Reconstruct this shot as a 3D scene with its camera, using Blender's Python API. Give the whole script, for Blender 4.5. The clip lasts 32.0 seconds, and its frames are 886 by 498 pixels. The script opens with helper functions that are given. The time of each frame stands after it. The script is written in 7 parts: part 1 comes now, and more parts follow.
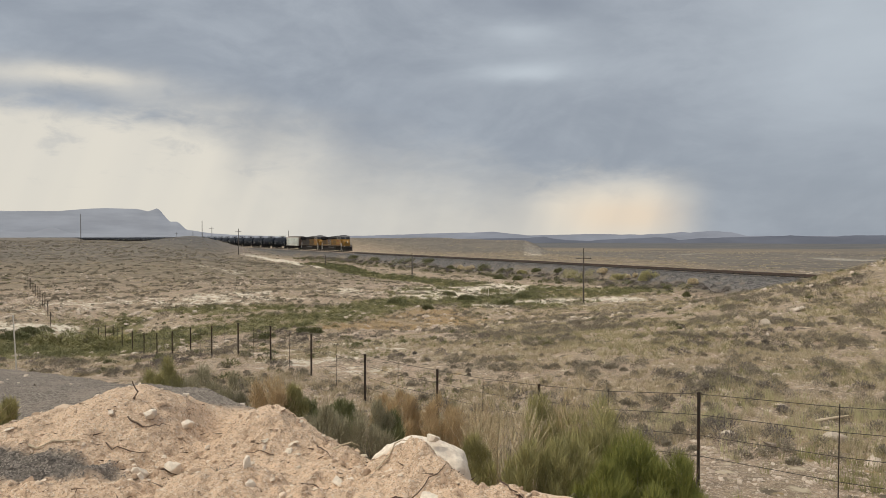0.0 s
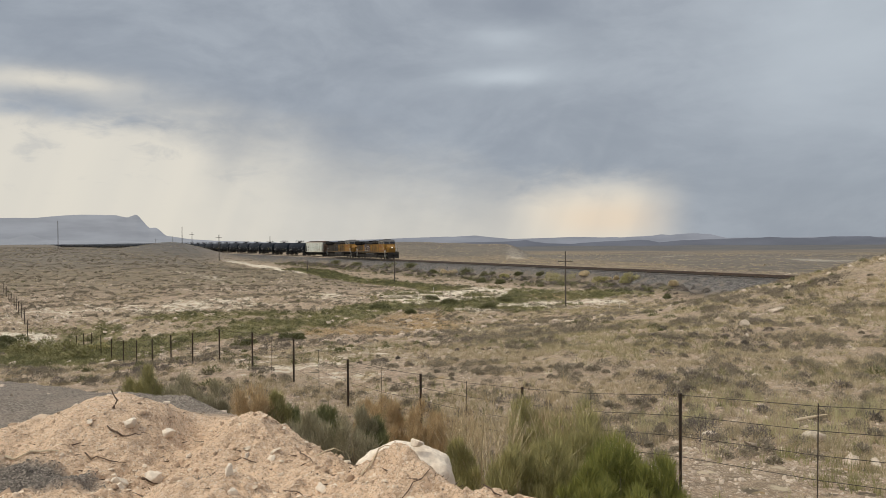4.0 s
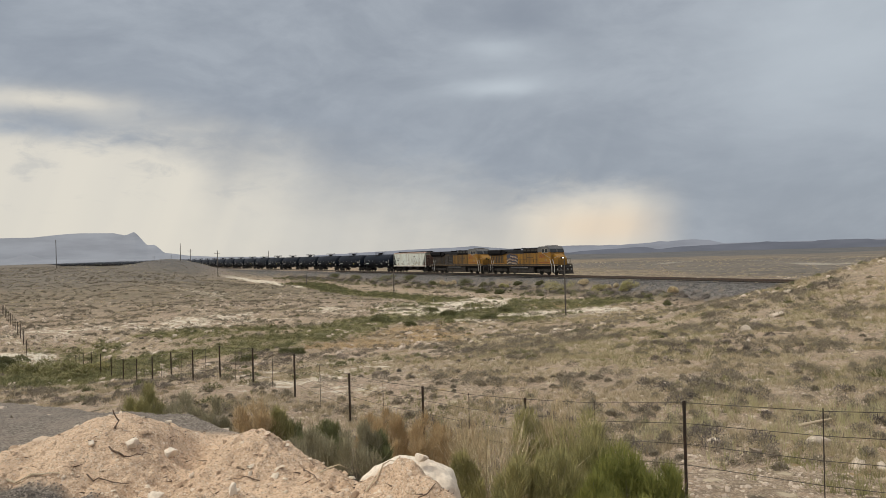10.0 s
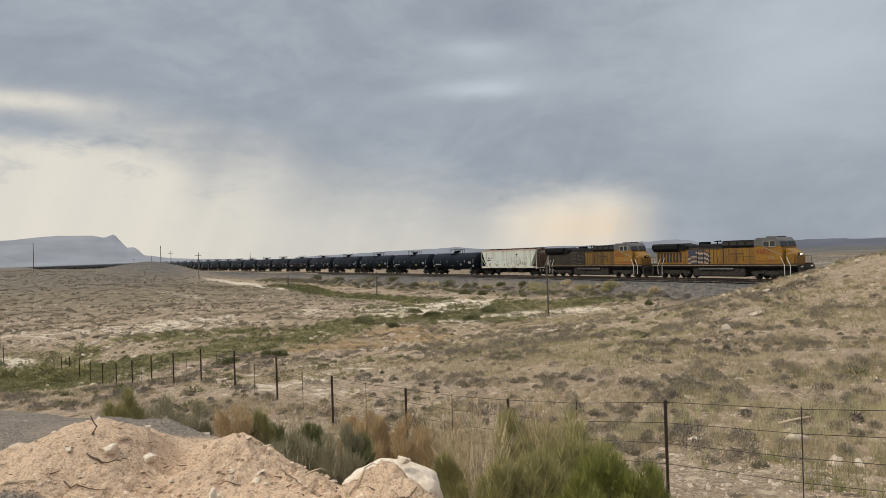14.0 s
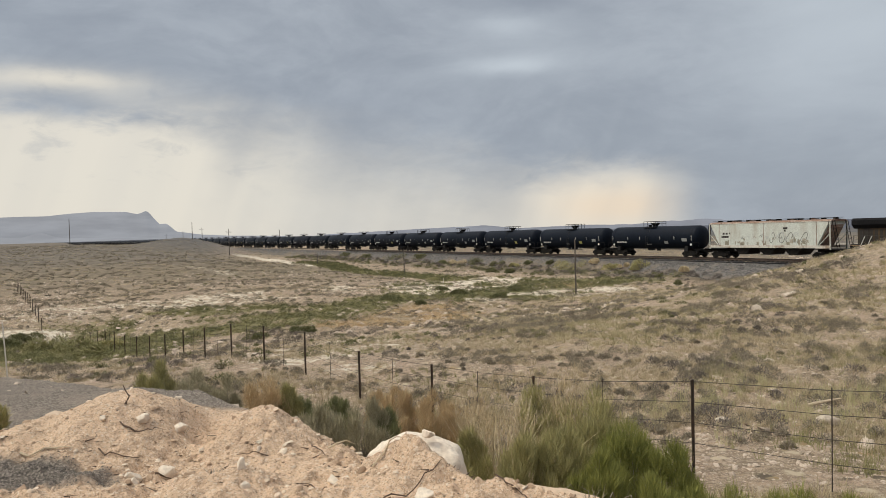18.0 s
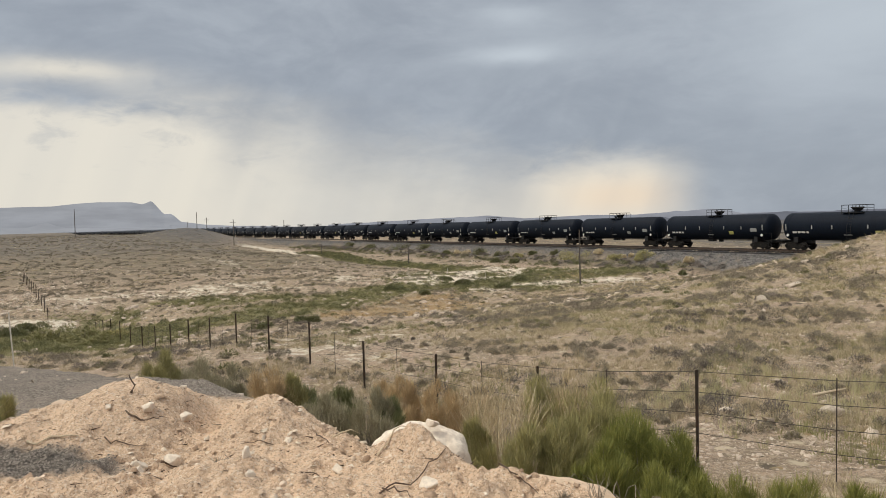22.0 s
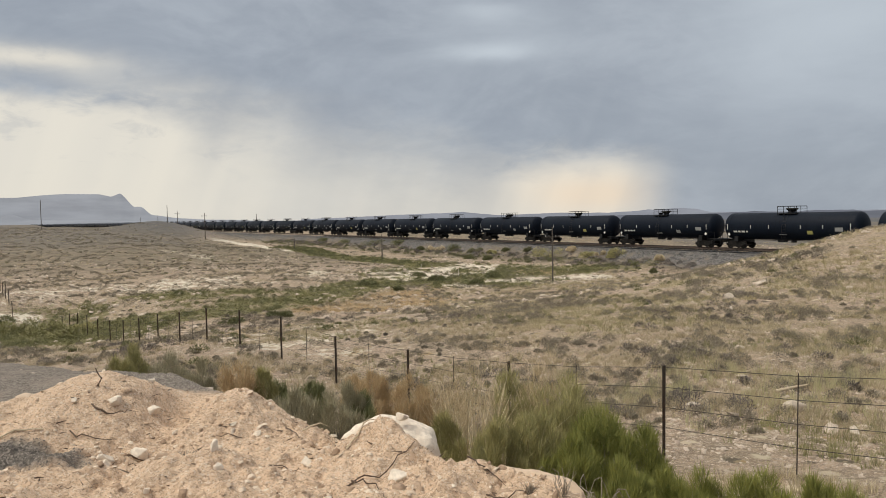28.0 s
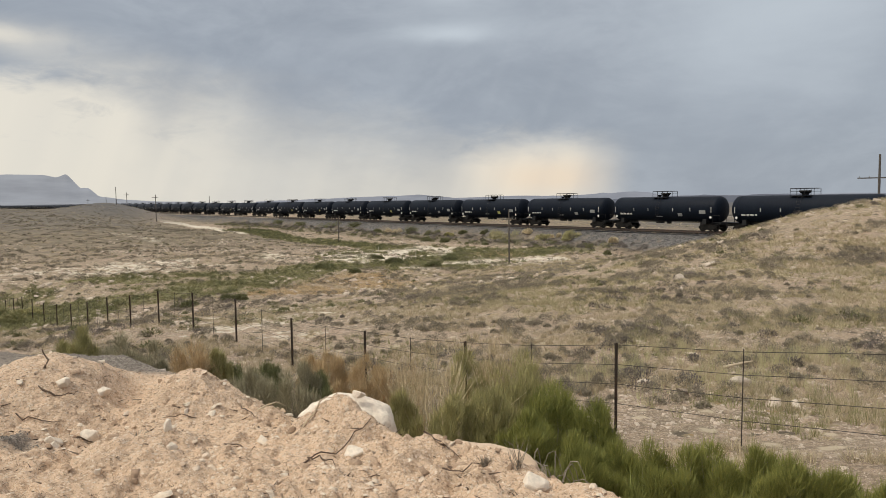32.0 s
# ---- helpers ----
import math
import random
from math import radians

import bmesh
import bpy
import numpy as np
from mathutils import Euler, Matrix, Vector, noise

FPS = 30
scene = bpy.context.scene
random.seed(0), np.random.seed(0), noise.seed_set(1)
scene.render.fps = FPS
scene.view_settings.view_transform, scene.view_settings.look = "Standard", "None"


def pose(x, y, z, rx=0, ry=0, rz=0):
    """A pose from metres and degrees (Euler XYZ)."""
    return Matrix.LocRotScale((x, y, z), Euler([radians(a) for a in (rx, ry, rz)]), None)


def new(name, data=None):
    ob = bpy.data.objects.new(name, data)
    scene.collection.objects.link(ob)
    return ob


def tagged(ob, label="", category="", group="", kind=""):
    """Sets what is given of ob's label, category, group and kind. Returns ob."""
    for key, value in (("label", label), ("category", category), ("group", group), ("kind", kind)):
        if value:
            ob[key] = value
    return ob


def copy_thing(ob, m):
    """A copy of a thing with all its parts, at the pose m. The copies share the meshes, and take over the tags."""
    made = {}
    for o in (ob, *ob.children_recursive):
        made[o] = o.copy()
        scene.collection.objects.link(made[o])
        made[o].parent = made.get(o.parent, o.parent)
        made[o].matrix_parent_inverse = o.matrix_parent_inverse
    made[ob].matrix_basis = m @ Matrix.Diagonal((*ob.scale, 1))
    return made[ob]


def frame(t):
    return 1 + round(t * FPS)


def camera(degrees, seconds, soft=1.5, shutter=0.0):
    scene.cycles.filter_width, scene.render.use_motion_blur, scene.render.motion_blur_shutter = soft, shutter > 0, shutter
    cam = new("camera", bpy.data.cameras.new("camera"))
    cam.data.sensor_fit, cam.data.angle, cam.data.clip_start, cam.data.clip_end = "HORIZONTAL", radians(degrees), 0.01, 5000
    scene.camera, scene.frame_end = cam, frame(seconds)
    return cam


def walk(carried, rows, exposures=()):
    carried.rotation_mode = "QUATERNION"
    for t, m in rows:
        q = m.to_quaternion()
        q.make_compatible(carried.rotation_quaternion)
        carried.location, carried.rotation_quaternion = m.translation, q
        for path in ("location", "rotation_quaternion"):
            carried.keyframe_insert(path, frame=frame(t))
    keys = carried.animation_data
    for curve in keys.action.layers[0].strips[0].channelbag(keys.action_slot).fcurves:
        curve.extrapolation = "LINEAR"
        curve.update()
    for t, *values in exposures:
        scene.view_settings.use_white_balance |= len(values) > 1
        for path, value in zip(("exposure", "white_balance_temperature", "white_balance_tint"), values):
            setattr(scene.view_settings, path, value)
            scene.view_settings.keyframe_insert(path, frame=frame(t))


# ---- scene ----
cam = camera(65.0, 32.0, soft=0.75)
PATH = [
    (0, 0.000, 0.000, 1.650, -0.931, 0.000, 0.000),
    (0.5, 0.003, 0.001, 1.654, -0.435, 0.133, -0.299),
    (1, -0.001, 0.002, 1.654, -0.086, 0.241, -0.569),
    (1.5, 0.005, 0.006, 1.655, 0.022, 0.358, -0.833),
    (2, 0.007, -0.002, 1.653, -0.101, 0.441, -1.102),
    (2.5, 0.001, 0.003, 1.653, -0.329, 0.402, -1.323),
    (3, -0.001, -0.004, 1.652, -0.474, 0.387, -1.430),
    (3.5, 0.001, -0.004, 1.653, -0.512, 0.411, -1.429),
    (5.5, -0.004, 0.010, 1.647, -0.895, 0.706, -1.728),
    (6, -0.009, 0.017, 1.651, -0.871, 0.779, -1.891),
    (6.5, -0.008, 0.017, 1.654, -0.712, 0.927, -1.966),
    (7, -0.008, 0.024, 1.651, -0.496, 1.123, -1.888),
    (7.5, -0.018, 0.018, 1.660, -0.275, 1.230, -1.711),
    (8, -0.017, 0.035, 1.656, -0.088, 1.327, -1.536),
    (8.5, -0.008, 0.032, 1.657, 0.058, 1.354, -1.446),
    (9, -0.010, 0.019, 1.661, 0.122, 1.358, -1.486),
    (9.5, -0.011, 0.016, 1.663, 0.244, 1.426, -1.573),
    (10, -0.013, 0.011, 1.662, 0.325, 1.631, -1.579),
    (10.5, -0.012, 0.018, 1.665, 0.273, 1.947, -1.441),
    (11, -0.004, 0.013, 1.658, 0.080, 2.271, -1.277),
    (11.5, -0.007, 0.029, 1.655, -0.129, 2.441, -1.332),
    (12, -0.006, 0.033, 1.666, -0.212, 2.470, -1.676),
    (12.5, 0.005, 0.035, 1.662, -0.090, 2.401, -2.231),
    (13, -0.001, 0.022, 1.661, 0.094, 2.212, -2.785),
    (13.5, 0.000, 0.017, 1.666, 0.252, 1.945, -3.049),
    (15.5, -0.013, 0.010, 1.670, 0.557, 1.523, -2.262),
    (16, -0.006, -0.005, 1.674, 0.525, 1.519, -1.899),
    (16.5, -0.009, -0.004, 1.665, 0.341, 1.626, -1.534),
    (17, 0.005, 0.010, 1.656, -0.065, 1.662, -1.145),
    (17.5, 0.010, 0.024, 1.650, -0.700, 1.683, -0.881),
    (18, 0.015, 0.019, 1.651, -1.369, 1.552, -0.718),
    (18.5, 0.014, 0.021, 1.642, -1.877, 1.324, -0.689),
    (19, 0.016, 0.028, 1.639, -2.013, 1.035, -0.602),
    (19.5, 0.023, 0.020, 1.643, -1.962, 0.933, -0.427),
    (20, 0.023, 0.027, 1.644, -1.936, 1.027, -0.170),
    (20.5, 0.020, 0.020, 1.640, -2.012, 1.391, -0.015),
    (21, 0.019, 0.025, 1.638, -2.160, 1.689, 0.024),
    (21.5, 0.018, 0.023, 1.644, -2.190, 1.749, -0.119),
    (22, 0.014, 0.029, 1.646, -2.161, 1.537, -0.371),
    (22.5, 0.013, 0.031, 1.648, -2.228, 1.184, -0.728),
    (23, 0.015, 0.031, 1.645, -2.582, 0.794, -1.215),
    (23.5, 0.017, 0.023, 1.642, -3.202, 0.452, -1.716),
    (24, 0.020, 0.010, 1.633, -3.879, 0.152, -2.158),
    (24.5, 0.023, 0.009, 1.639, -4.289, -0.040, -2.506),
    (25, 0.032, 0.009, 1.641, -4.221, -0.003, -2.777),
    (25.5, 0.029, 0.004, 1.638, -3.808, 0.198, -3.022),
    (26, 0.034, -0.001, 1.643, -3.177, 0.470, -3.028),
    (26.5, 0.029, 0.001, 1.645, -2.497, 0.776, -2.768),
    (28.5, 0.035, -0.006, 1.634, -2.568, 0.904, -2.478),
    (29, 0.030, 0.005, 1.633, -3.220, 0.838, -3.318),
    (29.5, 0.029, -0.007, 1.636, -3.699, 0.647, -4.154),
    (30, 0.037, 0.003, 1.621, -3.875, 0.334, -4.851),
    (30.5, 0.029, -0.024, 1.617, -3.865, -0.010, -5.370),
    (31, 0.024, -0.030, 1.615, -3.804, 0.013, -5.793),
    (31.5, 0.030, -0.001, 1.608, -3.783, 0.330, -6.189),
    (32, 0.039, -0.021, 1.602, -4.004, 0.742, -6.012),
]
walk(cam, [(t, pose(x, y, z, 90 + pitch, roll, yaw)) for t, x, y, z, pitch, roll, yaw in PATH],
     ((0.0, -0.08), (8.0, -0.10), (13.0, -0.07), (20.0, -0.01), (32.0, 0.0)))

EYE = 1.65          # eye height over the gravel lot, whose level is z = 0


# ---- node helpers ----
class Nodes:
    """Short hand for a node tree."""

    def __init__(self, tree):
        self.tree = tree
        tree.nodes.clear()

    def add(self, kind, **sockets):
        node = self.tree.nodes.new(kind)
        for key, value in sockets.items():
            self.put(node, key.replace("_", " "), value)
        return node

    def put(self, node, key, value):
        socket = node.inputs[int(key) if key.isdigit() else key]
        if isinstance(value, bpy.types.NodeSocket):
            self.tree.links.new(value, socket)
        else:
            socket.default_value = value

    def math(self, op, a, b=0.0, c=0.0, clamp=False):
        node = self.tree.nodes.new("ShaderNodeMath")
        node.operation, node.use_clamp = op, clamp
        for i, v in enumerate((a, b, c)):
            self.put(node, str(i), v)
        return node.outputs[0]

    def mix(self, fac, a, b, blend="MIX"):
        node = self.tree.nodes.new("ShaderNodeMix")
        node.data_type, node.blend_type, node.clamp_factor = "RGBA", blend, True
        for i, v in ((0, fac), (6, a), (7, b)):
            self.put(node, str(i), v if isinstance(v, (bpy.types.NodeSocket, float, int)) else (*v, 1.0)[:4])
        return node.outputs[2]

    def noise(self, vector, scale, detail=3.0, rough=0.55, distortion=0.0):
        node = self.add("ShaderNodeTexNoise", Vector=vector, Scale=scale, Detail=detail, Roughness=rough, Distortion=distortion)
        return node.outputs["Fac"]

    def ramp(self, fac, a, b):
        node = self.add("ShaderNodeMapRange", Value=fac)
        node.interpolation_type = "SMOOTHSTEP"
        node.inputs["From Min"].default_value, node.inputs["From Max"].default_value = a, b
        return node.outputs[0]

    def scaled(self, vector, x, y, z):
        node = self.add("ShaderNodeMapping", Vector=vector)
        node.inputs["Scale"].default_value = (x, y, z)
        return node.outputs[0]

    def attr(self, name):
        node = self.tree.nodes.new("ShaderNodeAttribute")
        node.attribute_name = name
        return node.outputs["Fac"]


# ---- sky: storm deck with rain curtains, and a soft sun behind thin cloud ----
def make_sky():
    world = bpy.data.worlds.new("storm_sky")
    scene.world = world
    world.use_nodes = True
    n = Nodes(world.node_tree)
    where = n.add("ShaderNodeTexCoord").outputs["Generated"]
    xyz = n.add("ShaderNodeSeparateXYZ", Vector=where)
    az = n.math("MULTIPLY", n.math("ARCTAN2", xyz.outputs[0], xyz.outputs[1]), 57.2958)
    el = n.math("MULTIPLY", n.math("ARCSINE", xyz.outputs[2]), 57.2958)

    def flat(ax, ex):
        v = n.add("ShaderNodeCombineXYZ", X=n.math("MULTIPLY", az, ax), Y=n.math("MULTIPLY", el, ex), Z=0.0)
        return v.outputs[0]

    def blob(a, e, sa, se, wob=0.0, gain=1.0):
        da = n.math("DIVIDE", n.math("SUBTRACT", n.math("ADD", az, n.math("MULTIPLY", warp, wob * sa)), a), sa)
        de = n.math("DIVIDE", n.math("SUBTRACT", n.math("ADD", el, n.math("MULTIPLY", warp2, wob * se)), e), se)
        r2 = n.math("ADD", n.math("MULTIPLY", da, da), n.math("MULTIPLY", de, de))
        return n.math("MULTIPLY", n.math("EXPONENT", n.math("MULTIPLY", r2, -1.0)), gain)

    # rain slants down to the west: slant is constant along a shaft
    slant = n.math("SUBTRACT", az, n.math("MULTIPLY", el, 0.37))

    def fallen(ax, ex):
        v = n.add("ShaderNodeCombineXYZ", X=n.math("MULTIPLY", slant, ax), Y=n.math("MULTIPLY", el, ex), Z=3.0)
        return v.outputs[0]

    def shaft_at(a, wide, e, se, gain):
        da = n.math("DIVIDE", n.math("SUBTRACT", n.math("ADD", slant, n.math("MULTIPLY", warp, 5.0)), a), wide)
        de = n.math("DIVIDE", n.math("SUBTRACT", el, e), se)
        r2 = n.math("ADD", n.math("MULTIPLY", da, da), n.math("MULTIPLY", de, de))
        return n.math("MULTIPLY", n.math("EXPONENT", n.math("MULTIPLY", r2, -1.0)), gain)

    warp = n.math("SUBTRACT", n.noise(flat(0.12, 0.2), 1.0, 5.0), 0.5)
    warp2 = n.math("SUBTRACT", n.noise(flat(0.1, 0.3), 1.3, 5.0), 0.5)
    puff = n.noise(flat(0.075, 0.17), 1.0, 8.0, 0.6, 0.5)
    billow = n.noise(flat(0.20, 0.42), 1.0, 7.0, 0.58, 0.3)
    curl = n.math("SUBTRACT", n.noise(flat(0.30, 0.62), 1.0, 7.0, 0.6, 0.5), 0.5)
    rain = n.noise(fallen(0.30, 0.02), 1.0, 2.0, 0.5, 0.4)
    rain_wide = n.noise(fallen(0.17, 0.02), 1.0, 2.0)
    # the deck, with its soft billows and faint falling streaks
    deck = n.mix(n.ramp(puff, 0.3, 0.72), (0.300, 0.336, 0.388), (0.400, 0.440, 0.492))
    deck = n.mix(n.math("MULTIPLY", n.ramp(billow, 0.44, 0.7), 0.45), deck, (0.292, 0.326, 0.380))
    streaks = n.math("MULTIPLY", n.ramp(rain, 0.5, 0.75), n.ramp(el, 17.0, 9.0))
    deck = n.mix(n.math("MULTIPLY", streaks, 0.16), deck, (0.42, 0.455, 0.50))
    deck = n.mix(n.ramp(el, 19.0, 50.0), deck, (0.88, 0.85, 0.81))
    # thin bright patches high up
    thin = n.math("ADD", blob(6.5, 13.2, 4.2, 0.75, 1.3, 0.75), blob(6.0, 16.4, 2.6, 0.8, 1.6, 0.6))
    thin = n.math("ADD", thin, blob(9.0, 14.8, 6.5, 3.2, 1.2, 0.38))
    thin = n.math("ADD", thin, blob(31.0, 13.5, 9.0, 7.0, 0.9, 0.85))
    deck = n.mix(thin, deck, (0.520, 0.572, 0.622))
    deck = n.mix(blob(8.5, 18.3, 5.0, 1.7, 1.3, 0.55), deck, (0.235, 0.268, 0.325))
    # pale light under the ragged edge of the deck
    edge = n.math("SUBTRACT", 9.0, n.math("MULTIPLY", n.ramp(az, -22.0, 6.0), 4.4))
    soft = n.math("ADD", 1.1, n.math("MULTIPLY", n.ramp(az, -25.0, -9.0), 3.6))
    soft = n.math("SUBTRACT", soft, n.math("MULTIPLY", n.ramp(az, 1.0, 10.0), 2.9))
    rise = n.math("ADD", n.math("SUBTRACT", edge, el), n.math("ADD", n.math("MULTIPLY", curl, 3.2), n.math("MULTIPLY", warp2, 4.0)))
    under = n.ramp(n.math("DIVIDE", rise, soft), -1.0, 1.0)
    veil = n.math("SUBTRACT", 1.0, n.math("MULTIPLY", n.ramp(n.math("ADD", slant, n.math("MULTIPLY", warp, 8.0)), -20.0, -8.0), 0.28))
    veil = n.math("MULTIPLY", veil, n.ramp(n.math("ADD", az, n.math("MULTIPLY", warp, 2.0)), 22.0, 15.5))
    under = n.math("MULTIPLY", under, veil)
    bank = n.math("ADD", blob(-28.0, 11.6, 6.0, 0.85, 1.8, 0.9), blob(-38.0, 10.8, 7.0, 1.0, 2.0, 0.5))
    bank = n.math("ADD", bank, blob(-21.5, 10.2, 5.0, 1.0, 1.6, 0.35))
    under = n.math("ADD", under, bank)
    gap = n.math("MULTIPLY", n.ramp(az, 6.5, 11.0), n.ramp(n.math("ADD", az, n.math("MULTIPLY", warp2, 2.5)), 22.3, 16.8))
    gap = n.math("MULTIPLY", gap, n.ramp(n.math("ADD", el, n.math("ADD", n.math("MULTIPLY", warp, 3.0), n.math("MULTIPLY", curl, 1.6))), 5.4, 2.4))
    light = n.math("ADD", under, n.math("MULTIPLY", gap, 0.30))
    light = n.math("MULTIPLY", light, n.math("ADD", 0.90, n.math("MULTIPLY", n.ramp(rain, 0.3, 0.7), 0.12)))
    dull = n.math("ADD", blob(-29.0, 9.7, 7.5, 0.7, 1.8, 0.6), n.math("MULTIPLY", n.math("MULTIPLY", n.ramp(curl, 0.02, 0.2), n.ramp(el, 2.0, 7.0)), 0.42))
    warm = n.math("ADD", blob(15.0, 1.7, 4.6, 1.3, 0.7, 0.75), blob(14.5, 2.4, 7.0, 2.6, 0.5, 0.35))
    pale = n.mix(warm, (0.765, 0.722, 0.632), (0.83, 0.70, 0.55))
    pale = n.mix(dull, pale, (0.47, 0.48, 0.485))
    sky = n.mix(n.math("MINIMUM", light, 1.0), deck, pale)
    # dark shafts of rain
    shaft = n.math("ADD", shaft_at(-18.0, 1.5, 8.5, 4.5, 0.40), shaft_at(-9.5, 3.2, 9.0, 4.0, 0.45))
    shaft = n.math("ADD", shaft, n.math("ADD", shaft_at(4.0, 2.6, 4.5, 3.5, 0.35), shaft_at(26.0, 8.0, 3.0, 7.0, 0.35)))
    shaft = n.math("MULTIPLY", shaft, n.ramp(rain_wide, 0.05, 0.55))
    sky = n.mix(shaft, sky, (0.285, 0.320, 0.375))
    below = n.ramp(el, -1.0, -6.0)
    sky = n.mix(below, sky, (0.2, 0.17, 0.13))
    clouds = n.add("ShaderNodeBackground", Color=sky, Strength=1.0)
    air = n.add("ShaderNodeTexSky")
    air.sky_type, air.sun_disc = "NISHITA", False
    air.sun_elevation, air.sun_rotation = radians(SUN_UP), radians(SUN_TURN)
    blue = n.add("ShaderNodeBackground", Color=air.outputs[0], Strength=0.004)
    both = n.add("ShaderNodeAddShader")
    n.put(both, "0", clouds.outputs[0]), n.put(both, "1", blue.outputs[0])
    n.add("ShaderNodeOutputWorld", Surface=both.outputs[0])


SUN_UP, SUN_TURN = 55.0, 255.0
make_sky()
sun = new("sun", bpy.data.lights.new("sun", "SUN"))
sun.data.energy, sun.data.angle, sun.data.color = 2.3, radians(14), (1.0, 0.925, 0.78)
sun.rotation_euler = Vector((math.sin(radians(SUN_TURN)), math.cos(radians(SUN_TURN)), math.tan(radians(SUN_UP)))).to_track_quat("Z", "Y").to_euler()


# ---- materials ----
def material(name, color, rough=0.7, metal=0.0, vary=0.25, scale=6.0, second=None, bump=0.0, bump_scale=40.0, streak=False, gloss=0.5, rand=0.0, island=0.0):
    """A surface with a base colour that varies at two scales; second: the colour of its stains."""
    m = bpy.data.materials.new(name)
    m.use_nodes = True
    n = Nodes(m.node_tree)
    where = n.add("ShaderNodeTexCoord").outputs["Object"]
    broad = n.noise(n.scaled(where, scale, scale, scale * (0.15 if streak else 1.0)), 1.0, 4.0)
    fine = n.noise(where, scale * 9.0, 3.0)
    dark = tuple(c * (1 - vary) for c in color)
    lite = tuple(min(1.0, c * (1 + vary * 0.6)) for c in color)
    base = n.mix(n.ramp(fine, 0.3, 0.7), dark, lite)
    stain = second or tuple(c * (1 - 1.4 * vary) for c in color)
    base = n.mix(n.math("MULTIPLY", n.ramp(broad, 0.45, 0.72), 0.85 if second else 0.6), base, stain)
    if rand:
        info = n.add("ShaderNodeObjectInfo").outputs["Random"]
        base = n.mix(n.math("MULTIPLY", info, rand), base, tuple(c * 0.55 for c in color))
    if island:
        geo = n.add("ShaderNodeNewGeometry").outputs["Random Per Island"]
        base = n.mix(n.math("MULTIPLY", geo, island), base, second or tuple(c * 0.5 for c in color))
    shader = n.add("ShaderNodeBsdfPrincipled", Base_Color=base, Metallic=metal)
    shader.inputs["Specular IOR Level"].default_value = gloss
    n.put(shader, "Roughness", n.math("ADD", rough - 0.08, n.math("MULTIPLY", broad, 0.16)))
    if bump:
        b = n.add("ShaderNodeBump", Height=n.noise(where, bump_scale, 4.0), Strength=bump)
        b.inputs["Distance"].default_value = 0.03
        n.put(shader, "Normal", b.outputs[0])
    n.add("ShaderNodeOutputMaterial", Surface=shader.outputs[0])
    return m


def lamp_material(name, color, strength):
    m = bpy.data.materials.new(name)
    m.use_nodes = True
    n = Nodes(m.node_tree)
    e = n.add("ShaderNodeEmission", Color=(*color, 1.0), Strength=strength)
    n.add("ShaderNodeOutputMaterial", Surface=e.outputs[0])
    return m


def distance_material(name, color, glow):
    """Far land: a plain backdrop that glows a little, haze painted into its colour."""
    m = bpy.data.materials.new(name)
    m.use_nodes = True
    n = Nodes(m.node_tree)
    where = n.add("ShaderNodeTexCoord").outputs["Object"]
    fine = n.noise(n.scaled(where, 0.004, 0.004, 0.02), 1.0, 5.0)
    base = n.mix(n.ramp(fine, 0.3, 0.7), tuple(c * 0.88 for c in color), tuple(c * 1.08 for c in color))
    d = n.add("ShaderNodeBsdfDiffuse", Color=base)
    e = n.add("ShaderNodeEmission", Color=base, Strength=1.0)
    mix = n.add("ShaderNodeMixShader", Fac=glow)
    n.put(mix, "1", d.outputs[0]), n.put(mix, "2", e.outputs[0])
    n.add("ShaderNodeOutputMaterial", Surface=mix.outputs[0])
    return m


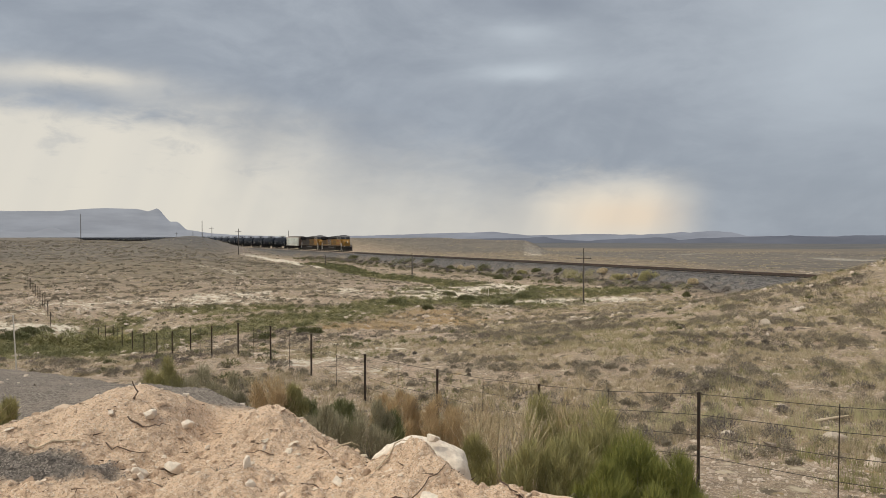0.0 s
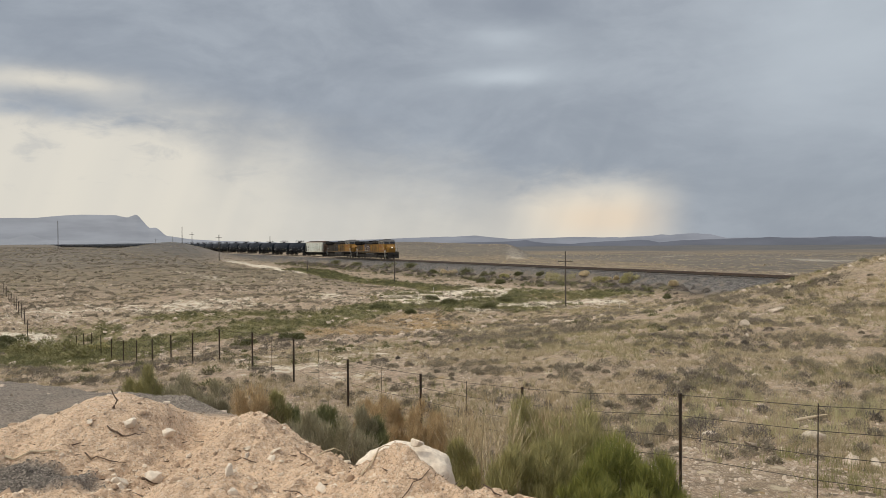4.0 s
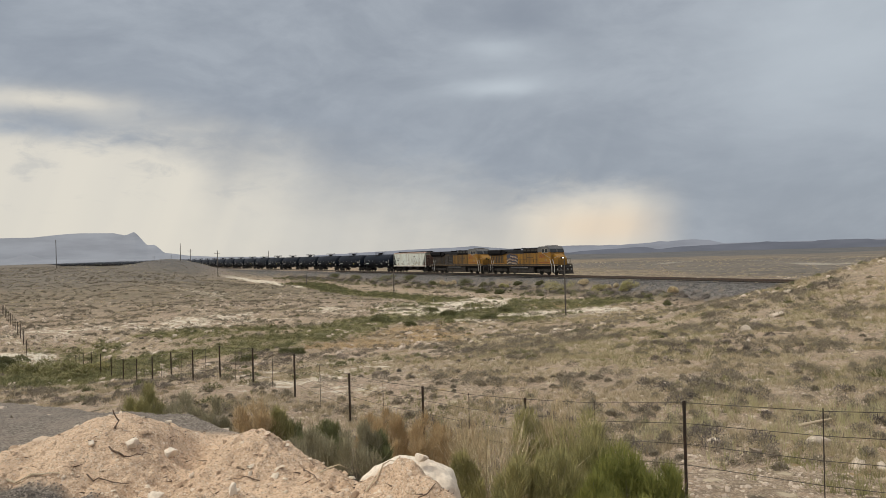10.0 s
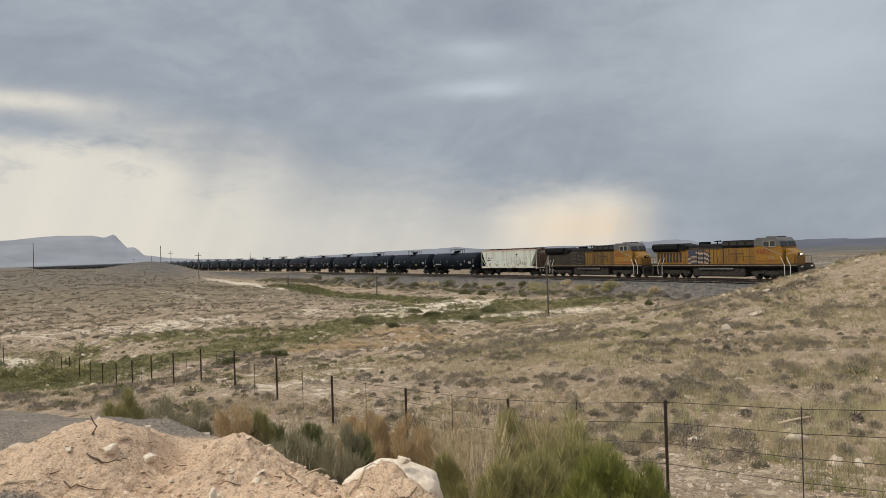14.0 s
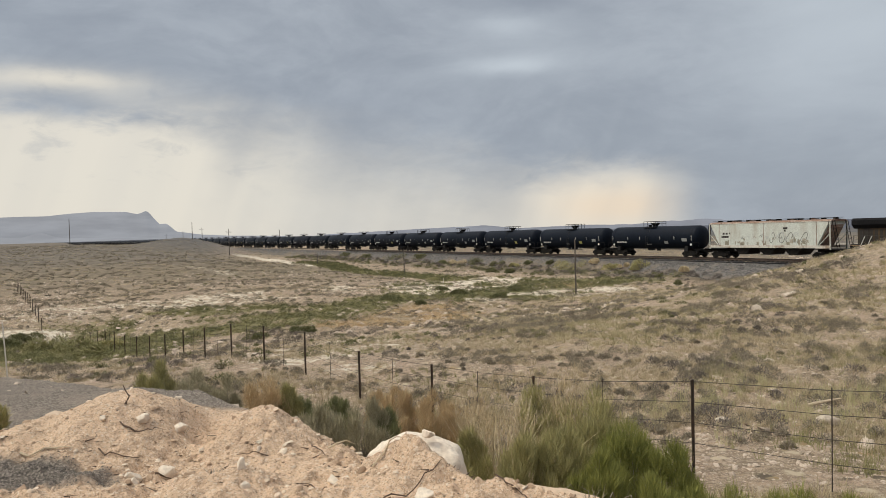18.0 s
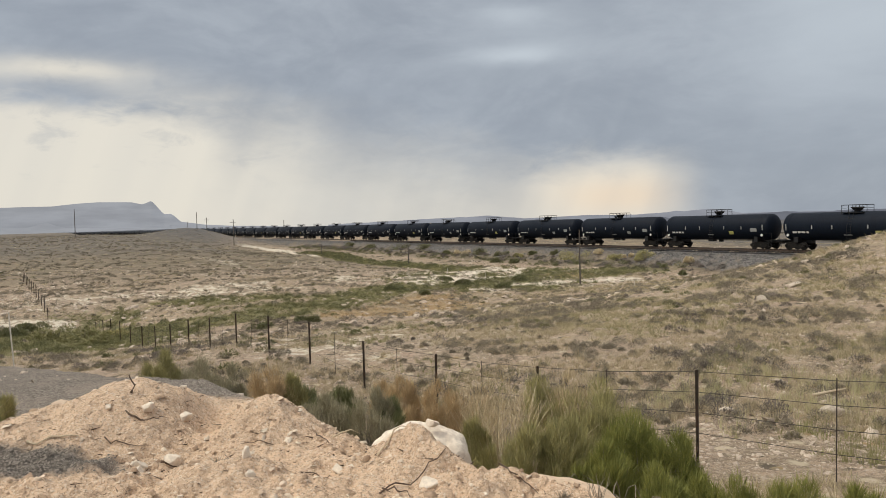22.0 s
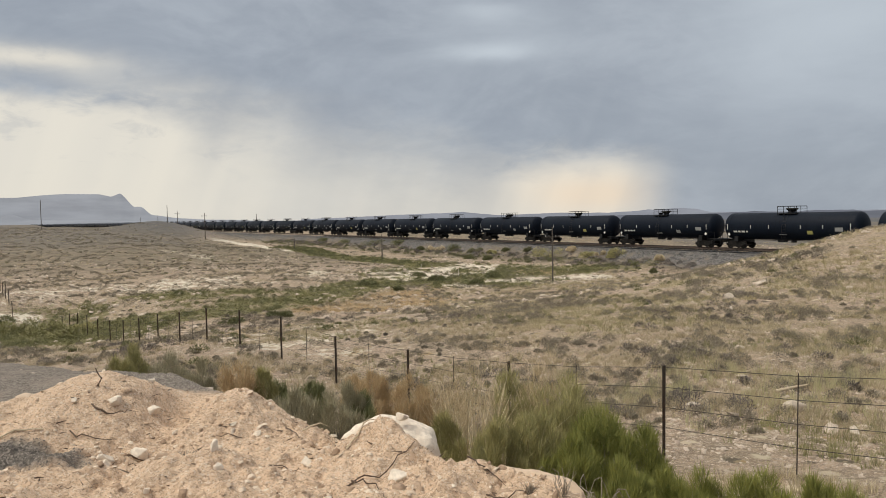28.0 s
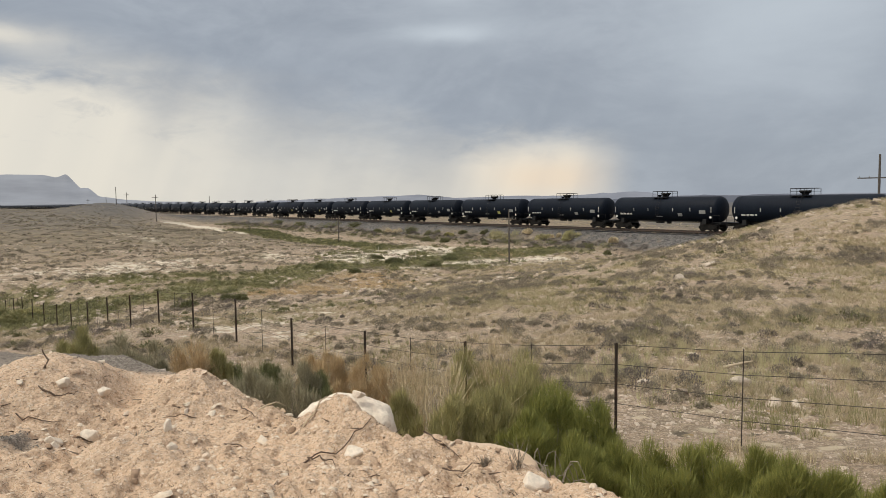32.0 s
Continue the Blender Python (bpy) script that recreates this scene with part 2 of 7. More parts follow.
def ground_material():
    m = bpy.data.materials.new("desert_ground")
    m.use_nodes = True
    n = Nodes(m.node_tree)
    where = n.add("ShaderNodeTexCoord").outputs["Object"]
    big = n.noise(where, 0.06, 5.0)
    mid = n.noise(where, 0.7, 5.0)
    fine = n.noise(where, 9.0, 4.0)
    grit = n.noise(where, 60.0, 3.0, 0.7)
    speck = n.add("ShaderNodeTexVoronoi", Vector=where, Scale=30.0)
    pebble = n.ramp(n.math("ADD", speck.outputs["Distance"], n.math("MULTIPLY", n.math("SUBTRACT", grit, 0.5), 0.9)), 0.26, 0.14)
    pebble_tone = n.add("ShaderNodeSeparateColor", Color=speck.outputs["Color"]).outputs[0]
    dirt = n.mix(n.ramp(mid, 0.38, 0.62), (0.43, 0.322, 0.243), (0.335, 0.26, 0.188))
    dirt = n.mix(n.math("MULTIPLY", n.ramp(big, 0.4, 0.65), 0.7), dirt, (0.355, 0.287, 0.19))
    dirt = n.mix(n.math("MULTIPLY", n.ramp(n.noise(where, 2.6, 5.0, 0.65), 0.46, 0.62), 0.55), dirt, (0.165, 0.135, 0.098))
    dirt = n.mix(n.math("MULTIPLY", n.ramp(fine, 0.48, 0.66), 0.6), dirt, (0.17, 0.14, 0.105))
    dirt = n.mix(n.math("MULTIPLY", n.ramp(n.noise(where, 17.0, 3.0, 0.7), 0.56, 0.68), 0.5), dirt, (0.50, 0.41, 0.32))
    dirt = n.mix(n.math("MULTIPLY", pebble, n.ramp(pebble_tone, 0.45, 0.8)), dirt, (0.46, 0.40, 0.33))
    dirt = n.mix(n.math("MULTIPLY", n.ramp(n.noise(where, 31.0, 4.0, 0.75, 0.5), 0.53, 0.59), 0.7), dirt, (0.175, 0.13, 0.10))
    dirt = n.mix(n.math("MULTIPLY", n.ramp(n.noise(n.scaled(where, 1.2, 0.9, 1.0), 36.0, 3.0, 0.7, 0.4), 0.565, 0.61), 0.8), dirt, (0.56, 0.475, 0.39))
    dirt = n.mix(n.math("MULTIPLY", n.ramp(n.noise(where, 6.5, 5.0, 0.7, 0.5), 0.525, 0.58), 0.6), dirt, (0.185, 0.145, 0.105))
    dirt = n.mix(n.math("MULTIPLY", n.ramp(n.noise(n.scaled(where, 1.1, 0.9, 1.0), 5.0, 5.0, 0.7, 0.5), 0.57, 0.62), 0.65), dirt, (0.49, 0.41, 0.325))
    # grass and stone flecks that still show from afar; dark ones double as painted shadow
    fleck = n.add("ShaderNodeTexVoronoi", Vector=n.scaled(where, 2.2, 2.2, 2.2), Scale=1.0)
    fleck_tone = n.add("ShaderNodeSeparateColor", Color=fleck.outputs["Color"])
    spot = n.ramp(n.math("ADD", fleck.outputs["Distance"], n.math("MULTIPLY", n.math("SUBTRACT", fine, 0.5), 0.5)), 0.36, 0.22)
    dirt = n.mix(n.math("MULTIPLY", spot, n.math("MULTIPLY", n.ramp(fleck_tone.outputs[0], 0.45, 0.6), 0.85)), dirt, (0.10, 0.084, 0.062))
    dirt = n.mix(n.math("MULTIPLY", spot, n.math("MULTIPLY", n.ramp(fleck_tone.outputs[1], 0.70, 0.78), 0.85)), dirt, (0.54, 0.46, 0.34))
    pale = n.mix(n.ramp(n.noise(where, 1.6, 4.0), 0.4, 0.7), (0.66, 0.605, 0.505), (0.50, 0.435, 0.335))
    rag = n.math("SUBTRACT", n.noise(where, 1.3, 6.0, 0.65), 0.5)
    ragged = lambda name: n.ramp(n.math("ADD", n.attr(name), n.math("MULTIPLY", rag, 3.4)), 0.35, 0.65)
    steppe = n.mix(n.ramp(n.noise(where, 0.35, 5.0, 0.6), 0.4, 0.62), (0.195, 0.163, 0.117), (0.135, 0.115, 0.085))
    dirt = n.mix(n.math("MULTIPLY", n.attr("steppe"), n.math("ADD", 0.55, n.math("MULTIPLY", n.ramp(mid, 0.35, 0.6), 0.45))), dirt, steppe)
    base = n.mix(ragged("alkali"), dirt, pale)
    green = n.mix(n.ramp(n.noise(where, 1.1, 4.0), 0.35, 0.65), (0.12, 0.125, 0.058), (0.22, 0.195, 0.105))
    base = n.mix(n.math("MULTIPLY", ragged("green"), 0.85), base, green)
    rust = n.mix(n.ramp(fine, 0.35, 0.65), (0.34, 0.225, 0.12), (0.29, 0.22, 0.13))
    base = n.mix(n.math("MULTIPLY", ragged("rust"), 0.8), base, rust)
    soil = n.mix(n.ramp(mid, 0.3, 0.7), (0.73, 0.54, 0.385), (0.64, 0.475, 0.34))
    soil = n.mix(n.math("MULTIPLY", n.ramp(n.noise(where, 14.0, 5.0, 0.65), 0.5, 0.70), 0.6), soil, (0.33, 0.225, 0.15))
    soil = n.mix(n.math("MULTIPLY", n.ramp(n.noise(where, 34.0, 4.0, 0.7), 0.54, 0.66), 0.6), soil, (0.34, 0.24, 0.165))
    soil = n.mix(n.math("MULTIPLY", n.ramp(n.noise(where, 5.0, 4.0, 0.6), 0.52, 0.66), 0.4), soil, (0.47, 0.35, 0.255))
    soil = n.mix(n.math("MULTIPLY", pebble, n.ramp(pebble_tone, 0.55, 0.8)), soil, (0.70, 0.58, 0.47))
    soil = n.mix(n.math("MULTIPLY", n.ramp(n.noise(where, 46.0, 4.0, 0.75, 0.6), 0.535, 0.59), 0.7), soil, (0.255, 0.175, 0.118))
    soil = n.mix(n.math("MULTIPLY", n.ramp(n.noise(n.scaled(where, 1.0, 1.3, 1.0), 58.0, 3.0, 0.7, 0.4), 0.565, 0.61), 0.8), soil, (0.76, 0.655, 0.54))
    base = n.mix(n.attr("soil"), base, soil)
    chip = n.add("ShaderNodeTexVoronoi", Vector=where, Scale=75.0)
    chip_tone = n.add("ShaderNodeSeparateColor", Color=chip.outputs["Color"]).outputs[1]
    gravel = n.mix(n.ramp(chip_tone, 0.1, 0.95), (0.125, 0.108, 0.094), (0.345, 0.305, 0.265))
    gravel = n.mix(n.math("MULTIPLY", n.ramp(fine, 0.45, 0.7), 0.5), gravel, (0.205, 0.175, 0.148))
    gravel = n.mix(n.math("MULTIPLY", n.ramp(n.noise(where, 1.4, 5.0, 0.65), 0.48, 0.66), 0.55), gravel, (0.33, 0.28, 0.235))
    gravel = n.mix(n.attr("dark_gravel"), gravel, n.mix(n.ramp(chip_tone, 0.2, 0.98), (0.115, 0.102, 0.09), (0.32, 0.28, 0.245)))
    base = n.mix(n.attr("gravel"), base, gravel)
    lump = n.add("ShaderNodeTexVoronoi", Vector=where, Scale=5.5)
    lump_tone = n.add("ShaderNodeSeparateColor", Color=lump.outputs["Color"]).outputs[1]
    ballast = n.mix(n.ramp(lump_tone, 0.05, 0.95), (0.066, 0.064, 0.065), (0.185, 0.175, 0.17))
    ballast = n.mix(n.math("MULTIPLY", n.ramp(mid, 0.5, 0.7), 0.6), ballast, (0.24, 0.20, 0.16))
    base = n.mix(n.attr("ballast"), base, ballast)
    # blue-grey tint laid over the other covers
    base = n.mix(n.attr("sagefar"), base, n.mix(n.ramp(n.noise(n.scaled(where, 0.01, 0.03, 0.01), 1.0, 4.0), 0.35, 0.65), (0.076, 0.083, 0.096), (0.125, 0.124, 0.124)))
    shader = n.add("ShaderNodeBsdfPrincipled", Base_Color=base, Roughness=0.95)
    shader.inputs["Specular IOR Level"].default_value = 0.15
    crumb = n.noise(where, 26.0, 5.0, 0.7)
    height = n.math("ADD", n.math("MULTIPLY", fine, 0.7), n.math("ADD", n.math("MULTIPLY", grit, 0.2), n.math("MULTIPLY", crumb, 0.55)))
    b = n.add("ShaderNodeBump", Height=height, Strength=1.0)
    b.inputs["Distance"].default_value = 0.05
    n.put(shader, "Normal", b.outputs[0])
    n.add("ShaderNodeOutputMaterial", Surface=shader.outputs[0])
    return m


GROUND = ground_material()
BLACK_TANK = material("black_tank_paint", (0.0035, 0.0075, 0.0165), 0.6, 0.0, 0.3, 0.8, (0.007, 0.0115, 0.020), streak=True, gloss=0.15)
BLACK_IRON = material("black_iron", (0.013, 0.0135, 0.015), 0.6, 0.2, 0.3, 3.0)
LOCO_TRUCK = material("dusty_grey_truck", (0.046, 0.042, 0.039), 0.8, 0.0, 0.35, 2.5, (0.014, 0.012, 0.011), gloss=0.15)
GRIMY_STEEL = material("grimy_steel", (0.012, 0.0112, 0.0105), 0.8, 0.0, 0.35, 3.0, (0.028, 0.023, 0.019), gloss=0.2)
WHEEL_STEEL = material("wheel_steel", (0.024, 0.021, 0.019), 0.6, 0.4, 0.3, 5.0)
RAIL_STEEL = material("rail_steel", (0.075, 0.055, 0.045), 0.5, 0.5, 0.3, 3.0, (0.11, 0.06, 0.035))
WHITE_MARK = material("white_marking", (0.72, 0.72, 0.69), 0.6, 0.0, 0.15, 4.0)
REFLECTOR = material("dull_reflector", (0.50, 0.51, 0.49), 0.6, 0.0, 0.2, 4.0)
GREY_MARK = material("grey_marking", (0.30, 0.31, 0.31), 0.6, 0.0, 0.2, 4.0)
PANEL_YELLOW = material("pale_yellow_panel", (0.50, 0.47, 0.15), 0.6, 0.0, 0.2, 4.0)
YELLOW_MARK = material("yellow_marking", (0.70, 0.50, 0.05), 0.6, 0.0, 0.2, 4.0)
HOPPER_WHITE = material("weathered_white_paint", (0.60, 0.64, 0.60), 0.65, 0.0, 0.2, 1.1, (0.44, 0.42, 0.36), streak=True)
SILL_RUST = material("rust_blotched_white", (0.62, 0.60, 0.54), 0.7, 0.0, 0.2, 1.6, (0.24, 0.15, 0.10), streak=False)
GRAFFITI_DARK = material("faded_dark_spray", (0.20, 0.21, 0.20), 0.7, 0.0, 0.2, 4.0)
GRAFFITI_PALE = material("faded_pale_spray", (0.46, 0.50, 0.50), 0.7, 0.0, 0.2, 4.0)
GRIME = material("olive_grime", (0.30, 0.28, 0.22), 0.85, 0.0, 0.3, 2.0, (0.48, 0.45, 0.38))
RUSTY = material("rusty_roof", (0.24, 0.15, 0.11), 0.8, 0.0, 0.3, 2.0, (0.40, 0.33, 0.28))
LOCO_YELLOW = material("yellow_locomotive_paint", (0.275, 0.136, 0.013), 0.55, 0.0, 0.25, 0.6, (0.15, 0.08, 0.02), streak=True)
SILL_PALE = material("faded_sill_line", (0.30, 0.20, 0.10), 0.6, 0.0, 0.3, 2.0, (0.12, 0.07, 0.05), streak=True)
LOCO_DULL = material("grimy_yellow_paint", (0.20, 0.105, 0.016), 0.65, 0.0, 0.3, 0.6, (0.075, 0.045, 0.018), streak=True)
LOCO_SOOT = material("sooty_yellow_paint", (0.024, 0.018, 0.014), 0.7, 0.0, 0.3, 0.6, (0.095, 0.055, 0.02), streak=True)
LOCO_GREY = material("grey_locomotive_paint", (0.042, 0.040, 0.041), 0.5, 0.0, 0.25, 0.8, (0.13, 0.12, 0.11), streak=True)
CAB_GREY = material("grey_cab_roof_paint", (0.115, 0.115, 0.12), 0.5, 0.0, 0.25, 0.8, (0.07, 0.068, 0.066), streak=True)
LOCO_DARK = material("dark_locomotive_roof", (0.013, 0.013, 0.015), 0.8, 0.0, 0.3, 0.8, gloss=0.12)
LOUVRE = material("dark_louvre", (0.028, 0.024, 0.02), 0.6, 0.0, 0.3, 6.0)
RED_PAINT = material("red_marking", (0.20, 0.035, 0.025), 0.5, 0.0, 0.2, 3.0)
BLUE_PAINT = material("blue_marking", (0.04, 0.05, 0.09), 0.5, 0.0, 0.2, 3.0)
FLAG_PALE = material("faded_flag_white", (0.40, 0.36, 0.31), 0.6, 0.0, 0.25, 2.0)
CAB_GLASS = material("dark_cab_glass", (0.02, 0.023, 0.027), 0.12, 0.0, 0.1, 2.0, gloss=0.5)
HEADLIGHT = lamp_material("lit_headlight", (1.0, 0.93, 0.8), 4.0)
POST_STEEL = material("rusty_post_steel", (0.055, 0.042, 0.034), 0.75, 0.3, 0.35, 9.0, (0.11, 0.06, 0.035))
WIRE_STEEL = material("barbed_wire", (0.085, 0.07, 0.06), 0.6, 0.5, 0.3, 9.0)
POLE_WOOD = material("weathered_pole_wood", (0.115, 0.10, 0.088), 0.9, 0.0, 0.3, 4.0, (0.09, 0.075, 0.06), streak=True)
TIE_WOOD = material("tie_wood", (0.085, 0.07, 0.058), 0.9, 0.0, 0.35, 3.0, rand=0.5)
PALE_ROCK = material("pale_sandstone", (0.74, 0.655, 0.55), 0.9, 0.0, 0.14, 4.0, (0.58, 0.47, 0.37), bump=0.5, bump_scale=22.0)
SLOPE_ROCK = material("weathered_slope_rock", (0.56, 0.485, 0.40), 0.9, 0.0, 0.2, 5.0, (0.40, 0.32, 0.25), bump=0.6, bump_scale=20.0)
TAN_ROCK = material("tan_sandstone", (0.60, 0.46, 0.335), 0.9, 0.0, 0.12, 3.0, (0.50, 0.37, 0.26), bump=0.35, bump_scale=18.0)
CLOD = material("soil_clods", (0.64, 0.475, 0.34), 0.95, 0.0, 0.25, 8.0, (0.29, 0.20, 0.135), bump=0.5, island=0.9)
HEAP_STONE = material("heap_stone", (0.80, 0.69, 0.56), 0.9, 0.0, 0.15, 8.0, (0.50, 0.37, 0.27), bump=0.4, island=0.8)
STONE_MIX = material("scattered_stone", (0.62, 0.525, 0.43), 0.9, 0.0, 0.2, 8.0, (0.36, 0.29, 0.235), bump=0.4, island=0.6)
LOT_GRAVEL = material("lot_gravel", (0.23, 0.20, 0.17), 0.9, 0.0, 0.3, 4.0, (0.10, 0.09, 0.08), island=0.9)
BALLAST_STONE = material("ballast_stone", (0.25, 0.24, 0.23), 0.9, 0.0, 0.3, 4.0, (0.09, 0.09, 0.09), island=0.8)
OLIVE_GRASS = material("olive_bunch_grass", (0.57, 0.49, 0.305), 0.9, 0.0, 0.25, 3.0, (0.30, 0.262, 0.152), island=0.8)
GREY_TWIG = material("bleached_twigs", (0.30, 0.255, 0.20), 0.85, 0.0, 0.25, 9.0, (0.25, 0.21, 0.17))
DEAD_WOOD = material("dead_wood", (0.11, 0.072, 0.05), 0.9, 0.0, 0.35, 12.0, (0.19, 0.14, 0.10))
PALE_WOOD = material("pale_split_wood", (0.56, 0.46, 0.33), 0.85, 0.0, 0.2, 12.0)
GRASS_DRY = material("dry_grass", (0.63, 0.53, 0.37), 0.9, 0.0, 0.2, 3.0, (0.34, 0.285, 0.185), island=0.75)
SAGE_DUSK = material("dusky_sage_twigs", (0.235, 0.205, 0.185), 0.9, 0.0, 0.2, 3.0, (0.10, 0.086, 0.078), island=0.8)
STRAW_FINE = material("fine_tan_twigs", (0.68, 0.54, 0.36), 0.9, 0.0, 0.2, 3.0, (0.40, 0.325, 0.19), island=0.8)
GRASS_BELT = material("pale_green_grass", (0.44, 0.43, 0.22), 0.85, 0.0, 0.2, 3.0, (0.60, 0.53, 0.34), island=0.8)
PALE_CHIP = material("pale_sandstone_chips", (0.76, 0.67, 0.55), 0.9, 0.0, 0.15, 8.0, (0.60, 0.47, 0.35), bump=0.4, island=0.6)
GRASS_GREEN = material("green_grass", (0.22, 0.225, 0.088), 0.85, 0.0, 0.25, 3.0, (0.36, 0.32, 0.17), island=0.7)
SAGE = material("grey_sage_leaves", (0.335, 0.295, 0.225), 0.9, 0.0, 0.2, 3.0, (0.17, 0.146, 0.11), island=0.75)
BUSH_GREY = material("grey_green_bush_leaves", (0.50, 0.455, 0.32), 0.9, 0.0, 0.25, 3.0, (0.27, 0.245, 0.15), island=0.8)
BUSH_DARK = material("dark_green_bush_leaves", (0.27, 0.28, 0.13), 0.9, 0.0, 0.25, 3.0, (0.16, 0.17, 0.08), island=0.8)
SAGE_GREEN = material("green_sage_leaves", (0.20, 0.20, 0.088), 0.9, 0.0, 0.25, 3.0, (0.115, 0.12, 0.06), island=0.8)
RABBIT_GREEN = material("green_rabbitbrush_stems", (0.33, 0.325, 0.08), 0.75, 0.0, 0.2, 3.0, (0.18, 0.20, 0.055), island=0.85)
RABBIT_OLIVE = material("olive_rabbitbrush_stems", (0.52, 0.465, 0.21), 0.8, 0.0, 0.2, 3.0, (0.27, 0.26, 0.115), island=0.85)
STRAW = material("straw_stems", (0.80, 0.69, 0.49), 0.85, 0.0, 0.2, 3.0, (0.42, 0.34, 0.21), island=0.8)
RUST_WEED = material("rust_orange_weed", (0.68, 0.53, 0.33), 0.9, 0.0, 0.2, 3.0, (0.45, 0.325, 0.175), island=0.8)
TWIG = material("grey_twigs", (0.27, 0.235, 0.19), 0.9, 0.0, 0.25, 5.0, (0.32, 0.28, 0.23), island=0.8)
MARKER_WHITE = material("white_marker_plastic", (0.62, 0.57, 0.50), 0.6, 0.0, 0.12, 6.0)
# the blue of the air haze is mixed into these three colours
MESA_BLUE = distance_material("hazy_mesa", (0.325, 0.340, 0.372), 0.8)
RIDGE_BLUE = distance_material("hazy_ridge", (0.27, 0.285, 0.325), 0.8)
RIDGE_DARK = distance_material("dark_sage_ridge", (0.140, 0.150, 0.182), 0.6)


# ---- mesh helpers ----
def mesh_from(name, verts, faces, mat, smooth=False):
    me = bpy.data.meshes.new(name)
    verts = np.asarray(verts, dtype=np.float32)
    faces = np.asarray(faces, dtype=np.int32)
    k = faces.shape[1]
    me.vertices.add(len(verts))
    me.vertices.foreach_set("co", verts.ravel())
    me.loops.add(faces.size)
    me.loops.foreach_set("vertex_index", faces.ravel())
    me.polygons.add(len(faces))
    me.polygons.foreach_set("loop_start", np.arange(0, faces.size, k, dtype=np.int32))
    if smooth:
        me.polygons.foreach_set("use_smooth", np.ones(len(faces), dtype=bool))
    me.materials.append(mat)
    me.update(calc_edges=True)
    return me


def part(name, bm, mat, parent=None, label="", smooth=False):
    me = bpy.data.meshes.new(name)
    bm.normal_update()
    bm.to_mesh(me)
    bm.free()
    me.materials.append(mat)
    if smooth:
        for f in me.polygons:
            f.use_smooth = True
    ob = new(name, me)
    ob.parent = parent
    if label:
        tagged(ob, label)
    return ob


def box(bm, x0, x1, y0, y1, z0, z1, bevel=0.0):
    m = Matrix.LocRotScale(((x0 + x1) / 2, (y0 + y1) / 2, (z0 + z1) / 2), None, (x1 - x0, y1 - y0, z1 - z0))
    made = bmesh.ops.create_cube(bm, size=1.0, matrix=m)["verts"]
    if bevel:
        edges = list({e for v in made for e in v.link_edges})
        bmesh.ops.bevel(bm, geom=edges, offset=bevel, segments=2, affect="EDGES", profile=0.5)
    return bm


def rod(bm, a, b, r, sides=6, r2=None):
    a, b = Vector(a), Vector(b)
    way = b - a
    m = Matrix.Translation((a + b) / 2) @ way.to_track_quat("Z", "Y").to_matrix().to_4x4()
    bmesh.ops.create_cone(bm, cap_ends=True, segments=sides, radius1=r, radius2=r if r2 is None else r2, depth=way.length, matrix=m)
    return bm


def path_tube(bm, points, r, sides=5):
    for a, b in zip(points[:-1], points[1:]):
        rod(bm, a, b, r, sides)
    return bm


def tube(bm, points, radii, sides=5):
    """One closed tube through the points, with a radius at each."""
    points = [Vector(p) for p in points]
    rings = []
    for i, p in enumerate(points):
        way = (points[min(i + 1, len(points) - 1)] - points[max(i - 1, 0)]).normalized()
        u = way.cross(Vector((0, 0, 1)) if abs(way.z) < 0.9 else Vector((1, 0, 0))).normalized()
        v = way.cross(u)
        rings.append([bm.verts.new(p + (u * math.cos(2 * math.pi * k / sides) + v * math.sin(2 * math.pi * k / sides)) * radii[i]) for k in range(sides)])
    for a, b in zip(rings[:-1], rings[1:]):
        for k in range(sides):
            bm.faces.new((a[k], a[(k + 1) % sides], b[(k + 1) % sides], b[k]))
    bm.faces.new(rings[0][::-1]), bm.faces.new(rings[-1])
    bmesh.ops.recalc_face_normals(bm, faces=bm.faces)
    return bm


def prism(bm, outline, y0, y1):
    """An outline in x and z, drawn out along y."""
    front = [bm.verts.new((x, y0, z)) for x, z in outline]
    back = [bm.verts.new((x, y1, z)) for x, z in outline]
    bm.faces.new(front)
    bm.faces.new(back[::-1])
    for i in range(len(outline)):
        j = (i + 1) % len(outline)
        bm.faces.new((front[j], front[i], back[i], back[j]))
    bmesh.ops.recalc_face_normals(bm, faces=bm.faces)
    return bm


def loft(bm, outline, x0, x1):
    """An outline in y and z, drawn out along x."""
    front = [bm.verts.new((x0, y, z)) for y, z in outline]
    back = [bm.verts.new((x1, y, z)) for y, z in outline]
    bm.faces.new(front)
    bm.faces.new(back[::-1])
    for i in range(len(outline)):
        j = (i + 1) % len(outline)
        bm.faces.new((front[j], front[i], back[i], back[j]))
    bmesh.ops.recalc_face_normals(bm, faces=bm.faces)
    return bm


def fresh():
    return bmesh.new()


# ---- the lie of the land ----
def ease(a, b, v):
    t = np.clip((v - a) / (b - a), 0.0, 1.0)
    return t * t * (3 - 2 * t)


